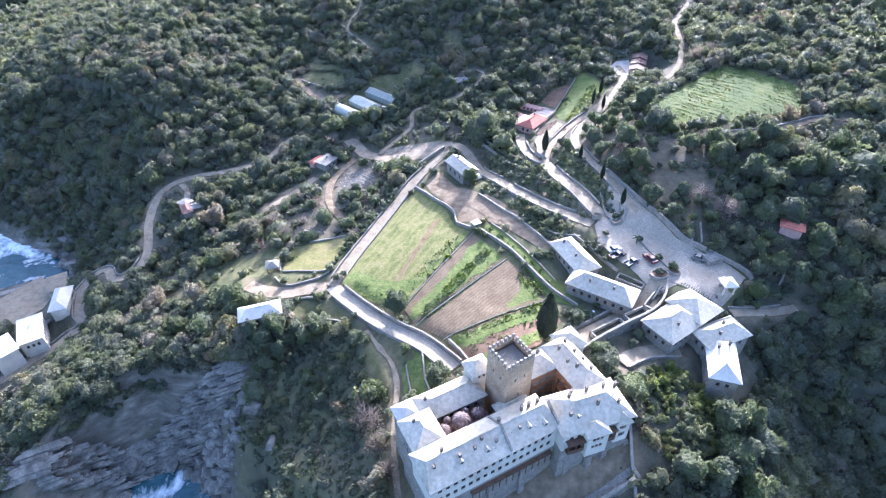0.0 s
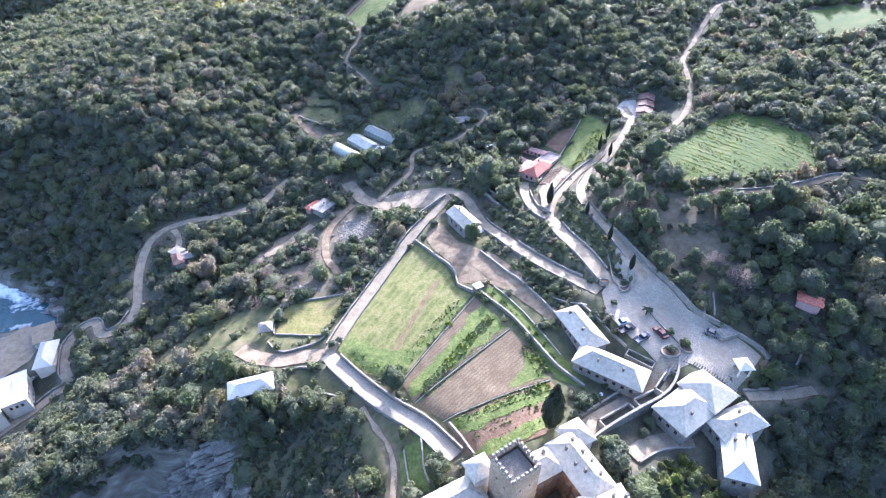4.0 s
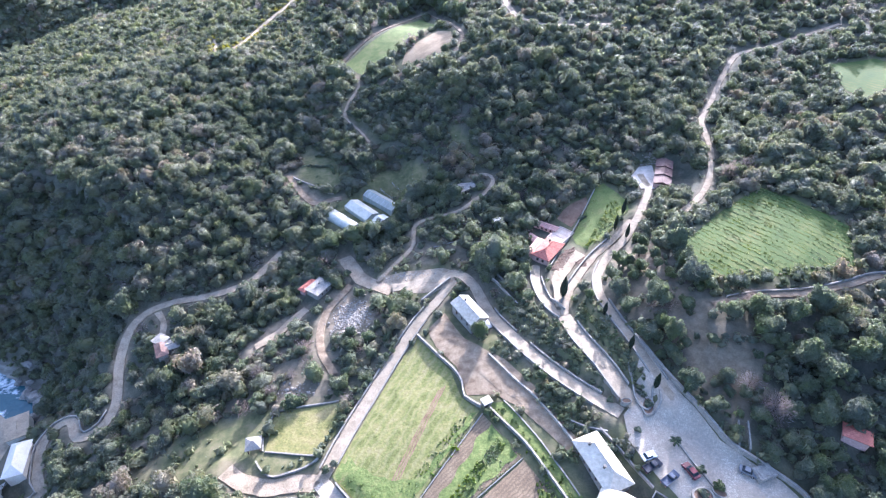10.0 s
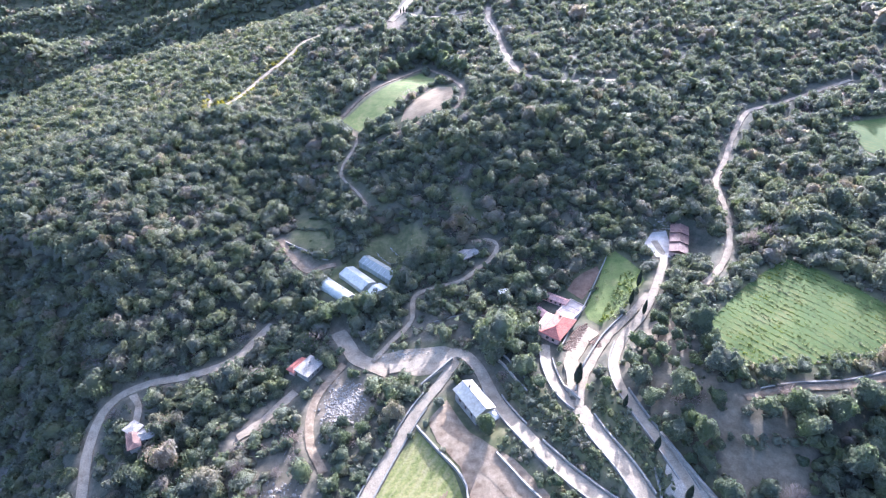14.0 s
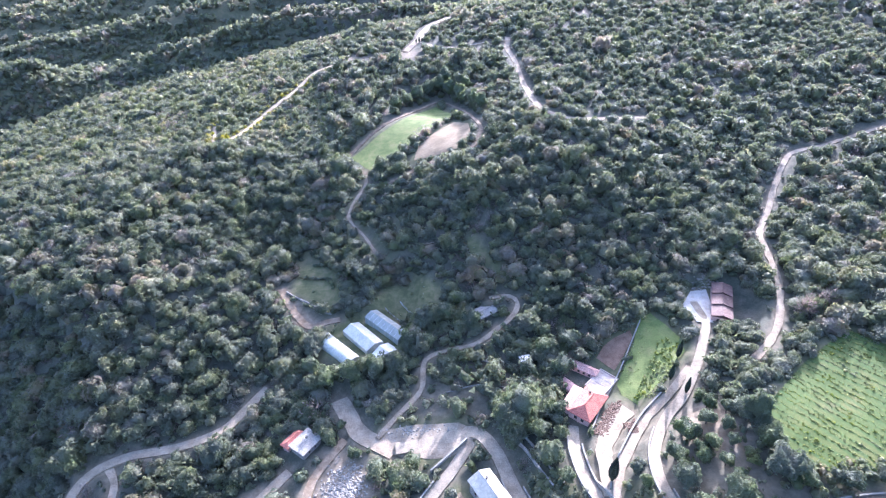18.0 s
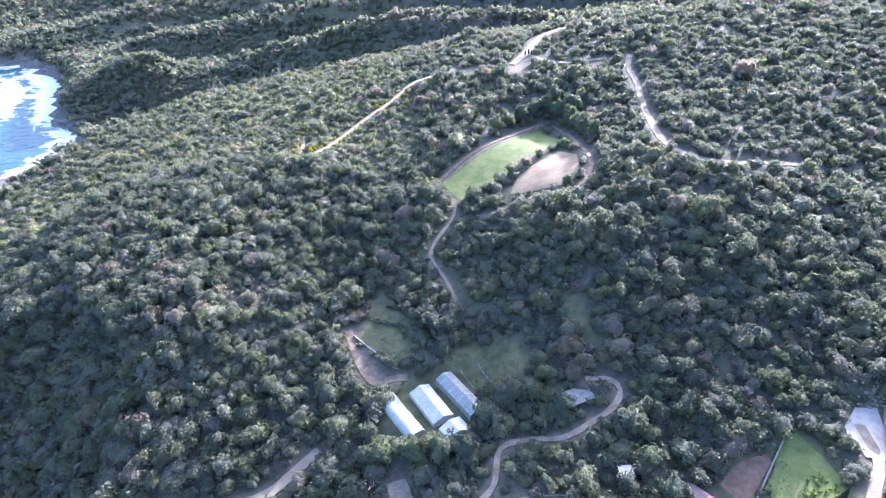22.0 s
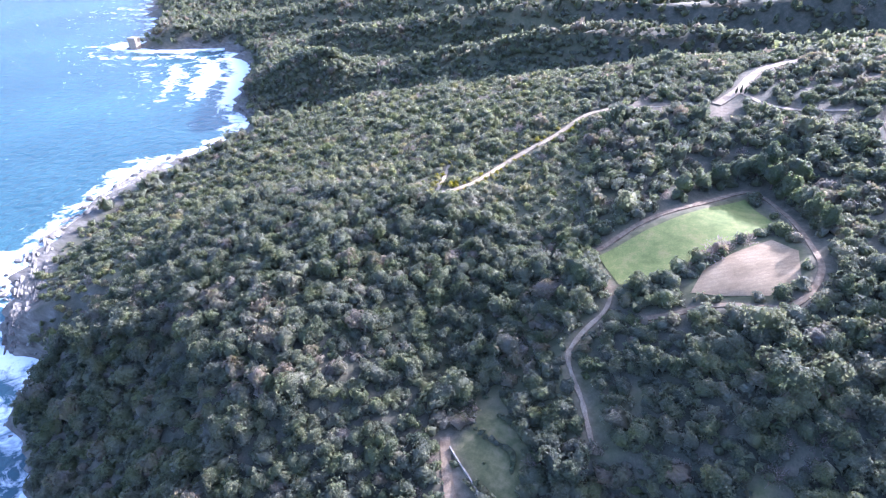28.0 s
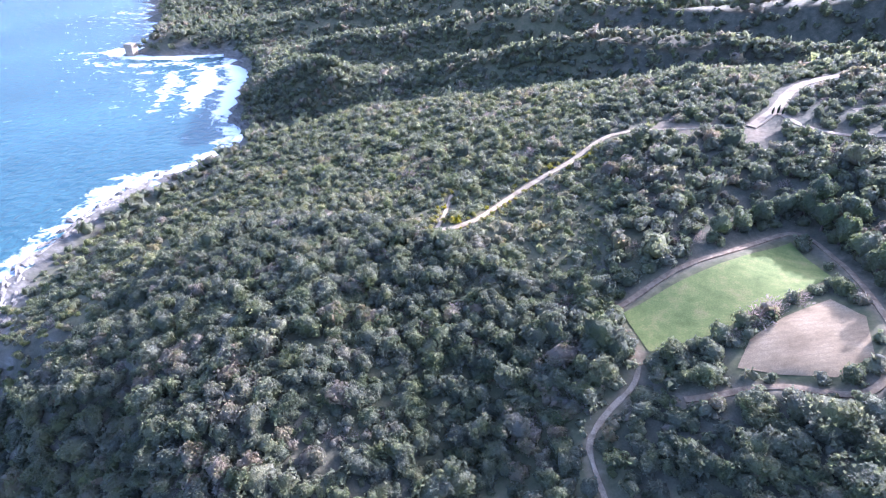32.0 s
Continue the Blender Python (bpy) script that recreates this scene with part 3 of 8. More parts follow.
# Roads: (name, label, material, width, wall, points). Points are centre lines on the plan.
ROADS = [
    ("road_south", "pale stone-paved road between low walls", M_COBBLE, 4.0, [(2.2, 82.0), (-5.5, 90.5), (-12.3, 95.5), (-22, 104), (-32, 114)]),
    ("road_west_garden", "pale concrete road along the garden wall", M_CONCRETE, 3.0, [(-32, 114), (-27.3, 127), (-22.1, 138.5), (-16.3, 151), (-9.7, 163.5), (-3.8, 171.5), (1.5, 180)]),
    ("road_west_spur", "short pale earth road", M_TRACK, 4.4, [(-32, 114), (-39, 114.3), (-45, 113.6), (-52.5, 115.5), (-58, 119)]),
    ("road_outer", "pale concrete road with stone walls", M_CONCRETE, 3.7, [(-19, 179.5), (-5.3, 181.6), (2.3, 182.5), (7.5, 176.5), (12, 166), (18.2, 152.2), (26.6, 140.3), (34.5, 131.6), (42, 125)]),
    ("road_yard_hairpin", "pale concrete road climbing from the yard", M_CONCRETE, 4.2, [(46, 127), (43.2, 131.5), (40.3, 139), (35.7, 148.6), (32.9, 156.6)]),
    ("road_farm", "narrow pale walled lane", M_TRACK, 2.2, [(32.9, 156.6), (36, 166), (40.8, 174), (47.2, 182.5), (55.4, 190), (62, 196.8)]),
    ("road_red_house", "pale concrete drive to the red-roofed house", M_CONCRETE, 2.8, [(32.9, 156.6), (29, 163.3), (27.5, 174), (28.2, 182)]),
    ("road_wood_yard", "pale gravel drive beside stacked firewood", M_TRACK, 4.0, [(33.2, 160), (33.6, 167.6), (34.5, 174.5), (39.5, 182.6), (43.5, 186.5)]),
    ("road_upper", "pale concrete road with low kerb walls", M_CONCRETE, 2.5, [(54.8, 127), (51.7, 136.7), (49, 145.1), (46.1, 153.7), (44.2, 163), (45.6, 171.5), (51, 180.8), (57.4, 187.5), (64.5, 198.3), (69, 207), (72.2, 214), (72, 224)]),
    ("track_east", "bright dirt track climbing through the woods", M_TRACK, 2.1, [(78, 196), (85.6, 203.2), (91.9, 212.2), (97.8, 226.6), (100.7, 243), (102.7, 252.5), (111, 265.5), (119, 279.5), (128, 293.5), (136, 302.5), (151, 306.5), (190, 322)]),
    ("track_hill", "pale dirt track on the hillside", M_TRACK, 2.9, [(26, 440), (24.5, 422), (27.5, 401), (29.7, 364), (33, 334), (41, 321), (50, 318.5), (65, 321.5), (85, 327)]),
    ("track_ridge", "sandy dirt track along the ridge", M_SAND, 2.3, [(-120, 325.5), (-114, 330), (-109.5, 340), (-106.5, 357), (-101.5, 371), (-94.5, 387.5), (-88, 409), (-80, 417), (-73, 420)]),
    ("track_ridge_link", "faint dirt track along the crest", M_SAND, 1.0, [(-73, 420), (-54.6, 427.5), (-37, 433)]),
    ("track_spur", "short sandy track", M_SAND, 1.3, [(-129, 352), (-123.5, 338), (-120, 326.5)]),
    ("track_crossing", "bright dirt track over the ridge", M_TRACK, 4.2, [(-37, 433), (-30.9, 451.5), (-26.5, 476), (-17, 494), (6, 512)]),
    ("track_crossing_east", "bright dirt track fork", M_TRACK, 2.8, [(-28.5, 448), (-20, 438.5), (-12.3, 434.8), (-1.8, 433), (14, 436)]),
    ("track_far", "bright far dirt track", M_TRACK, 3.2, [(-4, 455), (11, 464.5), (24.8, 477), (37, 482), (73, 472)]),
    ("path_wood", "narrow pale footpath through the trees", M_TRACK, 1.35, [(-43, 300), (-42.8, 293), (-46, 284), (-47, 276), (-43.1, 269.5), (-38.7, 263.7), (-33, 254)]),
    ("lane_north", "pale farm lane", M_TRACK, 1.7, [(-24.5, 183.5), (-20, 189.6), (-13.2, 198.2), (-12.6, 208.2), (-6, 211.5), (2.8, 212.6), (10.1, 217.6), (15.3, 222.3), (16.9, 227.5), (14.4, 230.4), (7.7, 229.6)]),
    ("road_coast", "pale concrete road winding down to the harbour", M_CONCRETE, 3.0, [(-62, 204), (-67, 196), (-72, 189.3), (-83, 184), (-96.5, 181), (-105.4, 175.8), (-107.8, 169), (-107, 159.5), (-103, 146.5), (-104.8, 139.5), (-111.3, 136.9), (-117.3, 143.4), (-122.4, 142.4), (-125.3, 137.5), (-122.8, 129.4), (-118.9, 124.2), (-122.7, 121.2), (-128.5, 115.2), (-133, 109.4), (-139, 102)]),
    ("track_hut", "pale dirt drive to the hut", M_TRACK, 2.8, [(-48, 176), (-56, 166), (-62, 161.2)]),
    ("track_coast_hut", "short pale drive to the coast hut", M_TRACK, 2.2, [(-101, 178.6), (-97, 174), (-95.5, 168.5)]),
    ("path_shore", "pale footpath above the harbour", M_TRACK, 1.5, [(-116.5, 115.8), (-121, 112), (-126, 105.5), (-132, 99)]),
    ("track_quarry", "sandy cart track", M_EARTH, 2.4, [(-34, 184.5), (-41, 171.5), (-40, 158.1), (-34, 147.5)]),
    ("track_plaza", "pale gravel turning place", M_TRACK, 5.2, [(-38, 198), (-33.5, 191), (-29, 185), (-19, 179)]),
    ("track_vineyard", "dirt track below the vineyard", M_EARTH, 1.9, [(71, 151.8), (82, 153.4), (95, 153.4), (108, 155.6), (119, 157.7), (132, 152)]),
    ("track_sheds", "white gravel yard before the sheds", M_WHITEGRAVEL, 5.0, [(72, 214), (72.6, 221), (75, 228)]),
    ("road_gate", "stone ramp from the yard to the gatehouse", M_CONCRETE, 4.0, [(54.5, 103.5), (49.5, 97.5), (41.5, 92.5), (33.5, 87.5), (29, 84)]),
    ("track_south", "narrow pale path beside the monastery", M_TRACK, 1.3, [(-20.5, 97.5), (-16.5, 91.5), (-13, 86.5), (-11.4, 80.5), (-11.4, 75), (-11.2, 65), (-9.5, 54)]),
    ("road_east_lane", "narrow pale lane leaving the yard", M_CONCRETE, 2.6, [(70, 94), (75, 95), (80, 95.6), (88, 97)]),
    ("road_lower", "pale road below the arcaded wall", M_CONCRETE, 3.6, [(39.6, 79.6), (43, 81.8), (49, 84), (55, 84.5)]),
    ("track_terrace", "rutted reddish earth track below the old terraces", M_EARTH, 2.6, [(-67, 242.5), (-61.5, 234), (-56.7, 228.3), (-52.4, 225), (-47.4, 227.4), (-43, 228.6)]),
    ("track_ring", "sandy track round the upper field", M_EARTH, 1.7, [(-54, 318), (-43.5, 336.5), (-31, 352), (-15.5, 374), (-4, 361), (3.8, 333), (6.5, 318), (1, 303), (-14, 301), (-24, 296), (-31, 292)]),
]
# Fields: (name, label, material, corners)
FIELDS = [
    ("field_big", "mown green garden field inside walls", M_BIGFIELD, [(-9.6, 157), (0.2, 143.5), (3, 134.5), (7.6, 129.6), (-11.3, 103.3), (-21, 107.5), (-29.5, 115.5), (-24.6, 127), (-19, 139.5), (-13.6, 151)]),
    ("field_strip", "tilled brown soil strip with weeds", M_TILLED, [(8.1, 129), (16.9, 116.2), (-7.8, 97.2), (-10.8, 102.6)]),
    ("field_brown", "tilled brown garden field", M_TILLED, [(17.4, 115.4), (21, 110), (25.2, 99.8), (-0.4, 91.6), (-6.5, 96.2)]),
    ("field_beds", "vegetable beds beside the monastery", M_BROWNSOIL, [(25.6, 99), (28.2, 92), (22, 84.5), (8, 80), (3.5, 84), (0.4, 90.6)]),
    ("field_house", "green grass below the long house", M_LUSH, [(9.5, 131.5), (18.4, 119), (22.5, 110.8), (27, 99.5), (34, 96.5), (31.5, 103), (28.6, 108), (22, 120), (14, 131.5)]),
    ("field_small", "small mown grass enclosure with low wall", M_FIELD, [(-49, 136), (-31.5, 137.4), (-30.2, 127), (-34.2, 121.6), (-48.8, 123.9)]),
    ("vineyard", "bright green vineyard on a slope", M_VINE, [(71, 177), (88, 192), (104.5, 203), (111, 195), (120, 178.5), (113.3, 162.2), (98, 160), (79.5, 159.5), (71.6, 163)]),
    ("field_east", "bright green far vineyard", M_VINE, [(164, 284), (185, 284), (200, 262), (166, 249), (162, 260)]),
    ("field_upper_green", "green pasture in the woods", M_PASTURE, [(-52, 316.5), (-42, 331), (-29.5, 347), (-15.5, 368.5), (-5.3, 349), (-14, 334), (-22.3, 324.5), (-27.5, 315), (-42, 305)]),
    ("field_upper_brown", "ploughed pale soil patch", M_UPBROWN, [(-22.5, 304), (-21.2, 314), (-15, 324), (-5.8, 335.5), (1, 328.5), (2.2, 314.5), (-4, 306), (-14, 304.5)]),
    ("field_red_house", "lush grass garden by the red-roofed house", M_PASTURE, [(53, 217), (57.3, 219.4), (60.6, 214), (63, 208.5), (62.4, 202.5), (53.2, 193.4), (46.8, 187.6), (43, 191.6), (42.6, 195.4), (46, 201.6), (50.6, 210)]),
    ("field_red_brown", "reddish tilled garden patch", M_BROWNSOIL, [(38.7, 205.4), (41.6, 209.4), (44.8, 211.6), (50.2, 213.8), (50.3, 211.3), (46.6, 205.4), (43.0, 200.6)]),
    ("yard", "cobbled monastery yard with parked vehicles", M_COBBLE, [(51, 143), (57.5, 128), (63, 117), (68.2, 112.3), (73.4, 108.2), (76.6, 103.4), (71.8, 98.6), (66.6, 94.6), (60, 101.5), (53.6, 99.6), (46.4, 108.8), (42, 118), (42.4, 124.5), (46.4, 128.5), (47.5, 135)]),
    ("chapel_yard", "bare brown earth round the small building", M_EARTH, [(-6.8, 159.5), (-1.5, 166), (4.5, 155), (9.5, 149.5), (15, 145), (22, 135.5), (27, 126), (31.5, 118), (29.4, 115), (18, 129), (12, 134), (4.6, 134.8), (1.8, 144.6), (-4, 152.5)]),
    ("yard_turning", "pale gravel turning place below the greenhouses", M_TRACK, [(-24, 186), (-14, 186.5), (-2, 186), (3, 183), (1, 178.5), (-4, 175.4), (-10, 175.6), (-18, 177.5), (-25, 181)]),
    ("shed_yard", "white gravel apron before the sheds", M_WHITEGRAVEL, [(66.4, 219.6), (68.5, 223), (73, 229.5), (78.3, 230.5), (77, 221), (74.8, 215.5)]),
    ("lawn_south", "grassy plot under the road", M_LUSH, [(-2.6, 84.5), (-7.4, 88.5), (-10.5, 84.5), (-9.2, 75.5), (-3.4, 75.5)]),
]
FIELD_POLYS = {f[0]: f[3] for f in FIELDS}
# Open grassy places without trees, and bare earth.
CLEARINGS = [
    [(-64, 241), (-47, 231), (-42, 236), (-46, 247), (-54, 256), (-63, 256)],
    [(-48, 228), (-46, 212), (-34, 206), (-24, 209), (-21, 216), (-22, 229), (-34, 233)],
    [(-36, 232), (-29, 245), (-16, 245), (-8, 236), (-8, 229), (-20, 227)],
    [(-88, 122), (-79, 131), (-66, 136), (-50, 138), (-50, 122), (-58, 117), (-70, 117), (-82, 118)],
    [(-20, 100), (-12, 93), (-9, 84), (-16, 80), (-22, 92)],
    [(-52, 112), (-40, 111), (-26, 104), (-29, 100), (-40, 100), (-44, 107)],
    [(14, 168), (20, 157), (30, 142), (40, 131), (44, 128), (38, 142), (33, 152), (26, 163), (18, 170)],
    [(35, 150), (43, 134), (49, 132), (46, 148), (43, 160), (36, 163)],
    [(14, 148), (20, 142), (30, 131), (38, 122), (33, 118), (24, 133)],
    [(-80, 108), (-66, 111), (-54, 105), (-56, 101), (-68, 104)],
    [(28, 116), (34, 122), (30, 130), (20, 134)],
    [(-53, 125), (-34, 121.5), (-32, 116), (-44, 115), (-56, 117)],
    [(4, 152), (14, 156), (20, 146), (14, 143)],
    [(-3, 254), (2, 256), (9, 247), (16, 238), (11, 236), (5, 243)],
    [(28, 116), (32, 124), (42, 120), (42, 110), (36, 114)],
]
BARE = [
    ([(4, 60), (-4, 46), (6, 42), (24, 47), (36, 53), (38, 62), (36, 66)], 6),
    ([(-70, 158), (-54, 172), (-50, 169), (-64, 155)], 3), ([(-40, 182), (-26, 178), (-24, 166), (-34, 160), (-42, 168)], 4),
    ([(-65, 239), (-57, 224), (-50, 222), (-47, 229), (-56, 234)], 3), ([(-52, 145), (-44, 148), (-36, 142), (-46, 139)], 4), ([(-40, 436), (-28, 436), (-30, 420), (-38, 418)], 5), ([(-80, 424), (-56, 432), (-60, 420), (-78, 416)], 5),
    ([(-56, 318), (-44, 306), (-40, 300), (-50, 308)], 2), ([(71, 475), (81, 475), (82, 465), (72, 464)], 3), ([(66, 178), (62, 166), (52, 176), (58, 186)], 3),
]
# Bare earth with single trees standing on it, and the share of trees left.
SPARSE = [([(-10, 200), (6, 208), (16, 200), (4, 188), (-16, 188)], 0.4), ([(-58, 160), (-42, 163), (-34, 146), (-32, 139), (-50, 138), (-66, 141), (-66, 152)], 0.45), ([(-104, 128), (-84, 139), (-80, 130), (-78, 122), (-96, 121)], 0.5), ([(56, 150), (70, 156), (80, 146), (78, 132), (68, 118), (62, 126), (60, 134)], 0.4), ([(62, 168), (52, 176), (48, 166), (52, 150), (60, 140), (66, 154)], 0.6)]
# Level ground under buildings; behind the greenhouses the slope is lowered to let sun in: x, y, radius, height
PADS = [(48, 121, 7, 47.6), (53, 112, 9, 47.3), (59, 105, 9, 46.7), (68, 103, 8, 46.8), (6, 163, 8, 40.2), (-135, 118, 12, 4.0), (-131, 134, 7, 7.5), (-152, 138, 14, 2.2), (80, 222, 9, 55.6), (33, 190, 8, 46.9), (-34, 217, 13, 40.4), (-25, 240, 8, 45.2), (-23, 231, 6, 42.6), (-25.5, 225, 8, 41.5), (-48, 101.5, 6, 33.2), (-45, 183, 5, 33.2), (-93, 164, 4, 26.6)]

road_z = {}


def road_line(points, step=1.5):
    """The centre line, rounded by a Catmull-Rom spline and cut into short steps."""
    p = [Vector(q) for q in points]
    p = [2 * p[0] - p[1]] + p + [2 * p[-1] - p[-2]]
    out = []
    for a, b, c, d in zip(p, p[1:], p[2:], p[3:]):
        k = max(2, int((c - b).length / step))
        for i in range(k):
            t = i / k
            out.append(0.5 * (2 * b + (c - a) * t + (2 * a - 5 * b + 4 * c - d) * t * t + (3 * b - a - 3 * c + d) * t ** 3))
    return out + [p[-2]]


def smoothed(z, n):
    z = np.asarray(z, float)
    k = np.ones(n) / n
    return np.convolve(np.concatenate([np.full(n // 2, z[0]), z, np.full(n // 2, z[-1])]), k, "valid")[:len(z)]


def pads(x, y, z):
    for px, py, r, h in PADS:
        w = np.clip(1.6 - np.hypot(x - px, y - py) / r, 0, 1)
        z = z + (h - z) * (w * w * (3 - 2 * w))
    return z


LINES = {}
for rname, _, _, width, pts in ROADS:
    line = road_line(pts)
    xs, ys = np.array([q.x for q in line]), np.array([q.y for q in line])
    LINES[rname] = (xs, ys, smoothed(pads(xs, ys, land(xs, ys)), 9), width)


def near_roads(x, y):
    """Distance outside the edge of the nearest road, and the height of that road."""
    best, height = np.full(x.shape, 1e9), np.zeros(x.shape)
    for xs, ys, zs, width in LINES.values():
        box = (x > xs.min() - 12) & (x < xs.max() + 12) & (y > ys.min() - 12) & (y < ys.max() + 12)
        if not box.any():
            continue
        d, k = line_distance(list(zip(xs[::2], ys[::2])) + [(xs[-1], ys[-1])], x[box], y[box])
        d = d - width / 2
        h = np.interp(np.minimum(k * 2, len(zs) - 1), np.arange(len(zs)), zs)
        b, hh = best[box], height[box]
        sel = d < b
        b[sel], hh[sel] = d[sel], h[sel]
        best[box], height[box] = b, hh
    return best, height


def surface(x, y):
    """Land with building pads and road benches."""
    x, y = np.atleast_1d(np.asarray(x, float)), np.atleast_1d(np.asarray(y, float))
    z = pads(x, y, land(x, y))
    d, h = near_roads(x, y)
    w = np.clip(1 - (d - 0.8) / 3.5, 0, 1)
    return z + (h - z) * (w * w * (3 - 2 * w))


def ground_z(x, y):
    return float(surface(x, y)[0])


def mesh_from(name, verts, faces, mat, smooth=False, attrs=None):
    """A mesh from arrays of corners and of faces, all with as many corners."""
    me = bpy.data.meshes.new(name)
    verts, faces = np.asarray(verts, np.float32), np.asarray(faces, np.int32)
    n = faces.shape[1]
    me.vertices.add(len(verts)), me.loops.add(faces.size), me.polygons.add(len(faces))
    me.vertices.foreach_set("co", verts.ravel())
    me.loops.foreach_set("vertex_index", faces.ravel())
    me.polygons.foreach_set("loop_start", np.arange(0, faces.size, n, dtype=np.int32))
    me.polygons.foreach_set("use_smooth", np.broadcast_to(smooth, len(faces)).astype(bool))
    for key, vals in (attrs or {}).items():
        me.attributes.new(key, "FLOAT", "POINT").data.foreach_set("value", np.asarray(vals, np.float32))
    me.update()
    me.materials.append(mat)
    return me


def axis(core0, core1, step, low, high):
    """Even steps over the core, growing ones outside."""
    core = list(np.arange(core0, core1 + 0.1, step))
    out, s = [], step
    while core[-1] < high:
        s = min(s * 1.07, 90)
        core.append(core[-1] + s)
    s, first = step, core[0]
    while first > low:
        s = min(s * 1.07, 90)
        first -= s
        out.append(first)
    return np.array(out[::-1] + core)


def build_ground():
    xs, ys = axis(-160, 135, 1.6, -2600, 1800), axis(40, 345, 1.6, -400, 3000)
    X, Y = np.meshgrid(xs, ys)
    x, y = X.ravel(), Y.ravel()
    z = surface(x, y)
    d, h = near_roads(x, y)
    z = np.where(d < 0.5, z - 0.3, z)
    grass, dirt = np.zeros(x.shape), np.zeros(x.shape)
    for poly in CLEARINGS:
        e, _ = line_distance(poly, x, y, True)
        s = np.where(inside(poly, x, y), e, -e)
        grass = np.maximum(grass, np.clip(0.5 + (s + 1.5 * ripple(x * 3, y * 3)) / 4, 0, 1))
    for poly, soft in BARE:
        e, _ = line_distance(poly, x, y, True)
        s = np.where(inside(poly, x, y), e, -e)
        dirt = np.maximum(dirt, np.clip(0.4 + (s + 2.2 * ripple(x * 2.4, y * 2.7)) / soft / 1.5, 0, 0.9))
    for poly, share in SPARSE:
        e, _ = line_distance(poly, x, y, True)
        s = np.where(inside(poly, x, y), e, -e)
        dirt = np.maximum(dirt, np.clip(0.3 + (s + 3 * ripple(x * 2.4, y * 2.7)) / 7, 0, 0.34))
    for poly in FIELD_POLYS.values():
        e, _ = line_distance(poly, x, y, True)
        s = np.where(inside(poly, x, y), e, -e)
        z = np.where(s > 0.6, z - 0.35, z)
        grass = np.maximum(grass, np.clip(1 + s / 4, 0, 0.8))
    dirt = np.maximum(dirt, np.clip(0.75 - d / 2.2, 0, 0.75) * (0.75 + 0.25 * ripple(x * 4, y * 4)))
    ridge = np.clip(0.5 - (x + 62 + 0.35 * (y - 330)) / 30 + 0.6 * ripple(x, y), 0, 0.55) * (y > 250)
    grass = np.maximum(grass, ridge)
    gy, gx = np.gradient(z.reshape(X.shape), ys, xs)
    slope = np.hypot(gx, gy).ravel()
    sd = shore_distance(x, y)
    rock = np.maximum(np.clip((slope - 0.95) / 0.5, 0, 1) * (sd < 45), np.clip((np.where(x < -255, 25, 11) + 5 * ripple(x * 2, y * 2) - sd) / 7, 0, 1) * (z < 13))
    rock = np.where((d < 4) & (x > -130), 0, rock)
    bank = np.clip((x + 60) / 10, 0, 1) * (x < 0) * (y < 110) * np.clip((z - 4) / 4, 0, 1)
    rock, grass = rock * (1 - 0.9 * bank), np.maximum(grass, 0.85 * bank * np.clip(0.6 + 0.5 * ripple(x * 1.7, y * 1.5), 0, 1))
    n, m = len(xs), len(ys)
    i = (np.arange(m - 1)[:, None] * n + np.arange(n - 1)).ravel()
    me = mesh_from("ground", np.column_stack([x, y, z]), np.column_stack([i, i + 1, i + 1 + n, i + n]), M_GROUND, True, {"grass": grass, "dirt": dirt, "rock": rock})
    tagged(new("ground", me), "wooded hillside with forest floor, grass clearings and rocky shore", "ground", kind="structure")


build_ground()


def build_sea():
    xs, ys = axis(-420, -60, 5, -4800, 1500), axis(60, 560, 5, -2500, 4800)
    keep_x = xs[xs < 260]
    X, Y = np.meshgrid(keep_x, ys)
    x, y = X.ravel(), Y.ravel()
    d = -shore_distance(x, y)
    cove = np.exp(-((x + 500) ** 2 + (y - 560) ** 2) / 85 ** 2) * 0.55 + np.exp(-((x + 690) ** 2 + (y - 590) ** 2) / 90 ** 2) * 0.3
    cove += np.exp(-((x + 250) ** 2 + (y - 205) ** 2) / 30 ** 2) * 0.12 + np.exp(-((x + 165) ** 2 + (y - 158) ** 2) / 22 ** 2) * 0.05 + np.exp(-((x + 78) ** 2 + (y - 66) ** 2) / 12 ** 2) * 0.24
    cove += np.exp(-((x + 900) ** 2 + (y - 780) ** 2) / 120 ** 2) * 0.3
    foam = np.clip(np.where(y > 205, 0.33, 0.25) * (0.85 + 0.5 * ripple(x * 0.45, y * 0.45)) - np.maximum(d, 0) / np.where(y > 205, 75, 60), 0, 1) * np.where(y < 140, 0.45, 1) + cove * (0.6 + 0.4 * np.sin(d * 0.19))
    z = 0.18 * ripple(x * 2.2, y * 2.6)
    n, m = len(keep_x), len(ys)
    i = (np.arange(m - 1)[:, None] * n + np.arange(n - 1)).ravel()
    me = mesh_from("sea", np.column_stack([x, y, z]), np.column_stack([i, i + 1, i + 1 + n, i + n]), M_SEA, True, {"foam": foam})
    tagged(new("sea", me), "turquoise sea with white surf along the rocks", "sea", kind="structure")


build_sea()


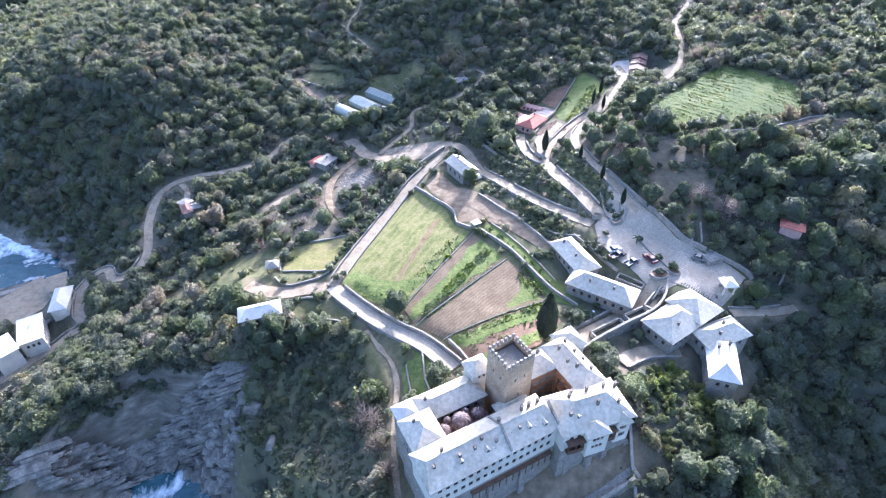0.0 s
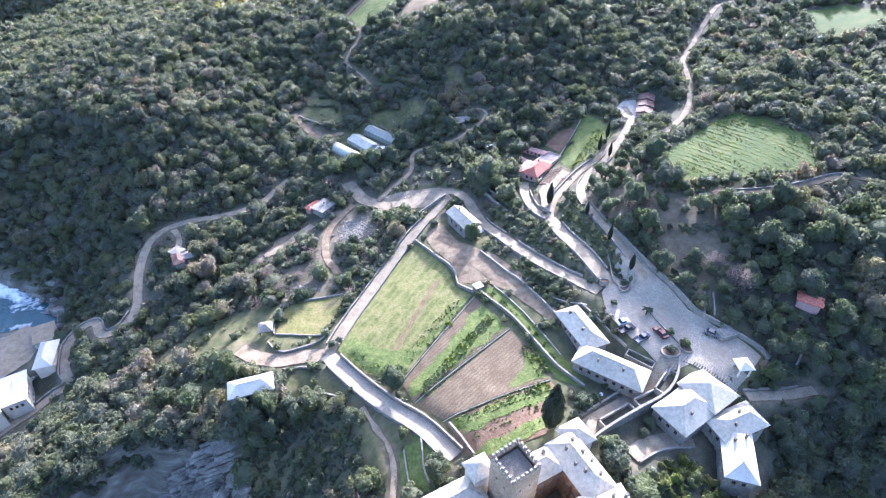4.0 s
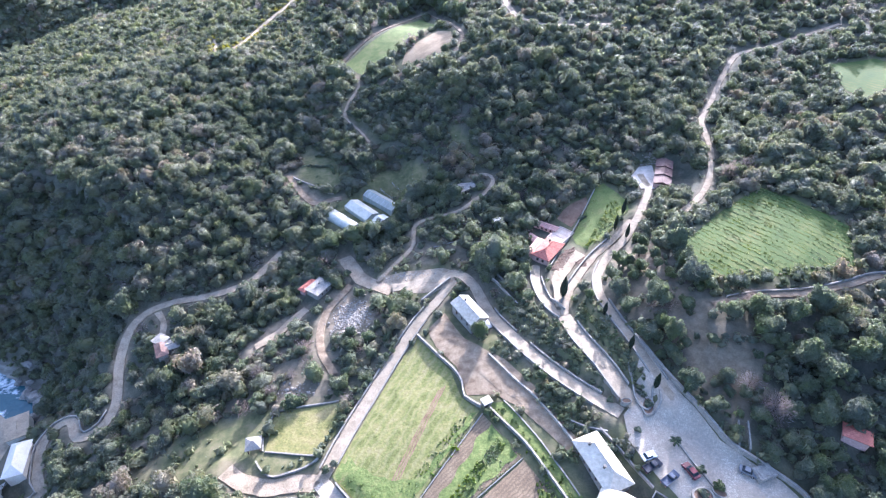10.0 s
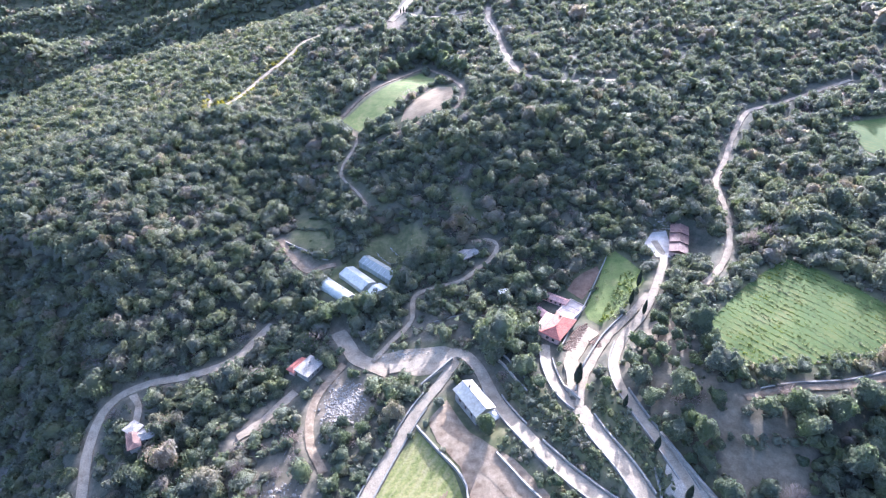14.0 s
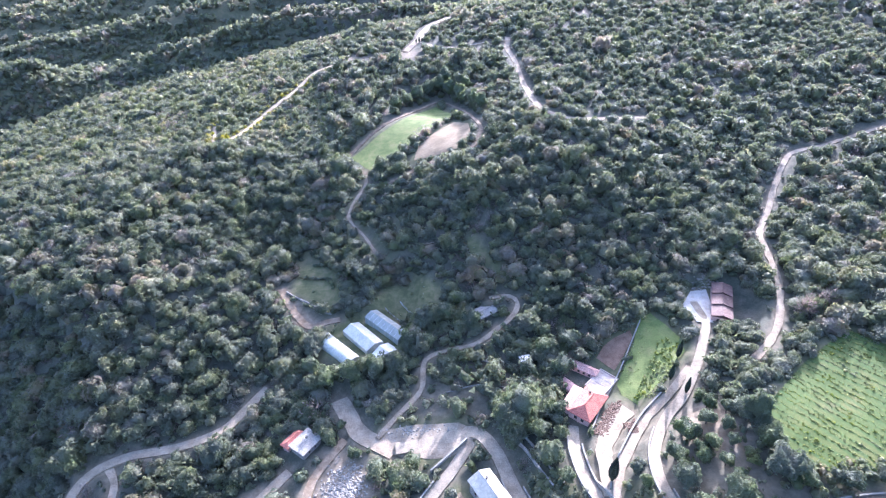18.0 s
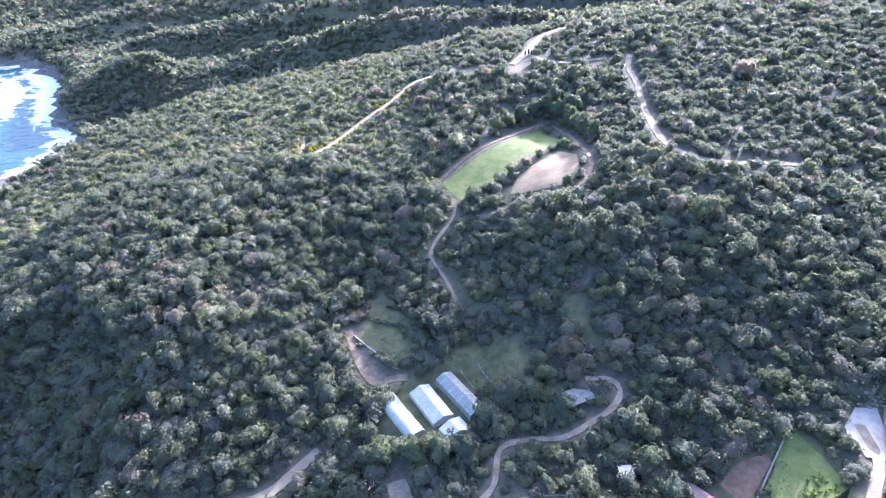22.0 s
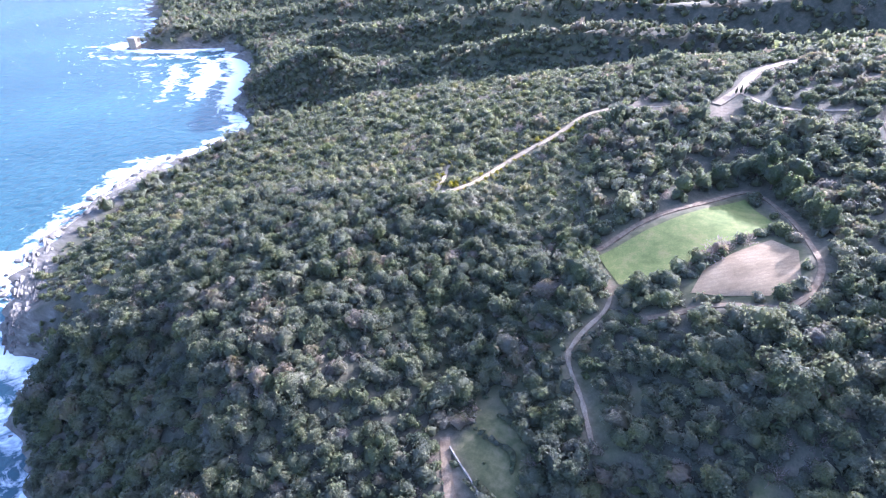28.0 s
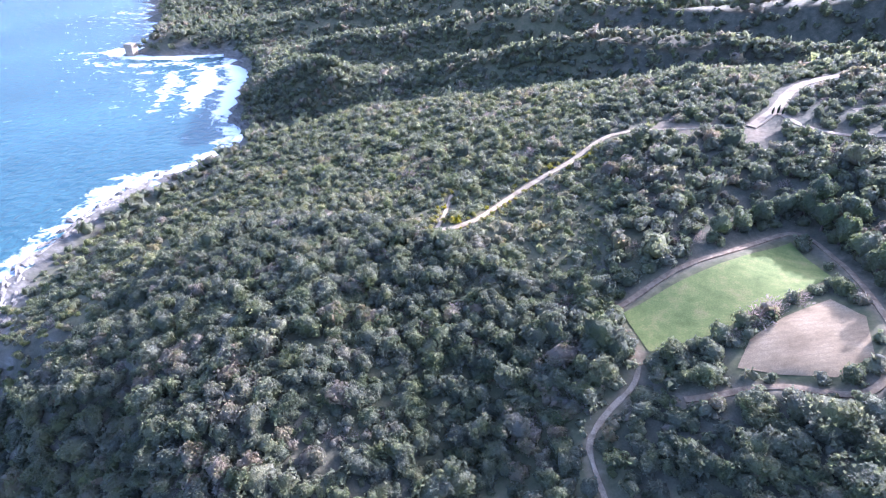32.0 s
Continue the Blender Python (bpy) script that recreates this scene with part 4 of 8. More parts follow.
def build_road(rname, label, mat, width, pts):
    xs, ys, zs, _ = LINES[rname]
    t = np.column_stack([np.gradient(xs), np.gradient(ys)])
    t /= np.linalg.norm(t, axis=1)[:, None] + 1e-9
    nx, ny = -t[:, 1], t[:, 0]
    rag = 0.25 * ripple(xs * 5, ys * 5) * (mat is M_TRACK)
    rows = []
    for off, dz in ((-0.5, -0.6), (-0.5, 0.08), (-0.2, 0.13), (0.2, 0.13), (0.5, 0.08), (0.5, -0.6)):
        w = off * (width + 2 * rag)
        rows.append(np.column_stack([xs + nx * w, ys + ny * w, zs + dz]))
    n = len(xs)
    v = np.concatenate(rows)
    f = [(r * n + i, r * n + i + 1, (r + 1) * n + i + 1, (r + 1) * n + i) for r in range(5) for i in range(n - 1)]
    me = mesh_from(rname, v, f, mat)
    tagged(new(rname, me), label, "road", kind="structure")


for r in ROADS:
    build_road(*r)

from mathutils.geometry import delaunay_2d_cdt


def build_field(fname, label, mat, poly, step=2.0, lift=0.09, rag=0.0):
    """A sheet over the polygon, draped on the land, with inner points on a grid."""
    e = []
    for a, b in zip(poly, poly[1:] + poly[:1]):
        k = max(1, int(math.dist(a, b) / step))
        e += [Vector((a[0] + (b[0] - a[0]) * i / k + rag * math.sin(7.3 * i + a[1]), a[1] + (b[1] - a[1]) * i / k + rag * math.sin(5.1 * i + a[0] * 3))) for i in range(k)]
    rim = len(e)
    xs, ys = [q[0] for q in poly], [q[1] for q in poly]
    gx, gy = np.meshgrid(np.arange(min(xs), max(xs), step), np.arange(min(ys), max(ys), step))
    gx, gy = gx.ravel(), gy.ravel()
    d, _ = line_distance(poly, gx, gy, True)
    ok = inside(poly, gx, gy) & (d > 0.7)
    pts = e + [Vector(q) for q in zip(gx[ok], gy[ok])]
    v, _, f, *_ = delaunay_2d_cdt(pts, [(i, (i + 1) % rim) for i in range(rim)], [], 1, 1e-5)
    x, y = np.array([q.x for q in v]), np.array([q.y for q in v])
    d, h = near_roads(x, y)
    z = surface(x, y) + lift
    me = mesh_from(fname, np.column_stack([x, y, z]), np.array(f), mat, True)
    tagged(new(fname, me), label, "field" if "yard" not in fname else "yard", kind="structure")


for f in FIELDS:
    build_field(*f)
# Ragged growth and bare ground inside the fields
for fname, label, mat, poly, lift in (
        ("weed_patch_strip", "rank green weeds over half the tilled strip", M_WEEDS, [(15.9, 116.4), (16.2, 117), (10.4, 125.6), (7.5, 123), (3.6, 116.5), (-3.2, 107.6), (-9.2, 102), (-8.4, 98.4), (-5.4, 99.8), (4, 107.6)], 0.16),
        ("weed_patch_brown", "weeds at the end of the tilled field", M_LUSH, [(20.4, 110.2), (24.6, 100.4), (15.5, 97.6), (17.6, 101), (20, 104.4)], 0.16),
        ("weed_patch_foot", "rank green grass at the foot of the field", M_WEEDS, [(-12, 104.2), (-21, 108), (-29, 115.6), (-26.4, 120.6), (-20.6, 116), (-15, 113.6), (-8, 112.6), (0.6, 122.4), (5.4, 129.4), (7, 129)], 0.16),
        ("weed_patch_beds", "rank green crops in the beds", M_WEEDS, [(25, 98.2), (26.6, 94.4), (14, 90.4), (3.4, 86.2), (1.2, 90.2)], 0.16),
        ("weed_patch_low", "green edge of the beds", M_WEEDS, [(26, 91), (21.6, 85.4), (9, 80.8), (6, 82.6), (16, 86.6)], 0.16),
        ("earth_patch_chapel", "trodden brown earth beside the small building", M_EARTH, [(9, 148.6), (15, 144), (21.4, 135.5), (25.5, 127.5), (21, 128), (14.5, 134), (9, 139.5), (5.5, 146)], 0.15)):
    build_field(fname, label, mat, poly, 1.2, lift, 0.35)
for (xa, ya), (xb, yb) in (((-1.4, 138.6), (-13.6, 111)), ((-3.0, 137.6), (-15, 111.4)), ((-2.2, 138.2), (-14.3, 111.2))):
    build_field("wheel_rut", "narrow bare wheel rut across the field", M_BROWNSOIL, [(xa - 0.2, ya), (xa + 0.2, ya), (xb + 0.2, yb), (xb - 0.2, yb)], 1.0, 0.14, 0.08)

# ---------------------------------------------------------------- building kit
def part(name, bm, mat, parent=None, label="", m=None):
    """Links a bmesh as one mesh object under a thing or a part."""
    me = bpy.data.meshes.new(name)
    bmesh.ops.recalc_face_normals(bm, faces=bm.faces)
    bm.to_mesh(me)
    bm.free()
    me.materials.append(mat)
    ob = new(name, me)
    ob.parent = parent
    if m is not None:
        ob.matrix_basis = m
    if label:
        ob["label"] = label
    return ob


def empty(name, m, label, category, group=""):
    ob = new(name)
    ob.empty_display_size = 0.5
    ob.matrix_basis = m
    return tagged(ob, label, category, group)


def add_box(bm, x0, x1, y0, y1, z0, z1):
    v = [bm.verts.new((x, y, z)) for z in (z0, z1) for x, y in ((x0, y0), (x1, y0), (x1, y1), (x0, y1))]
    for q in ((3, 2, 1, 0), (4, 5, 6, 7), (0, 1, 5, 4), (1, 2, 6, 5), (2, 3, 7, 6), (3, 0, 4, 7)):
        bm.faces.new([v[i] for i in q])
    return v


def box(x0, x1, y0, y1, z0, z1, bevel=0.0):
    bm = bmesh.new()
    add_box(bm, x0, x1, y0, y1, z0, z1)
    if bevel:
        bmesh.ops.bevel(bm, geom=bm.edges[:], offset=bevel, segments=1, affect="EDGES")
    return bm


def wall_panel(bm, o, right, width, z0, z1, holes, depth=0.3):
    """One wall face from corner o along right, with rectangular openings (x0, x1, z0, z1) and their reveals."""
    o, right = Vector(o), Vector(right)
    back = Vector((-right.y, right.x, 0)) * depth
    xs = sorted({0.0, width, *(h[0] for h in holes), *(h[1] for h in holes)})
    zs = sorted({z0, z1, *(h[2] for h in holes), *(h[3] for h in holes)})

    def at(x, z, b=False):
        return bm.verts.new(o + right * x + Vector((0, 0, z)) + (back if b else Vector()))
    for xa, xb in zip(xs, xs[1:]):
        for za, zb in zip(zs, zs[1:]):
            if any(h[0] <= xa and xb <= h[1] and h[2] <= za and zb <= h[3] for h in holes):
                continue
            bm.faces.new((at(xa, za), at(xb, za), at(xb, zb), at(xa, zb)))
    for xa, xb, za, zb in holes:
        for p, q in (((xa, za), (xb, za)), ((xb, za), (xb, zb)), ((xb, zb), (xa, zb)), ((xa, zb), (xa, za))):
            bm.faces.new((at(*p), at(*q), at(*q, True), at(*p, True)))


def window_mesh(w, h):
    """Frame and pane meshes for an opening of that size, shared by all windows alike."""
    key = (round(w, 2), round(h, 2))
    if key not in WINDOW_MESHES:
        bm = bmesh.new()
        t = 0.09
        for a in ((0, t, 0, h), (w - t, w, 0, h), (t, w - t, 0, t), (t, w - t, h - t, h), (w / 2 - 0.04, w / 2 + 0.04, t, h - t)):
            add_box(bm, a[0], a[1], -0.05, 0.03, a[2], a[3])
        fm = bpy.data.meshes.new("window_frame")
        bm.to_mesh(fm), bm.free(), fm.materials.append(M_WOOD)
        bm = box(0.02, w - 0.02, 0.04, 0.08, 0.02, h - 0.02)
        pm = bpy.data.meshes.new("pane")
        bm.to_mesh(pm), bm.free(), pm.materials.append(M_GLASS)
        WINDOW_MESHES[key] = fm, pm
    return WINDOW_MESHES[key]


WINDOW_MESHES = {}


def add_window(parent, m, o, right, hole, name="window"):
    xa, xb, za, zb = hole
    fm, pm = window_mesh(xb - xa, zb - za)
    w = new(name, fm)
    w.parent = parent
    right = Vector(right)
    p = Vector(o) + right * xa + Vector((-right.y, right.x, 0)) * 0.2
    w.matrix_basis = m @ Matrix.Translation((p.x, p.y, za)) @ Matrix.Rotation(math.atan2(right.y, right.x), 4, "Z")
    g = new("pane", pm)
    g.parent = w


def window_row(width, n, z, w=0.9, h=1.3, margin=1.0):
    """n openings evenly along a wall."""
    if n < 1:
        return []
    gap = (width - 2 * margin) / n
    return [(margin + gap * (i + 0.5) - w / 2, margin + gap * (i + 0.5) + w / 2, z, z + h) for i in range(n)]


def hip_roof(bm, L, W, z, rise, over=0.5, thick=0.18, gable=False, ridge_in=None):
    """A roof with thickness over a rectangle of L along x and W along y, centred, hipped or gabled."""
    a, b = L / 2 + over, W / 2 + over
    r = a if gable else (a - b * 0.95 if ridge_in is None else a - ridge_in)
    if r < 0.05:
        r = 0.05
    drop = over * rise / (W / 2)
    for dz, flip in ((thick, False), (0.0, True)):
        e = [bm.verts.new((x, y, z - drop + dz)) for x, y in ((-a, -b), (a, -b), (a, b), (-a, b))]
        t = [bm.verts.new((x, 0, z + rise + dz)) for x in (-r, r)]
        for q in ((e[0], e[1], t[1], t[0]), (e[2], e[3], t[0], t[1]), (e[1], e[2], t[1]), (e[3], e[0], t[0])):
            bm.faces.new(q if not flip else q[::-1])
        if not flip:
            top = e
        else:
            for i in range(4):
                bm.faces.new((e[i], e[(i + 1) % 4], top[(i + 1) % 4], top[i]))


def chimney(parent, m, x, y, z, h=1.6, w=0.5, mat=None):
    c = part("chimney", box(x - w / 2, x + w / 2, y - w / 2, y + w / 2, z, z + h, 0.04), mat or M_DARKSTONE, parent, m=m)
    part("cap", box(x - w / 2 - 0.06, x + w / 2 + 0.06, y - w / 2 - 0.06, y + w / 2 + 0.06, z + h, z + h + 0.1, 0.03), M_DARKSTONE, c)


def block(parent, cx, cy, angle, L, W, z0, eave, rise, wall_mat, roof_mat, rows=(), gable=False, over=0.5, chimneys=(), door=None, upper=None, ridge_in=None):
    """A rectangular building block: walls with openings, windows, roof, ridge and chimneys, under a part of its own.
    rows: (side, count, height, width, size up) with sides s, e, n, w; upper: (height, material) splits the wall."""
    m = pose(cx, cy, 0, 0, 0, angle)
    sides = {"s": ((-L / 2, -W / 2, 0), (1, 0, 0), L), "e": ((L / 2, -W / 2, 0), (0, 1, 0), W), "n": ((L / 2, W / 2, 0), (-1, 0, 0), L), "w": ((-L / 2, W / 2, 0), (0, -1, 0), W)}
    holes = {k: [] for k in sides}
    for side, count, z, w, h in rows:
        holes[side] += window_row(sides[side][2], count, z, w, h)
    if door:
        side, x, w, h, zd = door
        holes[side].append((x, x + w, zd, zd + h))
    bands = [(z0, eave, wall_mat)] if not upper else [(z0, upper[0], wall_mat), (upper[0], eave, upper[1])]
    for k, (za, zb, mat) in enumerate(bands):
        bm = bmesh.new()
        for s, (o, r, width) in sides.items():
            wall_panel(bm, o, r, width, za, zb, [h for h in holes[s] if za <= h[2] and h[3] <= zb])
        part("masonry" if k == 0 else "upper_storey", bm, mat, parent, m=m)
    for s, (o, r, width) in sides.items():
        for i, h in enumerate(holes[s]):
            add_window(parent, m, o, r, h, "door" if door and i == len(holes[s]) - 1 and s == door[0] else "window")
    if roof_mat:
        bm = bmesh.new()
        hip_roof(bm, L, W, eave, rise, over, gable=gable, ridge_in=ridge_in)
        roof = part("roof", bm, roof_mat, parent, m=m)
        a = L / 2 + over - (0 if gable else (W / 2 + over) * 0.95 if ridge_in is None else ridge_in)
        if a > 0.4:
            part("ridge_cap", box(-a, a, -0.17, 0.17, eave + rise + 0.1, eave + rise + 0.3, 0.05), roof_mat, roof)
        for x, y, h in chimneys:
            zc = eave + rise * max(0, 1 - abs(y) / (W / 2)) - 0.3
            chimney(parent, m, x, y, zc, h)
    return m


def house(name, label, category, cx, cy, angle, L, W, z0, eave, rise, wall_mat, roof_mat, **kw):
    top = empty(name, pose(cx, cy, 0), label, category)
    block(top, 0, 0, angle, L, W, z0, eave, rise, wall_mat, roof_mat, **kw)
    return top


def stone_wall(label, pts, height=1.2, thick=0.42, mat=None, name="stone_wall", lift=0.0, cope=True, z_of=None):
    """A wall along a line, stepped with the land, with a coping."""
    line = road_line(pts, 2.0) if len(pts) > 2 else [Vector(pts[0]).lerp(Vector(pts[1]), i / 8) for i in range(9)]
    xs, ys = np.array([q.x for q in line]), np.array([q.y for q in line])
    zs = surface(xs, ys) if z_of is None else np.array([z_of(i / (len(xs) - 1)) for i in range(len(xs))])
    t = np.column_stack([np.gradient(xs), np.gradient(ys)])
    t /= np.linalg.norm(t, axis=1)[:, None] + 1e-9
    top = empty(name, Matrix(), label, "wall")
    tagged(top, kind="structure")
    height, thick = 0.78 * height, 0.8 * thick
    hs = height * (1 + 0.10 * ripple(xs * 4, ys * 4))
    for pn, half, lo, hi, m in (("masonry", thick / 2, -1.2, hs + lift, mat or M_STONE),) + ((("coping", thick / 2 + 0.03, hs + lift, hs + lift + 0.08, M_WHITEROOF if mat is M_PLASTER else M_CAP),) if cope else ()):
        lo = np.broadcast_to(lo, xs.shape)
        rows = [np.column_stack([xs - s * t[:, 1] * half, ys + s * t[:, 0] * half, zs + h]) for s, h in ((-1, lo), (-1, hi), (1, hi), (1, lo))]
        n = len(xs)
        f = [(r * n + i, r * n + i + 1, ((r + 1) % 4) * n + i + 1, ((r + 1) % 4) * n + i) for r in range(4) for i in range(n - 1)] + [(0, n, 2 * n, 3 * n), (n - 1, 4 * n - 1, 3 * n - 1, 2 * n - 1)]
        ob = new(pn, mesh_from(pn, np.concatenate(rows), f, m))
        ob.parent = top
    return top


M_CAP = material("pale_wall_coping", [(0.3, (0.19, 0.175, 0.145)), (0.7, (0.33, 0.30, 0.25))], 0.9, 0.9, 0.2, 5)

# ---------------------------------------------------------------- the monastery
MON = (-3.5, 45.5)
MANG = 28.0
monastery = empty("monastery", pose(MON[0], MON[1], 0, 0, 0, MANG), "fortified white and stone monastery with grey slate roofs", "monastery")


def wing(u0, u1, v0, v1, z0, eave, rise, along="u", **kw):
    L, W = (u1 - u0, v1 - v0) if along == "u" else (v1 - v0, u1 - u0)
    kw.setdefault("wall_mat", M_STONE), kw.setdefault("roof_mat", M_SLATE)
    wm, rm = kw.pop("wall_mat"), kw.pop("roof_mat")
    return block(monastery, (u0 + u1) / 2, (v0 + v1) / 2, 0 if along == "u" else 90, L, W, z0, eave, rise, wm, rm, **kw)


# long south range: two rows of small windows in a white upper storey
wing(1.2, 28, 0, 7.6, 30, 50.0, 2.6, upper=(43.5, M_PLASTER), rows=[("s", 16, 47.5, 0.85, 1.3), ("s", 16, 44.8, 0.85, 1.3), ("s", 8, 40.2, 0.7, 1.0), ("w", 3, 47.4, 0.8, 1.1)],
     ridge_in=1.5,
     chimneys=[(-9, 0.6, 1.7), (-6.5, -1.5, 1.3), (3, 1.0, 1.6), (8.2, 1.2, 1.9), (9.8, 1.2, 1.9), (12, 1.4, 1.5), (-11.4, -1.2, 1.0), (-3.4, -1.4, 1.1), (-1.6, -0.6, 1.2), (0.8, -1.8, 0.9), (6, -1.6, 1.0)])
# south-east block, standing forward, with bays
SE = (35.4, 0.6, -10)
block(monastery, *SE, 14.6, 8.6, 30, 50.3, 3.0, M_STONE, M_SLATE, upper=(45, M_PLASTER), rows=[("s", 8, 47.8, 0.85, 1.25), ("s", 8, 45.4, 0.85, 1.25), ("e", 5, 47.9, 0.75, 1.1), ("e", 5, 45.4, 0.75, 1.1), ("e", 4, 41, 0.7, 1)],
     chimneys=[(-3.5, 1.8, 1.6), (0.5, 2.2, 1.8), (4, 2, 1.6), (5, -2, 1.4), (-5, -1.8, 1.2), (0.8, -1.4, 1.9), (-2.2, 3.2, 1.3), (5.8, 1.0, 1.8)])
wing(36.2, 42.4, 3.4, 16.8, 32, 50.4, 2.4, along="v", rows=[("s", 6, 47.6, 0.75, 1.1), ("s", 5, 44, 0.75, 1.1)], chimneys=[(-2, 1.0, 1.6), (1.5, -1.2, 1.4), (3.5, 1.2, 1.5), (-3.6, -1.4, 1.2), (0.2, 1.5, 1.2), (4.4, -1.0, 1.3), (-0.6, -1.9, 1.0)])
wing(28.4, 36.0, 11.6, 16.6, 34, 50.2, 2.0, rows=[("n", 4, 47.5, 0.75, 1.1)], chimneys=[(1.5, 1, 1.3)])
# low roofs round the west court
wing(2.2, 8.2, 7.8, 15.0, 30, 49.4, 2.2, along="v", rows=[("n", 5, 46.8, 0.75, 1.1), ("n", 4, 43.8, 0.75, 1.1)], chimneys=[(1.5, 1.0, 1.5)])
wing(7.3, 20.6, 14.2, 19.8, 33, 47.4, 1.7, rows=[("n", 7, 44.8, 0.7, 1.0), ("s", 6, 44.6, 0.8, 1.2)], chimneys=[(-5, 0.8, 1.2)])
wing(3.0, 7.2, 15.2, 20.2, 31, 47.0, 1.6, roof_mat=M_WHITEROOF, rows=[("w", 2, 44.2, 0.8, 1.1)])
wing(19.5, 23.6, 17.0, 20.8, 34, 50.8, 1.5, wall_mat=M_PLASTER, rows=[("s", 2, 48.8, 0.6, 0.9), ("w", 2, 48.8, 0.6, 0.9)])
wing(21.0, 27.6, 7.8, 11.0, 36, 47.2, 1.2, rows=[("n", 3, 44.8, 0.8, 1.2)])

# bays that jut from the forward block, each with its own small roof
se = pose(SE[0], SE[1], 0, 0, 0, SE[2])
for x0, x1, y0, ev in ((-3.1, 1.3, -6.0, 50.0), (3.6, 6.6, -5.0, 49.6)):
    p = se @ Vector(((x0 + x1) / 2, (y0 - 2.6) / 2, 0))
    block(monastery, p.x, p.y, SE[2] + 90, -2.6 - y0, x1 - x0, 43.6, ev, 1.5, M_PLASTER, M_SLATE, rows=[("w", 3, ev - 1.9, 0.7, 1.1), ("w", 3, ev - 4.2, 0.7, 1.1)], over=0.35)
# skylights on the southern slopes
for u, v, z in ((5.5, 1.6, 51.2), (10.2, 2.0, 51.5), (14.6, 1.4, 51.1), (19, 2.2, 51.6), (23.6, 1.5, 51.2), (31.4, -1.2, 52.4), (38.6, -1.6, 52.1), (37.6, 9.5, 51.6), (40.9, 13.2, 51.6)):
    sk = part("skylight", box(u - 0.2, u + 0.2, v - 0.2, v + 0.2, z - 0.8, z + 0.05, 0.03), M_STONE, monastery)
    part("lid", box(u - 0.25, u + 0.25, v - 0.25, v + 0.25, z + 0.05, z + 0.11), M_SLATE, sk)

# party walls that rise through the long roof, and low dormers on its slope
def roof_rib(u, v0, v1, za, zb, w=0.4, h=0.4):
    bm = bmesh.new()
    lo = [bm.verts.new(q) for q in ((u - w / 2, v0, za - 0.5), (u + w / 2, v0, za - 0.5), (u + w / 2, v1, zb - 0.5), (u - w / 2, v1, zb - 0.5))]
    hi = [bm.verts.new(q) for q in ((u - w / 2, v0, za + h), (u + w / 2, v0, za + h), (u + w / 2, v1, zb + h), (u - w / 2, v1, zb + h))]
    bm.faces.new(lo[::-1]), bm.faces.new(hi)
    for i in range(4):
        bm.faces.new((lo[i], lo[(i + 1) % 4], hi[(i + 1) % 4], hi[i]))
    part("party_wall", bm, M_STONE, monastery, "grey stone party wall through the roof")


roof_rib(17.4, -0.3, 3.8, 49.95, 52.75)
roof_rib(17.4, 3.8, 7.8, 52.75, 49.95)
roof_rib(28.0, -0.4, 3.8, 49.95, 52.75)
for u, v in ((13.2, 2.0), (22.4, 2.3), (8.0, 2.2), (25.6, 1.7)):
    z = 50.2 + 2.6 * v / 3.8
    bm = bmesh.new()
    f = [bm.verts.new(q) for q in ((u - 0.45, v - 0.9, z - 0.8), (u + 0.45, v - 0.9, z - 0.8), (u + 0.45, v - 0.9, z - 0.1), (u, v - 0.9, z + 0.25), (u - 0.45, v - 0.9, z - 0.1))]
    b = [bm.verts.new((q.co.x, v + 0.5, q.co.z)) for q in f]
    bm.faces.new(f), bm.faces.new(b[::-1])
    for i in range(5):
        bm.faces.new((f[i], b[i], b[(i + 1) % 5], f[(i + 1) % 5]))
    dorm = part("dormer", bm, M_SLATE, monastery)
    part("dormer_window", box(u - 0.25, u + 0.25, v - 0.93, v - 0.9, z - 0.55, z - 0.1), M_GLASS, dorm)

# the battlemented tower
tower = block(monastery, 25.4, 13.2, 5, 6.4, 6.4, 34, 57.7, 0, M_OLDSTONE, None, rows=[("s", 2, 53.6, 0.4, 0.9), ("s", 1, 48.5, 0.4, 0.9), ("w", 2, 53.6, 0.4, 0.9), ("e", 1, 52.0, 0.4, 0.9)])
part("tower_terrace", box(-2.8, 2.8, -2.8, 2.8, 56.3, 56.55), M_STONE, monastery, "worn stone floor of the tower top", tower)
bm = bmesh.new()
for s in (-1, 1):
    add_box(bm, -3.2, 3.2, s * 3.2 - (0.45 if s > 0 else 0), s * 3.2 + (0.45 if s < 0 else 0), 57.7, 58.3)
    add_box(bm, s * 3.2 - (0.45 if s > 0 else 0), s * 3.2 + (0.45 if s < 0 else 0), -2.75, 2.75, 57.7, 58.3)
part("parapet", bm, M_OLDSTONE, monastery, m=tower)
merlon_bm = box(-0.27, 0.27, -0.22, 0.22, 0, 0.95, 0.03)
merlon_mesh = bpy.data.meshes.new("merlon")
merlon_bm.to_mesh(merlon_mesh), merlon_bm.free(), merlon_mesh.materials.append(M_CAP)
for i in range(7):
    c = -2.9 + i * 5.8 / 6
    for x, y in ((c, -2.97), (c, 2.97), (-2.97, c), (2.97, c)):
        if abs(c) > 2.8 and abs(x) > 2.95:
            continue
        q = new("merlon", merlon_mesh)
        q.parent = monastery
        q.matrix_basis = tower @ pose(x, y, 58.3, 0, 0, 90 if abs(x) > abs(y) else 0)

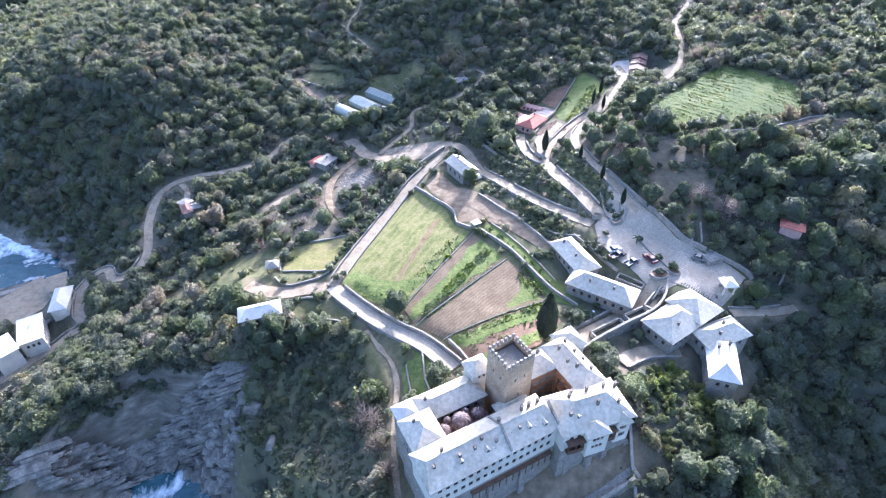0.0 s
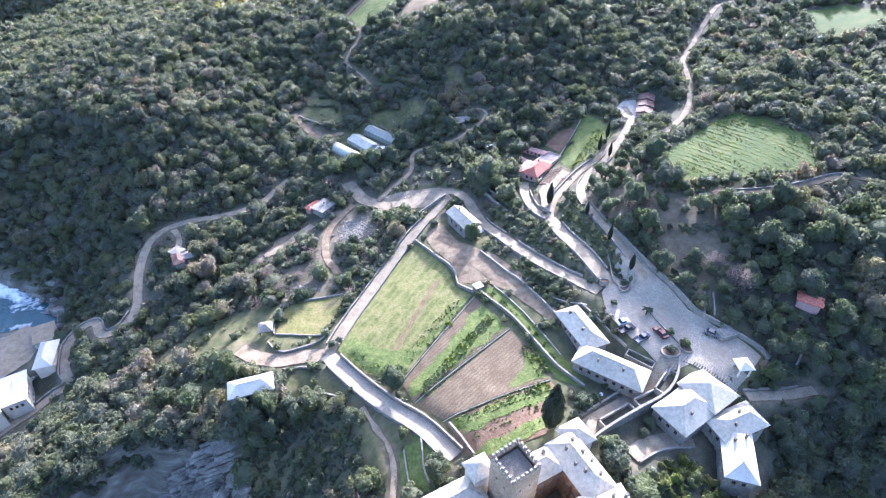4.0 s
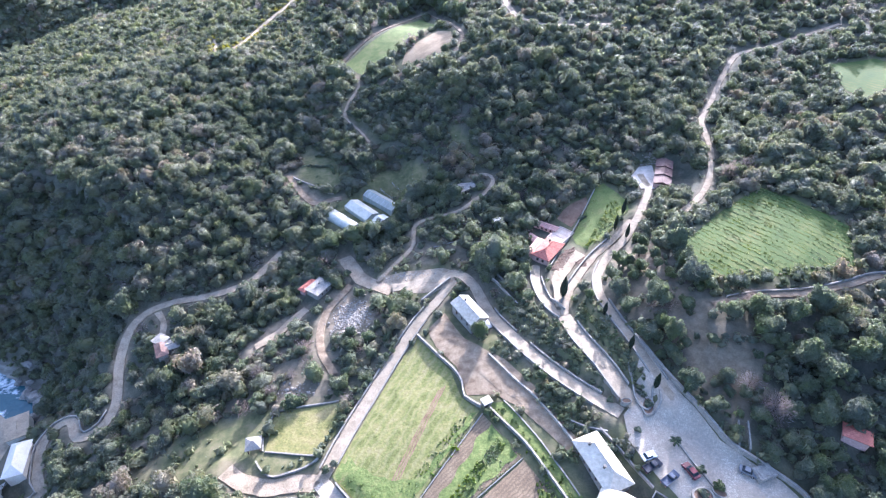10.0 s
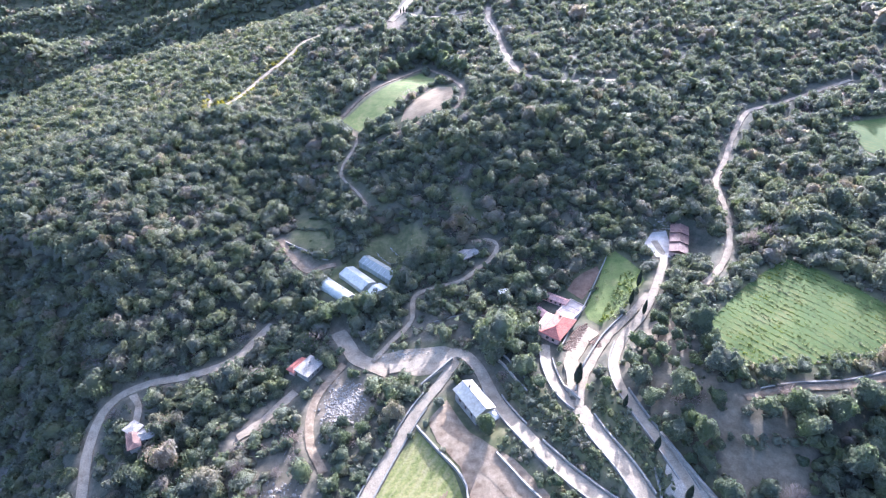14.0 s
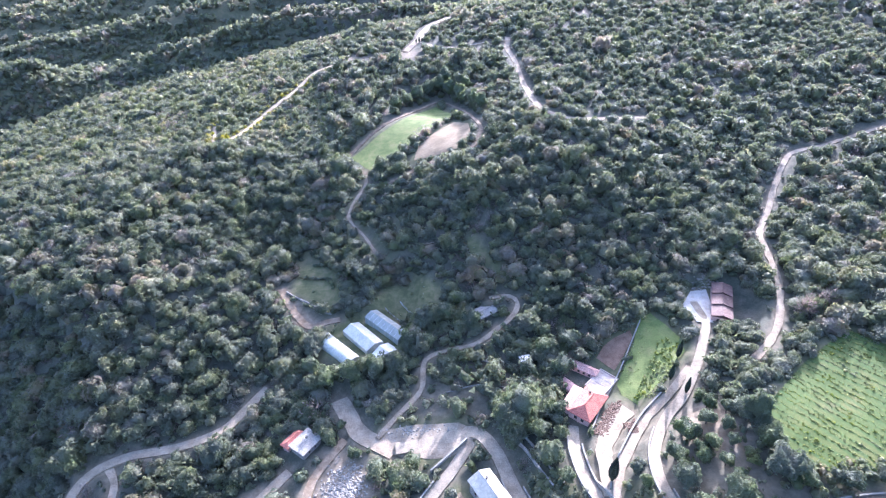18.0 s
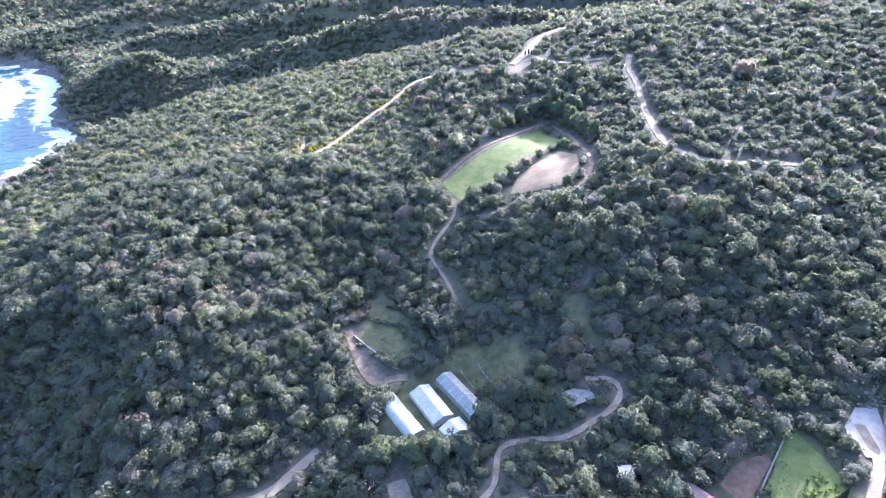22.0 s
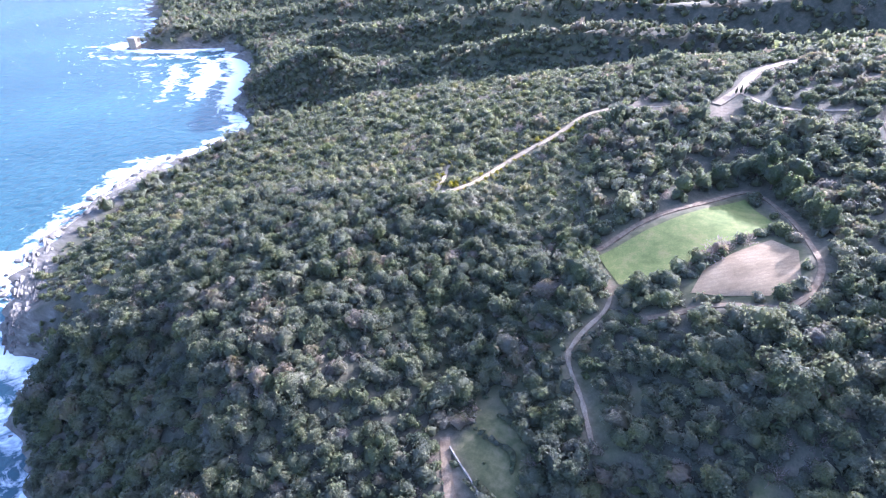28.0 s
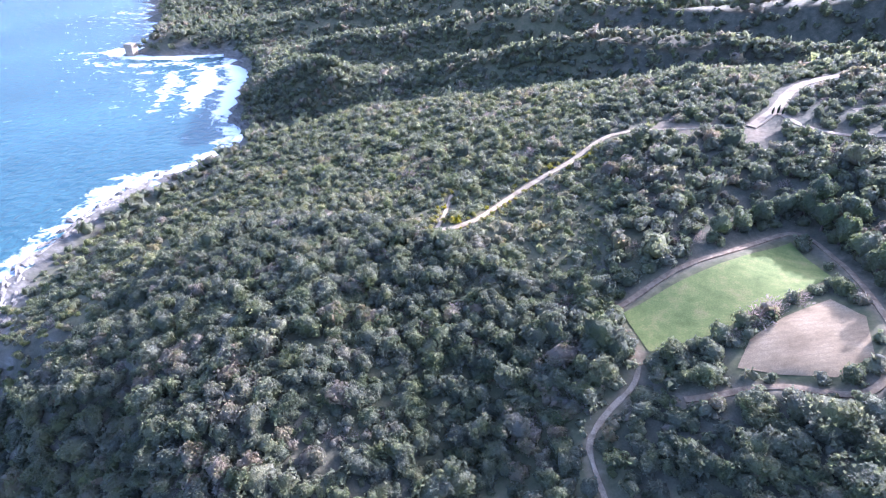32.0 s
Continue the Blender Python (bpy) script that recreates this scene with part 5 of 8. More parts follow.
# arcaded gallery in the inner court
bm = bmesh.new()
holes = [(0.5 + i * 1.9, 1.8 + i * 1.9, z, z + 1.9) for i in range(4) for z in (40.6, 43.4, 46.2)]
wall_panel(bm, (28.5, 11.5, 0), (1, 0, 0), 7.6, 38, 49.6, holes, 0.5)
wall_panel(bm, (36.1, 6.1, 0), (0, 1, 0), 5.4, 38, 49.6, [h for h in holes if h[1] < 5], 0.5)
part("gallery", bm, M_REDWOOD, monastery, "reddish arcaded courtyard gallery")
# the church in the west court, with two dark domes
church = block(monastery, 13.6, 10.6, 0, 11, 5.2, 36, 45.6, 0.9, M_REDWOOD, M_LEAD, rows=[("s", 4, 43, 0.6, 1.2), ("n", 4, 43, 0.6, 1.2)])
for x, y, r, up in ((-0.4, 0.2, 1.75, 1.5), (3.6, 0.4, 1.35, 0.9), (-4.2, 0.0, 1.4, 0.9), (1.6, 2.1, 0.85, 0.5), (1.6, -2.0, 0.85, 0.5), (-2.4, 2.1, 0.85, 0.4), (-2.4, -2.0, 0.85, 0.4)):
    bm = bmesh.new()
    bmesh.ops.create_cone(bm, cap_ends=True, segments=12, radius1=r * 0.92, radius2=r * 0.92, depth=up + 1.2, matrix=Matrix.Translation((x, y, 45.6 + up / 2)))
    drum = part("drum", bm, M_REDWOOD, monastery, m=church)
    # a melon dome: twelve ribs between shallow gores
    bm = bmesh.new()
    rows = []
    for k in range(7):
        a = math.pi / 2 * k / 7
        rows.append([bm.verts.new((x + r * (1.14 if i % 2 else 1.02) * math.cos(a) * math.cos(math.pi * i / 12), y + r * (1.14 if i % 2 else 1.02) * math.cos(a) * math.sin(math.pi * i / 12), 46.2 + up + 0.85 * r * math.sin(a))) for i in range(24)])
    tip = bm.verts.new((x, y, 46.2 + up + 0.9 * r))
    for ra, rb in zip(rows, rows[1:]):
        for i in range(24):
            bm.faces.new((ra[i], ra[(i + 1) % 24], rb[(i + 1) % 24], rb[i]))
    for i in range(24):
        bm.faces.new((rows[-1][i], rows[-1][(i + 1) % 24], tip))
    part("dome", bm, M_LEAD, drum, "dark reddish ribbed dome")
    part("finial", box(x - 0.08, x + 0.08, y - 0.08, y + 0.08, 46.2 + up + 0.85 * r, 46.9 + up + 0.9 * r), M_METAL, drum)
# wooden bay and balcony on the south-east block
for u, w, z in ((-6.6, 3.3, 45.2), (1.5, 1.9, 45.6)):
    bay = part("balcony", box(u, u + w, -5.5, -4.2, z, z + 0.25), M_WOOD, monastery, "projecting dark wooden balcony", se)
    part("railing", box(u, u + w, -5.5, -5.4, z + 0.25, z + 1.2), M_WOOD, bay)
    part("balcony_roof", box(u - 0.2, u + w + 0.2, -5.7, -4.2, z + 2.9, z + 3.05), M_WOOD, bay)
    for x in (u + 0.1, u + w / 2, u + w - 0.1):
        part("post", box(x - 0.08, x + 0.08, -5.45, -5.3, z + 0.25, z + 2.9), M_WOOD, bay)
# long wooden gallery under the windows
bm = bmesh.new()
add_box(bm, 9, 27, -0.9, 0.0, 42.6, 42.8)
for i in range(13):
    add_box(bm, 9.1 + i * 1.48, 9.25 + i * 1.48, -0.85, -0.7, 40.2, 42.6)
part("timber_gallery", bm, M_WOOD, monastery, "dark timber gallery below the windows")
for u, v in ((0.4, -1.0), (6, -1.0), (13, -1.2), (20, -1.2), (28.8, -3.6), (33, -5.2), (36.4, -5.6), (41.6, -6.2)):
    bm = bmesh.new()
    a = add_box(bm, u, u + 1.3, v, v + 1.6, 28, 41)
    for k in (4, 5):
        a[k].co.y += 0.9
    part("buttress", bm, M_STONE, monastery)

# terraces below the south front
stone_wall("stone terrace wall under the monastery", [(26, 50), (31, 51.5), (36.4, 54)], 2.6, 0.7)
stone_wall("stone terrace wall running downhill", [(37.6, 64), (36.6, 57), (36.4, 50)], 1.6, 0.6)
stone_wall("stone terrace wall running downhill", [(28, 49), (31, 44), (33, 38)], 1.6, 0.6)
stone_wall("long stone terrace wall below the facade", [(-2, 40), (8, 45), (17, 49.5), (26, 50)], 2.2, 0.7)

build_field("terrace_south", "worn grey stone terrace under the monastery's south front", M_STONE, [(-1.6, 40.6), (8, 45.6), (17, 50), (24, 52.6), (25, 50.4), (17, 47), (8, 42.6), (-0.6, 38.2)], 2.0, 0.25)
build_field("terrace_east", "worn grey stone terrace under the forward block", M_STONE, [(26.6, 52), (31, 53.8), (37, 57), (38.4, 54.6), (32, 51.2), (27.6, 49.6)], 2.0, 0.25)

# gatehouse at the head of the ramp
house("gatehouse", "small white gatehouse with a hipped slate roof", "house", 27, 80.4, 28, 5.0, 5.0, 38, 49.6, 1.7, M_PLASTER, M_SLATE, rows=[("s", 2, 46.8, 0.7, 1.1), ("e", 2, 46.8, 0.7, 1.1), ("w", 1, 46.8, 0.7, 1.1)])

# ---------------------------------------------------------------- houses of the upper yard
long_house = empty("long_house", pose(37, 105, 0), "long stone guest house with pale slate roofs", "house")
block(long_house, -2.2, 7.8, -67, 13.5, 6.2, 38, 46.8, 1.9, M_STONE, M_SLATE, rows=[("s", 5, 44.2, 0.8, 1.2), ("s", 4, 41.2, 0.8, 1.2), ("n", 4, 44.4, 0.8, 1.2), ("w", 2, 44.2, 0.8, 1.2)], chimneys=[(-4, -1, 1.2), (2, -1.2, 1.1)])
block(long_house, 2.6, -4.4, -32, 16.2, 6.4, 37.5, 46.4, 2.0, M_STONE, M_SLATE, rows=[("s", 7, 43.8, 0.8, 1.2), ("s", 6, 41.0, 0.8, 1.2), ("e", 2, 43.8, 0.8, 1.2), ("w", 2, 43.8, 0.8, 1.2)], chimneys=[(-3, -1.4, 1.2), (3, -1.2, 1.2)])
yard_house = empty("yard_house", pose(56.5, 91.3, 0), "stone house with a broad pale slate roof", "house")
block(yard_house, -2.6, -1.9, 34, 11.5, 8.2, 36.5, 45.6, 2.4, M_STONE, M_SLATE, rows=[("s", 5, 43.0, 0.8, 1.2), ("s", 4, 40.0, 0.8, 1.2), ("e", 2, 43, 0.8, 1.2), ("w", 3, 43, 0.8, 1.2)], chimneys=[(-1.5, -2, 1.2)])
block(yard_house, 3.6, 2.6, 34, 8.0, 9.2, 37.5, 46.4, 2.2, M_STONE, M_SLATE, rows=[("s", 3, 43.8, 0.8, 1.2), ("e", 3, 43.8, 0.8, 1.2)])
lower_house = empty("lower_house", pose(63, 82, 0), "white-roofed stone house on the slope", "house")
block(lower_house, 1.2, 4.6, 22, 11.5, 6.0, 35.5, 44.8, 1.9, M_STONE, M_SLATE, rows=[("s", 4, 42.2, 0.8, 1.2), ("w", 2, 42.2, 0.8, 1.2), ("w", 2, 39.2, 0.8, 1.2)], chimneys=[(-2, -1.2, 1.3), (1, 1, 1.2)])
block(lower_house, -1.2, -2.8, 74, 11.5, 5.8, 33.5, 44.2, 1.8, M_STONE, M_WHITEROOF, rows=[("n", 4, 41.4, 0.8, 1.2), ("w", 2, 41.4, 0.8, 1.2), ("s", 3, 41.4, 0.8, 1.2)], chimneys=[(2, 1, 1.2), (3.5, -1.4, 1.8)])
# open kiosk in the corner of the yard
kiosk = empty("kiosk", pose(69.6, 99.0, 0, 0, 0, 5), "small white roofed kiosk in the yard corner", "kiosk")
zk = ground_z(69.6, 99.0)
for x in (-1.3, 1.3):
    for y in (-1.3, 1.3):
        part("post", box(x - 0.15, x + 0.15, y - 0.15, y + 0.15, zk - 0.5, zk + 2.5), M_PLASTER, kiosk)
bm = bmesh.new()
hip_roof(bm, 3.0, 3.0, zk + 2.5, 0.7, 0.35)
part("roof", bm, M_WHITEROOF, kiosk)
part("bench_wall", box(-1.3, 1.3, 1.1, 1.4, zk - 0.5, zk + 0.9), M_STONE, kiosk)

# the ramp's arcaded retaining wall
RAMP = [(29.6, 80.6), (35.3, 84.6), (43, 89), (50.4, 93.0), (54.6, 97.6), (57.2, 103.5)]


def build_ramp_wall():
    top = empty("arcaded_wall", Matrix(), "curving arcaded stone retaining wall of the ramp", "wall")
    tagged(top, kind="structure")
    line = road_line(RAMP, 1.2)
    bm = bmesh.new()
    bm2 = bmesh.new()
    n = len(line)
    for i in range(n - 1):
        a, b = line[i], line[i + 1]
        t = i / n
        zr = 43.8 + 2.0 * t
        way = (b - a)
        w = way.length
        r = Vector((way.x / w, way.y / w, 0))
        wall_panel(bm, (a.x, a.y, 0), r, w + 0.02, 34, zr, [(w * 0.28, w * 0.72, zr - 1.7, zr - 0.7)] if i % 2 and i > 1 else [], 0.4)
        s = Vector((-r.y, r.x, 0))
        p = [Vector((a.x, a.y, zr)), Vector((b.x, b.y, zr + 2.0 / n)), Vector((b.x, b.y, zr + 2.0 / n)) + s * 0.55, Vector((a.x, a.y, zr)) + s * 0.55]
        lo = [bm2.verts.new(q - Vector((0, 0, 0.9))) for q in p]
        hi = [bm2.verts.new(q + Vector((0, 0, 0.95))) for q in p]
        bm2.faces.new(hi)
        for k in range(4):
            bm2.faces.new((lo[k], lo[(k + 1) % 4], hi[(k + 1) % 4], hi[k]))
    part("arcade", bm, M_STONE, top)
    part("parapet", bm2, M_CAP, top)


build_ramp_wall()


def ramp_pits():
    """Long walled planting pits behind the ramp's parapet."""
    line = road_line(RAMP, 1.2)
    for a, b in ((0.18, 0.40), (0.46, 0.60), (0.66, 0.84)):
        run = line[int(a * len(line)):int(b * len(line)) + 1]
        top = empty("planting_pit", Matrix(), "walled planting pit with dark soil beside the ramp", "planter", "pits beside the ramp")
        way = (run[-1] - run[0]).normalized()
        side = Vector((-way.y, way.x))
        z = 43.9 + 2.0 * (a + b) / 2
        p = [run[0] + side * 0.6, run[-1] + side * 0.6, run[-1] + side * 2.6, run[0] + side * 2.6]
        bm = bmesh.new()
        lo, hi = [bm.verts.new((q.x, q.y, z - 3)) for q in p], [bm.verts.new((q.x, q.y, z - 0.5)) for q in p]
        bm.faces.new(hi)
        for k in range(4):
            bm.faces.new((lo[k], lo[(k + 1) % 4], hi[(k + 1) % 4], hi[k]))
        part("soil", bm, M_PITSOIL, top)
        for q, r in ((p[1], p[2]), (p[2], p[3]), (p[3], p[0])):
            w = (r - q).normalized()
            n = Vector((-w.y, w.x)) * 0.18
            bm = bmesh.new()
            c = [q - n - w * 0.18, r - n + w * 0.18, r + n + w * 0.18, q + n - w * 0.18]
            lo, hi = [bm.verts.new((k.x, k.y, z - 3)) for k in c], [bm.verts.new((k.x, k.y, z + 0.4)) for k in c]
            bm.faces.new(hi)
            for k in range(4):
                bm.faces.new((lo[k], lo[(k + 1) % 4], hi[(k + 1) % 4], hi[k]))
            part("rim", bm, M_CAP, top)


ramp_pits()
stone_wall("stone parapet along the ramp", [(29.2, 88), (34.5, 91.5), (41.5, 96.2), (44.5, 98.5)], 1.0, 0.5)
stone_wall("stone wall dividing the ramp", [(45, 93), (50, 96), (54.5, 101)], 1.0, 0.5)

# ---------------------------------------------------------------- other houses
chapel = empty("new_house", pose(6, 163.4, 0), "small new stone house with a grey metal and white roof", "house")
block(chapel, 0, 0, -58, 10.5, 5.6, 39.0, 44.6, 1.3, M_STONE, M_SLATE, gable=True, rows=[("s", 3, 41.6, 0.9, 1.4), ("n", 3, 41.8, 0.9, 1.3), ("e", 1, 41.8, 0.9, 1.3)], chimneys=[(-3, 0.5, 1.2)])
block(chapel, 3.4, -4.2, -58, 4.5, 4.4, 38.6, 43.0, 1.0, M_STONE, M_WHITEROOF, rows=[("s", 1, 40.6, 0.8, 1.2)])
house("white_house", "low house with a white lime roof", "house", -48.6, 101.4, 18, 10.2, 4.6, 30, 37.4, 1.3, M_STONE, M_WHITEROOF, rows=[("s", 4, 35, 0.8, 1.2), ("w", 1, 35, 0.8, 1.2)])
house("boathouse", "white boathouse above the quay", "house", -129.6, 133.0, -72, 11.0, 4.8, 2.0, 11.6, 1.5, M_PLASTER, M_WHITEROOF, rows=[("s", 4, 9.8, 0.9, 1.3), ("w", 2, 9.8, 0.9, 1.3), ("s", 3, 6.2, 0.9, 1.3)])
harbour_house = empty("harbour_house", pose(-134.5, 116.5, 0), "large white harbour house of two blocks", "house")
block(harbour_house, 1.6, 3.6, -58, 12.0, 6.4, 1.0, 10.4, 0.5, M_PLASTER, M_WHITEROOF, rows=[("n", 5, 7.6, 0.8, 1.2), ("n", 5, 4.4, 0.8, 1.2), ("s", 5, 7.6, 0.8, 1.2), ("e", 3, 7.6, 0.8, 1.2)])
block(harbour_house, -2.6, -4.6, -40, 9.0, 6.6, 1.0, 11.0, 1.3, M_PLASTER, M_WHITEROOF, rows=[("n", 4, 8, 0.8, 1.2), ("s", 4, 8, 0.8, 1.2)])
house("slipway_shed", "grey-roofed boat shed by the surf", "shed", -142, 148, -60, 9.0, 6.0, 0.5, 5.0, 0.3, M_PLASTER, M_CONCRETE)
pav = empty("pavilion", pose(-52, 125.4, 0, 0, 0, 12), "small open garden pavilion with a pale roof", "pavilion")
zp = ground_z(-52, 125.4)
for x in (-1.5, 1.5):
    for y in (-1.4, 1.4):
        part("post", box(x - 0.13, x + 0.13, y - 0.13, y + 0.13, zp - 0.5, zp + 2.3), M_WOOD, pav)
bm = bmesh.new()
hip_roof(bm, 3.4, 3.2, zp + 2.3, 0.9, 0.4)
part("roof", bm, M_STONE, pav)
hut = empty("hut", pose(-45.8, 183.2, 0), "stone hut with grey and red roof halves", "hut")
block(hut, 1.0, 0, 58, 6.6, 5.0, 31, 35.6, 0.2, M_STONE, M_STONE, rows=[("s", 2, 33.6, 0.7, 1)], chimneys=[(1, 0.6, 0.8)])
block(hut, -3.0, 1.4, 58, 6.0, 2.2, 31, 35.0, 0.5, M_PINK, M_TILE, rows=[("n", 2, 33.4, 0.7, 1)])
hutw = empty("coast_hut", pose(-92.4, 163.8, 0), "small stone hut with pale roofs by the coast road", "hut")
block(hutw, -1.6, 1.2, -28, 3.6, 3.2, 24, 28.8, 0.3, M_STONE, M_STONE, rows=[("s", 1, 27.4, 0.7, 1)])
block(hutw, 2.0, -0.8, 22, 5.4, 3.4, 24, 28.4, 0.3, M_STONE, M_STONE, rows=[("s", 2, 26.6, 0.6, 0.9)])
block(hutw, 0.0, -2.4, -60, 6.4, 2.8, 24, 28.6, 0.5, M_STONE, M_BROWNTILE)
sheds = empty("brown_roof_sheds", pose(79.6, 222, 0), "row of three sheds with brown tiled roofs", "shed")
for k, (d, zz) in enumerate(((-5.8, 57.8), (0, 58.2), (5.4, 58.6))):
    block(sheds, d * math.cos(radians(70)), d * math.sin(radians(70)), 70, 5.4 if k else 5.0, 5.6, 53, zz, 0.8, M_PINK, M_BROWNTILE, gable=True, over=0.3, rows=[("n", 2, zz - 2, 0.8, 1.1), ("w", 2, zz - 2, 0.8, 1.1)])
red_house = empty("red_house", pose(32.5, 187.2, 0), "house with a bright red tiled roof and pale terraces", "house")
block(red_house, 0.4, 0.4, 53, 10.6, 5.8, 45.0, 49.1, 1.6, M_PINK, M_TILE, over=0.45, rows=[("w", 2, 47.0, 0.9, 1.2), ("s", 3, 47.0, 0.9, 1.2), ("n", 3, 47.0, 0.9, 1.2)], chimneys=[(2.5, 0.9, 1.1)])
block(red_house, -3.4, 2.8, 58, 9.0, 2.6, 45.0, 48.3, 0.3, M_PINK, M_SALMON, over=0.25, rows=[("n", 3, 46.8, 0.8, 1.1)])
part("terrace", box(-4.3, 4.3, -2.9, 2.9, 44.5, 48.1, 0.05), M_PALESLAB, red_house, "pale flat concrete terrace roof", pose(6.0, 9.1, 0, 0, 0, 48))
for a, b, c, d in ((-4.3, 4.3, -2.9, -2.6), (-4.3, 4.3, 2.6, 2.9), (4.0, 4.3, -2.6, 2.6)):
    part("parapet", box(a, b, c, d, 48.1, 48.35), M_PALESLAB, red_house, m=pose(6.0, 9.1, 0, 0, 0, 48))
for k in range(4):
    part("roof_rib", box(-3.2 + 2.1 * k, -3.08 + 2.1 * k, -2.6, 2.6, 48.1, 48.16), M_PALESLAB, red_house, m=pose(6.0, 9.1, 0, 0, 0, 48))
block(red_house, 1.6, 14.2, -33, 8.4, 2.6, 45.0, 48.6, 0.5, M_PINK, M_SALMON, over=0.25, rows=[("s", 4, 47.2, 0.7, 1.0)])
block(red_house, -4.0, 8.2, -50, 3.8, 2.8, 45.0, 47.9, 0.4, M_PINK, M_SALMON, over=0.25)
house("far_house", "low stone house hidden among trees", "house", 7, 225, 36, 9, 4.2, 46, 50.2, 0.5, M_STONE, M_STONE, rows=[("s", 3, 48.6, 0.8, 1.0)])
block(bpy.data.objects["far_house"], -5.6, -4.6, 36, 2.4, 2.6, 46, 49.0, 0.5, M_PINK, M_TILE)
zr = ground_z(91.5, 115.5)
house("wood_shed", "shed with a faded red sheet roof in the woods", "shed", 91.5, 115.5, -30, 5.0, 3.2, zr - 1, zr + 2.2, 0.4, M_PINK, M_TILE)
zc = ground_z(70, 109.6)
cist = empty("cistern", pose(70, 109.6, 0, 0, 0, 18), "square stone cistern with a flat lid", "cistern")
part("basin", box(-2.2, 2.2, -1.6, 1.6, zc - 1, zc + 1.6, 0.08), M_STONE, cist)
part("lid", box(-1.7, 1.7, -1.1, 1.1, zc + 1.6, zc + 1.8, 0.04), M_CAP, cist)
zt = float(land(17.6, 204.5))
house("white_tank", "small white tank house", "tank", 17.6, 204.5, 15, 2.4, 1.8, zt - 1, zt + 2.2, 0.15, M_PLASTER, M_WHITEROOF)


def greenhouse(cx, cy, angle, L, W, z0, h, mat, label, peaked=False):
    top = empty("greenhouse", pose(cx, cy, z0, 0, 0, angle), label, "greenhouse", "greenhouses on the terrace")
    n = 12
    prof = [(W / 2 * math.cos(math.pi * i / n), 0.9 + (h - 0.9) * math.sin(math.pi * i / n)) for i in range(n + 1)] if not peaked else [(W / 2, h * 0.62), (0, h), (-W / 2, h * 0.62)]
    prof = [(W / 2, -0.8)] + prof + [(-W / 2, -0.8)]
    bays = max(3, int(L / 2))
    for b in range(bays):
        xa, xb = -L / 2 + L * b / bays, -L / 2 + L * (b + 1) / bays
        sag = 0.04
        bm = bmesh.new()
        rows = [[bm.verts.new((x, y * k, z * k if z > 0 else z)) for y, z in prof] for x, k in ((xa, 1), ((xa + xb) / 2, 1 - sag * 0.4), (xb, 1))]
        for r0, r1 in zip(rows, rows[1:]):
            for i in range(len(prof) - 1):
                bm.faces.new((r0[i], r0[i + 1], r1[i + 1], r1[i]))
        part("panel", bm, mat, top)
    for x in (-L / 2, L / 2):
        bm = bmesh.new()
        bm.faces.new([bm.verts.new((x, y, z)) for y, z in prof])
        part("end_wall", bm, mat, top)
    for b in range(bays + 1):
        x = -L / 2 + L * b / bays
        bm = bmesh.new()
        for (y0, za), (y1, zb) in zip(prof, prof[1:]):
            v = [bm.verts.new(q) for q in ((x - 0.05, y0 * 1.01, za + 0.03), (x + 0.05, y0 * 1.01, za + 0.03), (x + 0.05, y1 * 1.01, zb + 0.03), (x - 0.05, y1 * 1.01, zb + 0.03))]
            bm.faces.new(v)
        part("hoop", bm, M_METAL, top)


greenhouse(-41.2, 214.8, -42, 16.5, 5.6, 39.6, 2.9, M_SHEET, "long white tunnel greenhouse with a rounded top")
greenhouse(-33.8, 219.9, -45, 13.2, 6.6, 40.0, 3.5, M_SHEET, "peaked greenhouse with torn pale sheeting", True)
greenhouse(-26.2, 224.2, -42, 16.4, 5.4, 41.6, 3.4, M_SHEET_BLUE, "peaked greenhouse with blue-grey sheeting", True)
greenhouse(-24.0, 211.8, -41, 9.2, 7.2, 39.7, 3.3, M_SHEETWHITE, "short white peaked greenhouse", True)

# ---------------------------------------------------------------- trees
rng = np.random.default_rng(7)


def icosa():
    p = (1 + 5 ** 0.5) / 2
    v = np.array([(-1, p, 0), (1, p, 0), (-1, -p, 0), (1, -p, 0), (0, -1, p), (0, 1, p), (0, -1, -p), (0, 1, -p), (p, 0, -1), (p, 0, 1), (-p, 0, -1), (-p, 0, 1)], float)
    v /= np.linalg.norm(v[0])
    f = [(0, 11, 5), (0, 5, 1), (0, 1, 7), (0, 7, 10), (0, 10, 11), (1, 5, 9), (5, 11, 4), (11, 10, 2), (10, 7, 6), (7, 1, 8), (3, 9, 4), (3, 4, 2), (3, 2, 6), (3, 6, 8), (3, 8, 9), (4, 9, 5), (2, 4, 11), (6, 2, 10), (8, 6, 7), (9, 8, 1)]
    return v, np.array(f)


def ball(level):
    """A sphere of triangles: the icosahedron cut finer."""
    v, f = icosa()
    for _ in range(level):
        v, f, mid = list(v), [tuple(q) for q in f], {}

        def half(i, j):
            k = (min(i, j), max(i, j))
            if k not in mid:
                m = v[i] + v[j]
                v.append(m / np.linalg.norm(m))
                mid[k] = len(v) - 1
            return mid[k]
        g = []
        for i, j, k in f:
            p, q, r = half(i, j), half(j, k), half(k, i)
            g += [(i, p, r), (p, j, q), (r, q, k), (p, q, r)]
        v, f = np.array(v), np.array(g)
    return v, f


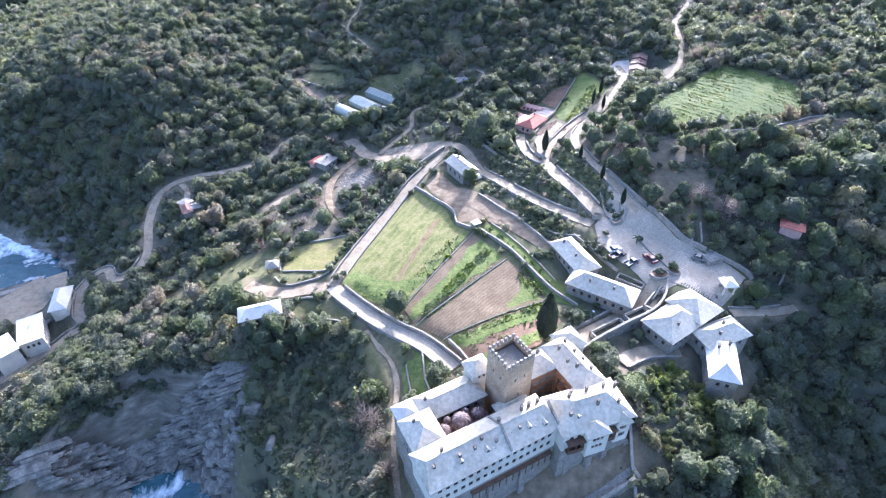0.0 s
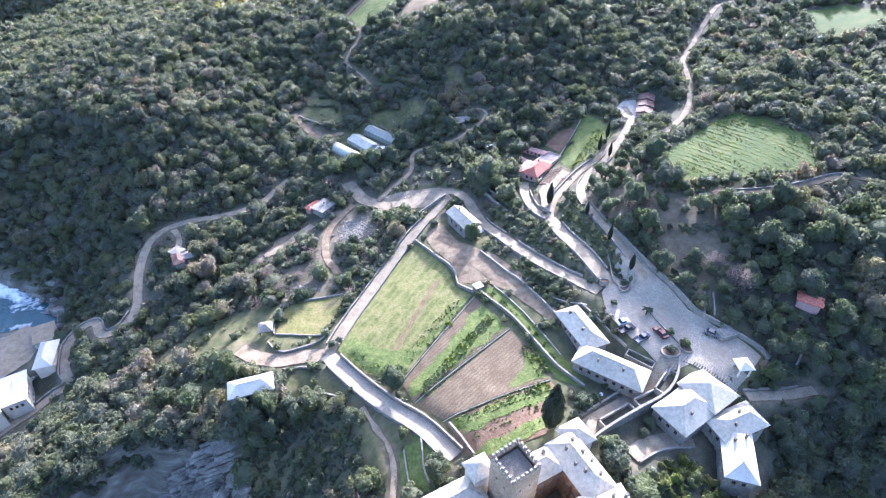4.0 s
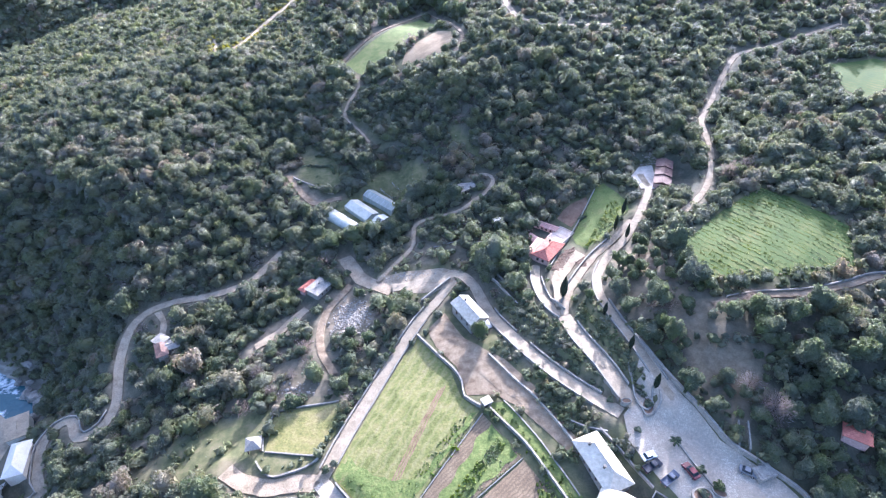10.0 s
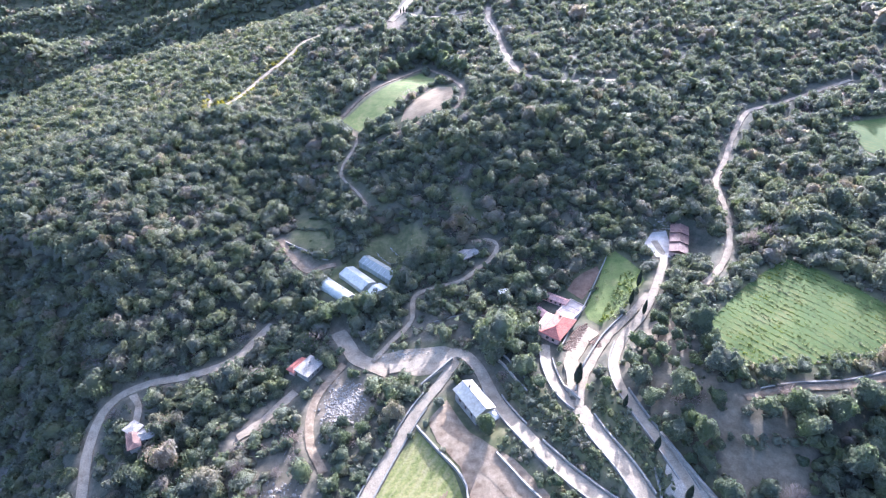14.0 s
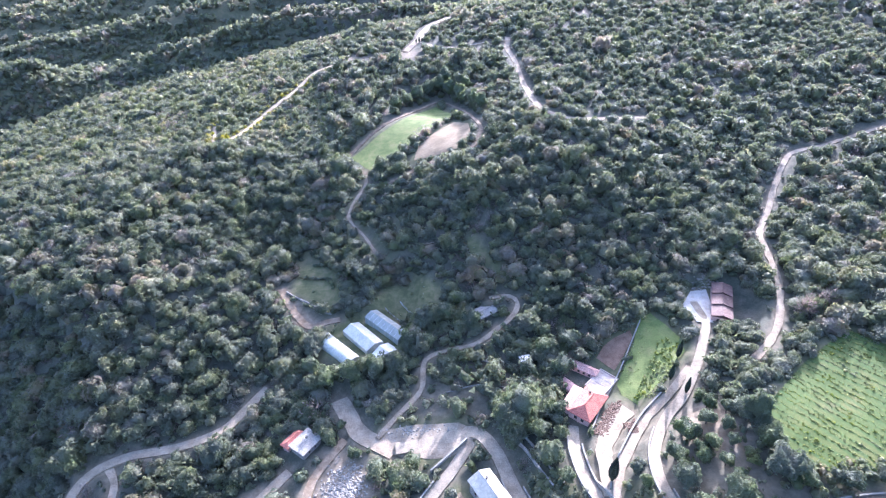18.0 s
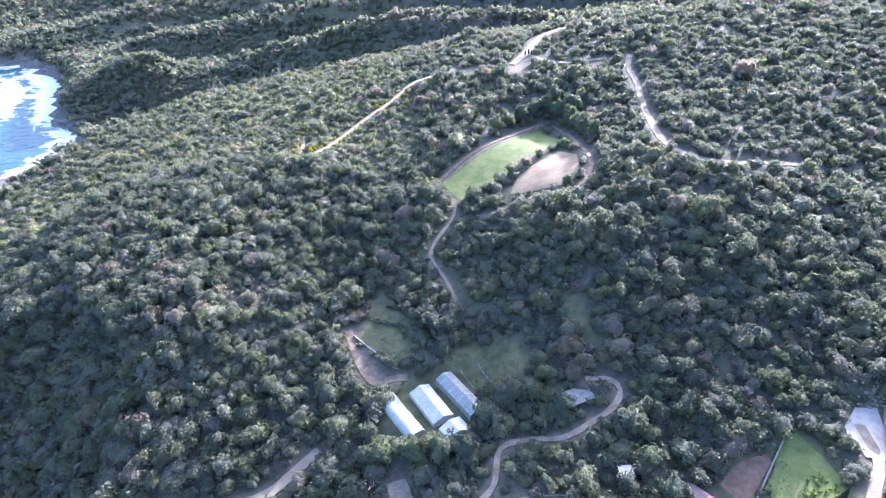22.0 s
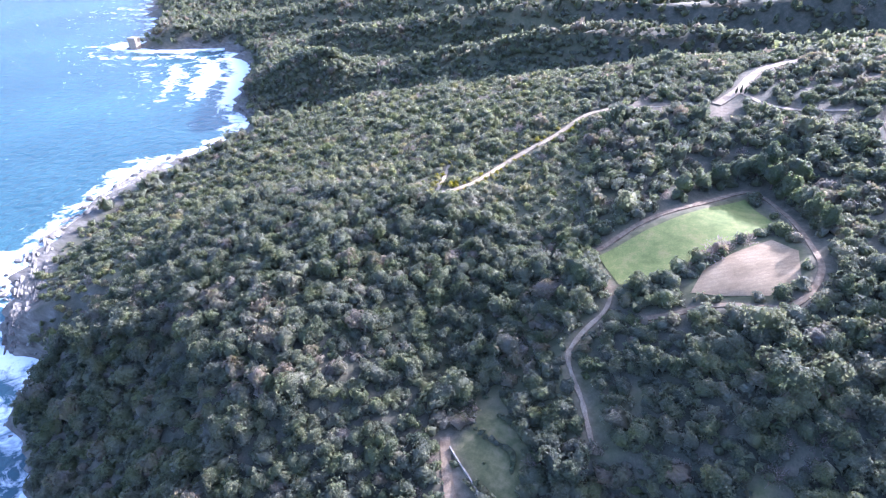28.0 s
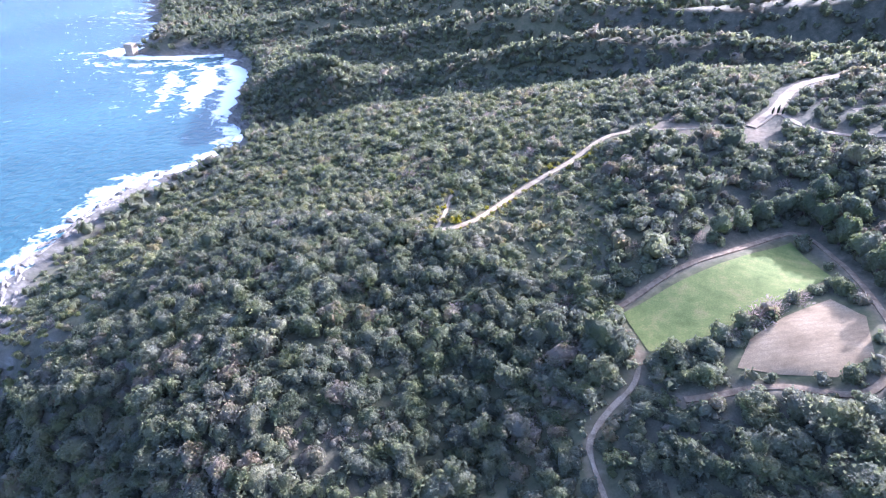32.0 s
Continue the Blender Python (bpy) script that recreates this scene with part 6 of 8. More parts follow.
def crown(lobes, level, cards, size, flat=0.85, spread=0.6):
    """A crown of unit radius: a lobed inner mass, roughened, under many leaf sprays that stand off it at all angles."""
    bv, bf = ball(level)
    dirs = rng.normal(size=(lobes, 3))
    dirs[:, 2] = np.abs(dirs[:, 2]) * 0.8 - 0.05
    dirs /= np.linalg.norm(dirs, axis=1)[:, None]
    cen = dirs * rng.uniform(0.40, 0.72, (lobes, 1))
    rad = rng.uniform(0.24, 0.46, lobes)
    cd = bv @ cen.T
    disc = rad ** 2 - (cen ** 2).sum(1) + cd ** 2
    reach = np.where(disc > 0, cd + np.sqrt(np.maximum(disc, 0)), 0.0).max(1)
    reach = np.maximum(reach, 0.45) * rng.uniform(0.9, 1.03, len(bv))
    b = rng.choice(lobes, cards, p=rad ** 2 / (rad ** 2).sum())
    d = rng.normal(size=(cards, 3)) + dirs[b] * 1.1
    d[:, 2] += 0.35
    d /= np.linalg.norm(d, axis=1)[:, None]
    c = cen[b] + d * (rad[b] * rng.uniform(0.9, 1.1, cards))[:, None]
    nrm = d + rng.normal(size=(cards, 3)) * spread
    nrm /= np.linalg.norm(nrm, axis=1)[:, None]
    t = np.cross(nrm, rng.normal(size=(cards, 3)))
    t /= np.linalg.norm(t, axis=1)[:, None]
    q = np.cross(nrm, t)
    w, h = size * rng.uniform(0.6, 1.25, (cards, 1)), size * rng.uniform(0.7, 1.5, (cards, 1))
    tri = np.stack([c - t * w - q * h * 0.5, c + t * w - q * h * 0.4, c + q * h + nrm * size * rng.uniform(-0.2, 0.4, (cards, 1))], 1).reshape(-1, 3)
    v = np.concatenate([bv * reach[:, None], tri])
    v[:, 2] *= flat
    v[:, 2] -= v[:, 2].min() * 0.8
    return v, np.concatenate([bf, np.arange(3 * cards).reshape(-1, 3) + len(bv)]), len(bf)


def twig_crown(n, size=0.02):
    """A bare crown: a cloud of short fine twigs over a few spreading limbs."""
    d = rng.normal(size=(n, 3))
    d[:, 2] = np.abs(d[:, 2]) * 0.9 + 0.05
    d /= np.linalg.norm(d, axis=1)[:, None]
    lump = 1 + 0.16 * np.sin(d @ np.array([5.0, 3.1, 2.2])) + 0.12 * np.sin(d @ np.array([-3.3, 6.1, 4.0]))
    a = d * (rng.uniform(0.35, 0.95, n) * lump)[:, None]
    e = a + d * rng.uniform(0.08, 0.2, (n, 1)) + rng.normal(size=(n, 3)) * 0.09
    q = np.cross(d, rng.normal(size=(n, 3)))
    q *= (size * rng.uniform(0.6, 1.6, n) / np.linalg.norm(q, axis=1))[:, None]
    v = np.stack([a - q, a + q, e], 1)
    limbs = []
    for i in range(0, n, 12):
        limbs.append([d[i] * 0.05 - q[i] * 0.8, d[i] * 0.05 + q[i] * 0.8, a[i] * 0.9])
    v = np.concatenate([v, np.array(limbs)]).reshape(-1, 3)
    return v, np.arange(len(v)).reshape(-1, 3), 0


def scatter(spacing, x0, x1, y0, y1):
    gx, gy = np.meshgrid(np.arange(x0, x1, spacing), np.arange(y0, y1, spacing * 0.87))
    gx = gx + (np.arange(gx.shape[0]) % 2)[:, None] * spacing / 2
    x, y = gx.ravel(), gy.ravel()
    return x + rng.uniform(-0.6, 0.6, x.shape) * spacing, y + rng.uniform(-0.6, 0.6, x.shape) * spacing


BUILT = [(37, 104, 12), (38.5, 121, 5), (56, 91, 11), (63, 82, 10), (70, 99, 4), (-131, 134, 9), (-134, 116, 12), (-48.6, 101.8, 4.2), (6, 163, 9), (-46, 183, 6), (-92, 164, 4.5), (80, 222, 11), (33, 189, 9), (38, 197, 6), (33, 201, 5),
         (-36, 218, 11.5), (-43, 213, 6), (7, 225, 3.2), (91.5, 115.5, 2.6), (70, 109.6, 3.5), (-52, 125.4, 4), (17.6, 204.5, 3.0), (-27, 216, 6), (-150, 140, 16), (-138, 147, 6), (40, 89, 6.5), (31, 84, 5), (-418, 478, 20)]


GROVE = [(42.5, 66), (40.5, 71), (44, 78), (52, 80.5), (57, 74), (60, 68), (54, 58), (44, 58)]


CLIFF = [(-110, 58), (-104, 66), (-97, 78), (-82, 90), (-66, 92), (-50, 92.5), (-48, 88), (-58, 86), (-53, 80), (-46, 72), (-48, 62), (-80, 70), (-92, 60)]


SLOPE = [(-49, 86), (-58, 84), (-52, 76), (-44, 68), (-34, 52), (-18, 46), (-15, 60), (-15, 72), (-18, 84), (-24, 95), (-34, 100), (-44, 95)]


def open_ground(x, y, margin=1.5, road_margin=2.2):
    """Where trees may stand."""
    sd = shore_distance(x, y)
    ok = sd > np.where((x < -255) & (y < 445), 20 + 5 * ripple(x * 2, y * 2), 6)
    for poly in FIELD_POLYS.values():
        d, _ = line_distance(poly, x, y, True)
        ok &= ~(inside(poly, x, y) | (d < margin))
    for poly in CLEARINGS:
        ok &= ~inside(poly, x, y)
    for poly, _ in BARE:
        ok &= ~inside(poly, x, y)
    for poly, share in SPARSE:
        ok &= ~inside(poly, x, y) | (rng.uniform(0, 1, x.shape) < share)
    for bx, by, r in BUILT:
        ok &= np.hypot(x - bx, y - by) > r
    ok &= ~inside(GROVE, x, y) & ~inside(CLIFF, x, y) & ~(inside(SLOPE, x, y) & (rng.uniform(0, 1, x.shape) < 0.9))
    c, sn = math.cos(radians(28)), math.sin(radians(28))
    u, v = (x + 3.5) * c + (y - 45.5) * sn, (y - 45.5) * c - (x + 3.5) * sn
    ok &= ~((u > -2) & (u < 45.5) & (v > -7.5) & (v < 23))
    d, _ = near_roads(x, y)
    return ok & (d > road_margin)


def forest(name, label, x, y, protos, rmin, rmax, mat, sink=0.25, tones=(0.0, 0.75), power=1.6):
    """One object of many crowns set on the land."""
    z = surface(x, y)
    n = len(x)
    r = rmin + (rmax - rmin) * rng.uniform(0, 1, n) ** power
    r *= 1 + 0.24 * ripple(x * 0.4, y * 0.4) + 0.14 * ripple(x * 1.3 + 5, y * 1.2)
    old = np.random.default_rng(n).uniform(0, 1, n)
    r *= np.where(old < 0.09, 1.4, np.where(old > 0.85, 0.8, 1.0))
    off, _ = near_roads(x, y)
    r = np.minimum(r, 0.6 + 0.85 * np.maximum(off, 0))
    tone = rng.uniform(*tones, n) * 0.6 + 0.4 * np.clip(0.35 + 0.3 * ripple(x * 0.25 + 9, y * 0.25) + rng.normal(0, 0.12, n), 0, 0.8)
    drier = (ripple(x * 0.9 + 3, y * 0.8) + 0.8 * ripple(x * 0.33, y * 0.3 + 8) > 0.55) & (rng.uniform(0, 1, n) < 0.55)
    tone = np.where(drier | (rng.uniform(0, 1, n) < 0.04), rng.uniform(0.7, 1.0, n), tone)
    sx, sy = rng.uniform(0.8, 1.2, (2, n))
    kind, ang = rng.integers(len(protos), size=n), rng.uniform(0, 2 * np.pi, n)
    tall = rng.uniform(0.72, 1.2, n)
    V, F, T, S, k = [], [], [], [], 0
    for p, (pv, pf, nc) in enumerate(protos):
        s = np.where(kind == p)[0]
        if not len(s):
            continue
        c, sn = np.cos(ang[s])[:, None], np.sin(ang[s])[:, None]
        rr = r[s][:, None]
        px, py = pv[:, 0] * sx[s][:, None], pv[:, 1] * sy[s][:, None]
        vx, vy = (px * c - py * sn) * rr + x[s][:, None], (px * sn + py * c) * rr + y[s][:, None]
        vz = pv[:, 2] * rr * tall[s][:, None] * 1.25 + (z[s] - sink)[:, None]
        V.append(np.stack([vx, vy, vz], -1).reshape(-1, 3))
        F.append((pf[None] + (np.arange(len(s)) * len(pv))[:, None, None]).reshape(-1, 3) + k)
        T.append(np.repeat(tone[s], len(pv)))
        S.append(np.tile(np.arange(len(pf)) < nc, len(s)))
        k += len(s) * len(pv)
    me = mesh_from(name, np.concatenate(V), np.concatenate(F), mat, np.concatenate(S), {"tone": np.concatenate(T)})
    return tagged(new(name, me), label, "trees", kind="stuff")


NEAR = [crown(int(k), 0, 290, 0.095, f) for k, f in zip((9, 12, 14, 11, 13, 16, 8, 12, 15, 10), (0.8, 0.95, 0.75, 1.05, 0.85, 0.8, 1.1, 0.7, 0.9, 1.0))]

GROVE_CROWNS = [crown(7, 1, 150, 0.13) for _ in range(5)]
BUSH = [crown(5, 0, 16, 0.26) for _ in range(5)]
MID = [crown(10, 0, 72, 0.165) for _ in range(6)]
FAR = [crown(7, 0, 20, 0.36) for _ in range(6)]
TWIGS = [twig_crown(190, 0.037) for _ in range(4)]


def zone_split(x, y):
    """0 close to the flight, 1 farther, 2 far."""
    near = (y < 325) & (x > -220) & (x < 150) & ~((x > 60) & (y > 290))
    mid = (y < 520) & (x > -340) & (x < 230)
    return np.where(near, 0, np.where(mid, 1, 2))


def bare_share(x, y, share):
    return (rng.uniform(0, 1, x.shape) < share) | ((ripple(x * 0.55 + 40, y * 0.5) > 0.72) & (rng.uniform(0, 1, x.shape) < 0.4))


x, y = scatter(4.0, -400, 240, 10, 530)
keep = (zone_split(x, y) == 0)
x, y = x[keep], y[keep]
keep = open_ground(x, y, 1.2, 1.9)
x, y = x[keep], y[keep]
settled = (np.hypot((x - 20) / 1.6, y - 130) < 62) & (y > 66)
bare = bare_share(x, y, 0.03)
forest("woodland", "dense evergreen woodland of rounded grey-green oaks", x[~settled & ~bare], y[~settled & ~bare], NEAR, 2.5, 4.0, M_LEAF)
forest("bare_trees", "leafless greyish-pink trees among the evergreens", x[bare], y[bare], TWIGS, 1.9, 3.2, M_BARE)
garden = settled & ~bare & (rng.uniform(0, 1, x.shape) < 0.86)
tree_x, tree_y = x[garden], y[garden]
near_yard = np.argsort(np.hypot(tree_x - 40, tree_y - 120))
single = np.zeros(len(tree_x), bool)
single[near_yard[:150]] = True
forest("garden_woods", "mixed olive-green trees round the monastery", tree_x[~single], tree_y[~single], NEAR, 1.5, 4.4, M_LEAF_NEAR, power=1.2)
x, y = scatter(4.15, -400, 260, 30, 530)
keep = (zone_split(x, y) == 1)
x, y = x[keep], y[keep]
keep = open_ground(x, y, 1.2, 2.4)
x, y = x[keep], y[keep]
scrub = (x + 0.35 * (y - 330) < -62) & (rng.uniform(0, 1, x.shape) < 0.85)
bare = bare_share(x, y, 0.03)
# tones narrowed for the farther woods, softening their contrast as haze would
forest("woodland_farther", "evergreen oak wood on the farther slopes", x[~scrub & ~bare], y[~scrub & ~bare], MID, 2.0, 3.7, M_LEAF, tones=(0.12, 0.68))
forest("bare_trees_farther", "leafless greyish trees on the farther slopes", x[bare], y[bare], TWIGS, 1.6, 2.8, M_BARE)
forest("hill_scrub", "low green maquis scrub on the ridge", x[scrub & ~bare], y[scrub & ~bare], MID, 1.3, 3.0, M_SCRUB, 0.5)
x, y = scatter(5.2, -640, 330, 505, 690)
keep = (zone_split(x, y) == 2) & (x < 0.55 * y)
x, y = x[keep], y[keep]
keep = open_ground(x, y)
# narrower still: haze imitated in the tones of the ridge and far woods
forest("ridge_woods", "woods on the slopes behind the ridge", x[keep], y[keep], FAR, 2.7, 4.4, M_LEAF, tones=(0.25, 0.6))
x, y = scatter(3.6, -450, -300, 470, 590)
keep = (np.hypot((x + 375) / 1.2, y - 528) < 52) & (shore_distance(x, y) > 7) & (x > -1.1 * y + 90)
forest("headland_scrub", "dense dark maquis over the rounded headland", x[keep], y[keep], MID, 1.6, 2.8, M_LEAF, 0.4)
x, y = scatter(9.2, -1150, 420, 60, 1150)
keep = (zone_split(x, y) == 2) & (y < 880) & ((y > 690) | (y < 505) | (x < -640) | (x > 330)) & (x > -1.15 * y + -60) & (x < 0.9 * y + 40)
x, y = x[keep], y[keep]
keep = open_ground(x, y)
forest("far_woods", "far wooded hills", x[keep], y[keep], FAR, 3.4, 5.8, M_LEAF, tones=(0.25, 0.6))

x, y = scatter(14.5, -1150, 420, 880, 1150)
keep = (x > -1.15 * y - 60) & (shore_distance(x, y) > 12)
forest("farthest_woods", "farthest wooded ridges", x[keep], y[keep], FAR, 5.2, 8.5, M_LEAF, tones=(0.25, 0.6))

# undergrowth between the trees, and shrubs dotted over the clearings
x, y = scatter(3.5, -230, 150, 20, 335)
keep = (zone_split(x, y) == 0)
x, y = x[keep], y[keep]
wood = open_ground(x, y, 0.5, 0.9)
forest("undergrowth", "low dark bushes filling the woodland floor", x[wood], y[wood], BUSH, 1.4, 2.6, M_LEAF, 0.2)
lawn = np.zeros(x.shape, bool)
for poly in CLEARINGS:
    lawn |= inside(poly, x, y)
for poly, _ in BARE:
    lawn &= ~inside(poly, x, y)
for poly in FIELD_POLYS.values():
    lawn &= ~inside(poly, x, y)
for bx, by, r in BUILT:
    lawn &= np.hypot(x - bx, y - by) > r * 0.8
d, _ = near_roads(x, y)
lawn &= (d > 0.8) & (ripple(x * 0.7 + 5, y * 0.7) + rng.normal(0, 0.45, x.shape) > np.where((x > 10) & (y > 112) & (y < 180), -0.6, 0.05))
forest("clearing_shrubs", "scattered shrubs and weeds on the grassy clearings", x[lawn], y[lawn], BUSH, 0.4, 1.5, M_SCRUB, 0.15, power=2.2)

# shrubs crowding the banks between the yard roads, and the olive bushes under the monastery
x, y = scatter(1.4, 12, 60, 112, 182)
d, _ = near_roads(x, y)
bank = (d > 0.7) & (ripple(x * 1.3 + 2, y * 1.3) + rng.normal(0, 0.5, x.shape) > -0.35)
inn = np.zeros(x.shape, bool)
for poly in CLEARINGS:
    inn |= inside(poly, x, y)
for poly in FIELD_POLYS.values():
    inn &= ~inside(poly, x, y)
for bx, by, r in BUILT:
    inn &= np.hypot(x - bx, y - by) > r * 0.8
forest("bank_shrubs", "dense dark green shrubs on the banks between the roads", x[bank & inn], y[bank & inn], BUSH, 0.7, 1.7, M_LEAF_NEAR, 0.15, power=1.4)
ISLANDS = [[(41.4, 152.7), (45.1, 145.7), (50.2, 131.2), (49.6, 126.8), (47.3, 125.4), (46.8, 128.2), (46.4, 134), (45.7, 138.1), (42.4, 146.5)], [(27.3, 155.5), (34, 144), (39.6, 134.4), (38.2, 134), (31, 139.6), (24.6, 146), (18.6, 155.5)], [(21, 135.6), (25.5, 133), (29.2, 130.4), (30.9, 126), (28.6, 123), (25.6, 126.6)]]
x, y = scatter(1.15, 16, 54, 120, 156)
d, _ = near_roads(x, y)
hedge = (inside(ISLANDS[0], x, y) & (d > 0.5)) | (inside(ISLANDS[1], x, y) & (d > 0.9) & (rng.uniform(0, 1, x.shape) < 0.4)) | (inside(ISLANDS[2], x, y) & (d > 0.5))
forest("island_hedge", "dense green shrubs on the walled islands between the roads", x[hedge], y[hedge], BUSH, 0.6, 1.3, M_LEAF_NEAR, 0.12, tones=(0.1, 0.7))
x, y = scatter(1.8, 47, 68, 138, 178)
d, _ = near_roads(x, y)
under = inside(SPARSE[4][0], x, y) & (d > 0.6) & (ripple(x * 0.9, y * 0.9 + 3) + rng.normal(0, 0.4, x.shape) > 0.0)
forest("wood_undergrowth", "low dry grey-brown bushes under the open wood", x[under], y[under], BUSH, 0.5, 1.2, M_SCRUB, 0.1, tones=(0.5, 1.0))
x, y = scatter(1.9, 36, 66, 50, 86)
d, _ = near_roads(x, y)
grove = inside(GROVE, x, y) & (d > 0.6)
for bx, by, r in BUILT:
    grove &= np.hypot(x - bx, y - by) > r * 0.6
forest("olive_grove", "thick yellow-green olive bushes below the lower road", x[grove], y[grove], GROVE_CROWNS, 1.2, 2.1, M_OLIVE, 0.15, tones=(0.4, 0.9))

# grassy scrub on the shaded slope above the cove, and close woods in the ravine
x, y = scatter(1.45, -62, -10, 44, 104)
d, _ = near_roads(x, y)
bank = inside(SLOPE, x, y) & (d > 0.6) & (ripple(x * 1.1, y * 0.9) + rng.normal(0, 0.5, x.shape) > -0.9)
forest("slope_scrub", "low dark scrub and grass on the slope above the cove", x[bank], y[bank], BUSH, 0.5, 1.4, M_LEAF, 0.2, tones=(0.0, 0.45), power=1.8)
x, y = scatter(2.5, -112, -14, 66, 104)
d, _ = near_roads(x, y)
cove = inside([(-109, 75.5), (-97, 77.2), (-88, 84.8), (-82, 89.6), (-68, 92.4), (-53, 93.6), (-50, 100), (-70, 99), (-86, 95), (-98, 87)], x, y) | (inside(SLOPE, x, y) & (y > 72) & (x < -22) & (rng.uniform(0, 1, x.shape) < 0.6))
cove &= d > 1.6
for bx, by, r in BUILT:
    cove &= np.hypot(x - bx, y - by) > r * 0.9
# tones kept low, so the leaf colour carries the forest shadow
forest("cove_woods", "low evergreen trees at the head of the cove, toned dark for forest shadow", x[cove], y[cove], MID, 1.1, 2.3, M_LEAF, 0.3, tones=(0.0, 0.4))
x, y = scatter(1.5, -4, 39, 40, 66)
weedy = inside(BARE[0][0], x, y) & (ripple(x * 0.8, y * 0.8) + rng.normal(0, 0.4, x.shape) > 0.1)
c, sn = math.cos(radians(28)), math.sin(radians(28))
weedy &= (y - 45.5) * c - (x + 3.5) * sn < -7.5
forest("terrace_weeds", "dark grass and weeds on the old terraces", x[weedy], y[weedy], BUSH, 0.3, 0.9, M_LEAF_NEAR, 0.1, tones=(0.0, 0.5))
x, y = scatter(4.2, 60, 135, 20, 104)
d, _ = near_roads(x, y)
deep = inside([(57, 58), (64, 74), (72, 80), (80, 90), (90, 94), (106, 104), (135, 104), (135, 30), (60, 20)], x, y) & (d > 2.5)
for bx, by, r in BUILT:
    deep &= np.hypot(x - bx, y - by) > r
# low tones put the ravine's shade into the leaf colour
forest("ravine_woods", "tall close evergreen trees in the ravine, toned dark as in shade", x[deep], y[deep], NEAR, 2.6, 4.2, M_LEAF, 0.1, tones=(0.0, 0.4), power=1.0)

# low maquis closing the gaps between the ridge bushes
x, y = scatter(2.7, -300, -20, 285, 440)
d, _ = near_roads(x, y)
low = (x + 0.35 * (y - 330) < -58) & (shore_distance(x, y) > 16) & (d > 1.0) & (x > -1.1 * y + 90)
forest("low_maquis", "low yellow-green maquis carpeting the ridge", x[low], y[low], BUSH, 0.8, 1.6, M_SCRUB, 0.3, tones=(0.2, 0.9))

# yellow broom on the ridge
x, y = scatter(1.7, -135, -85, 300, 400)
d, _ = near_roads(x, y)
broom = ((d > 0.3) & (d < 3.0) & (rng.uniform(0, 1, x.shape) < 0.6) & (ripple(x * 0.8, y * 0.8) > -0.35)) | ((np.hypot((x + 128) / 1.9, y - 298) < 6) & (rng.uniform(0, 1, x.shape) < 0.5))
forest("broom_bushes", "yellow flowering broom beside the ridge track", x[broom], y[broom], FAR, 0.7, 1.4, M_BROOM, 0.1)


# ---------------------------------------------------------------- single trees
def tree_proto(leaf, bare_tree=False):
    top = empty("tree", Matrix(), "leafless greyish-pink tree on the slope" if bare_tree else "rounded olive-green tree beside the monastery grounds", "tree", "trees round the monastery")
    v, f, nc = twig_crown(900, 0.018) if bare_tree else crown(11, 1, 420, 0.095)
    v = v + [0, 0, 0.35]
    cr = new("crown", mesh_from("crown", v, f, leaf, np.arange(len(f)) < nc, {"tone": rng.uniform(0.05, 0.45, len(v)) * 0 + rng.uniform(0.1, 0.4)}))
    cr.parent = top
    bm = bmesh.new()
    rings = [(0, 0.10, -0.2), (0.02, 0.08, 0.25), (0.05, 0.06, 0.55), (0.03, 0.03, 1.0)]
    loops = [[bm.verts.new((ox + r * math.cos(a), r * math.sin(a), z)) for a in [k * math.pi / 3 for k in range(6)]] for ox, r, z in rings]
    for la, lb in zip(loops, loops[1:]):
        for k in range(6):
            bm.faces.new((la[k], la[(k + 1) % 6], lb[(k + 1) % 6], lb[k]))
    for a in (0.4, 2.3, 4.4):
        e = Vector((0.5 * math.cos(a), 0.5 * math.sin(a), 0.95))
        s = Vector((0.03, 0, 0.5))
        side = Vector((-math.sin(a), math.cos(a), 0)) * 0.035
        up = Vector((0, 0, 0.05))
        q = [bm.verts.new(p) for p in (s - side, s + side, s + up, e - side * 0.4, e + side * 0.4, e + up * 0.4)]
        for i, j, k, l in ((0, 1, 4, 3), (1, 2, 5, 4), (2, 0, 3, 5)):
            bm.faces.new((q[i], q[j], q[k], q[l]))
    part("trunk", bm, M_BARK, top)
    return top


def plant(proto, x, y, r, tall=1.0, label=""):
    m = pose(x, y, ground_z(x, y) - 0.1, 0, 0, rng.uniform(0, 360)) @ Matrix.Diagonal((r, r, r * 1.25 * tall, 1))
    c = copy_thing(proto, m)
    if label:
        c["label"] = label
    return c


protos = [tree_proto(M_LEAF_NEAR) for _ in range(6)]
for i, (tx, ty) in enumerate(zip(tree_x[single], tree_y[single])):
    plant(protos[i % 6], tx, ty, 1.5 + 2.4 * rng.uniform() ** 1.3, rng.uniform(0.85, 1.25))
bare_proto = tree_proto(M_BARE, True)
for tx, ty, r in ((-17.5, 72, 4.2), (-15, 66, 3.2), (-19, 78, 3.0), (76, 122, 3.6), (72, 128, 3.0), (-58, 150, 2.6), (-52, 143, 2.2), (-47, 148, 2.0), (80, 150, 3.0), (-12, 60, 2.6), (62, 55, 3.0), (98, 211, 4.0), (104, 214, 3.6)):
    plant(bare_proto, tx, ty, r)
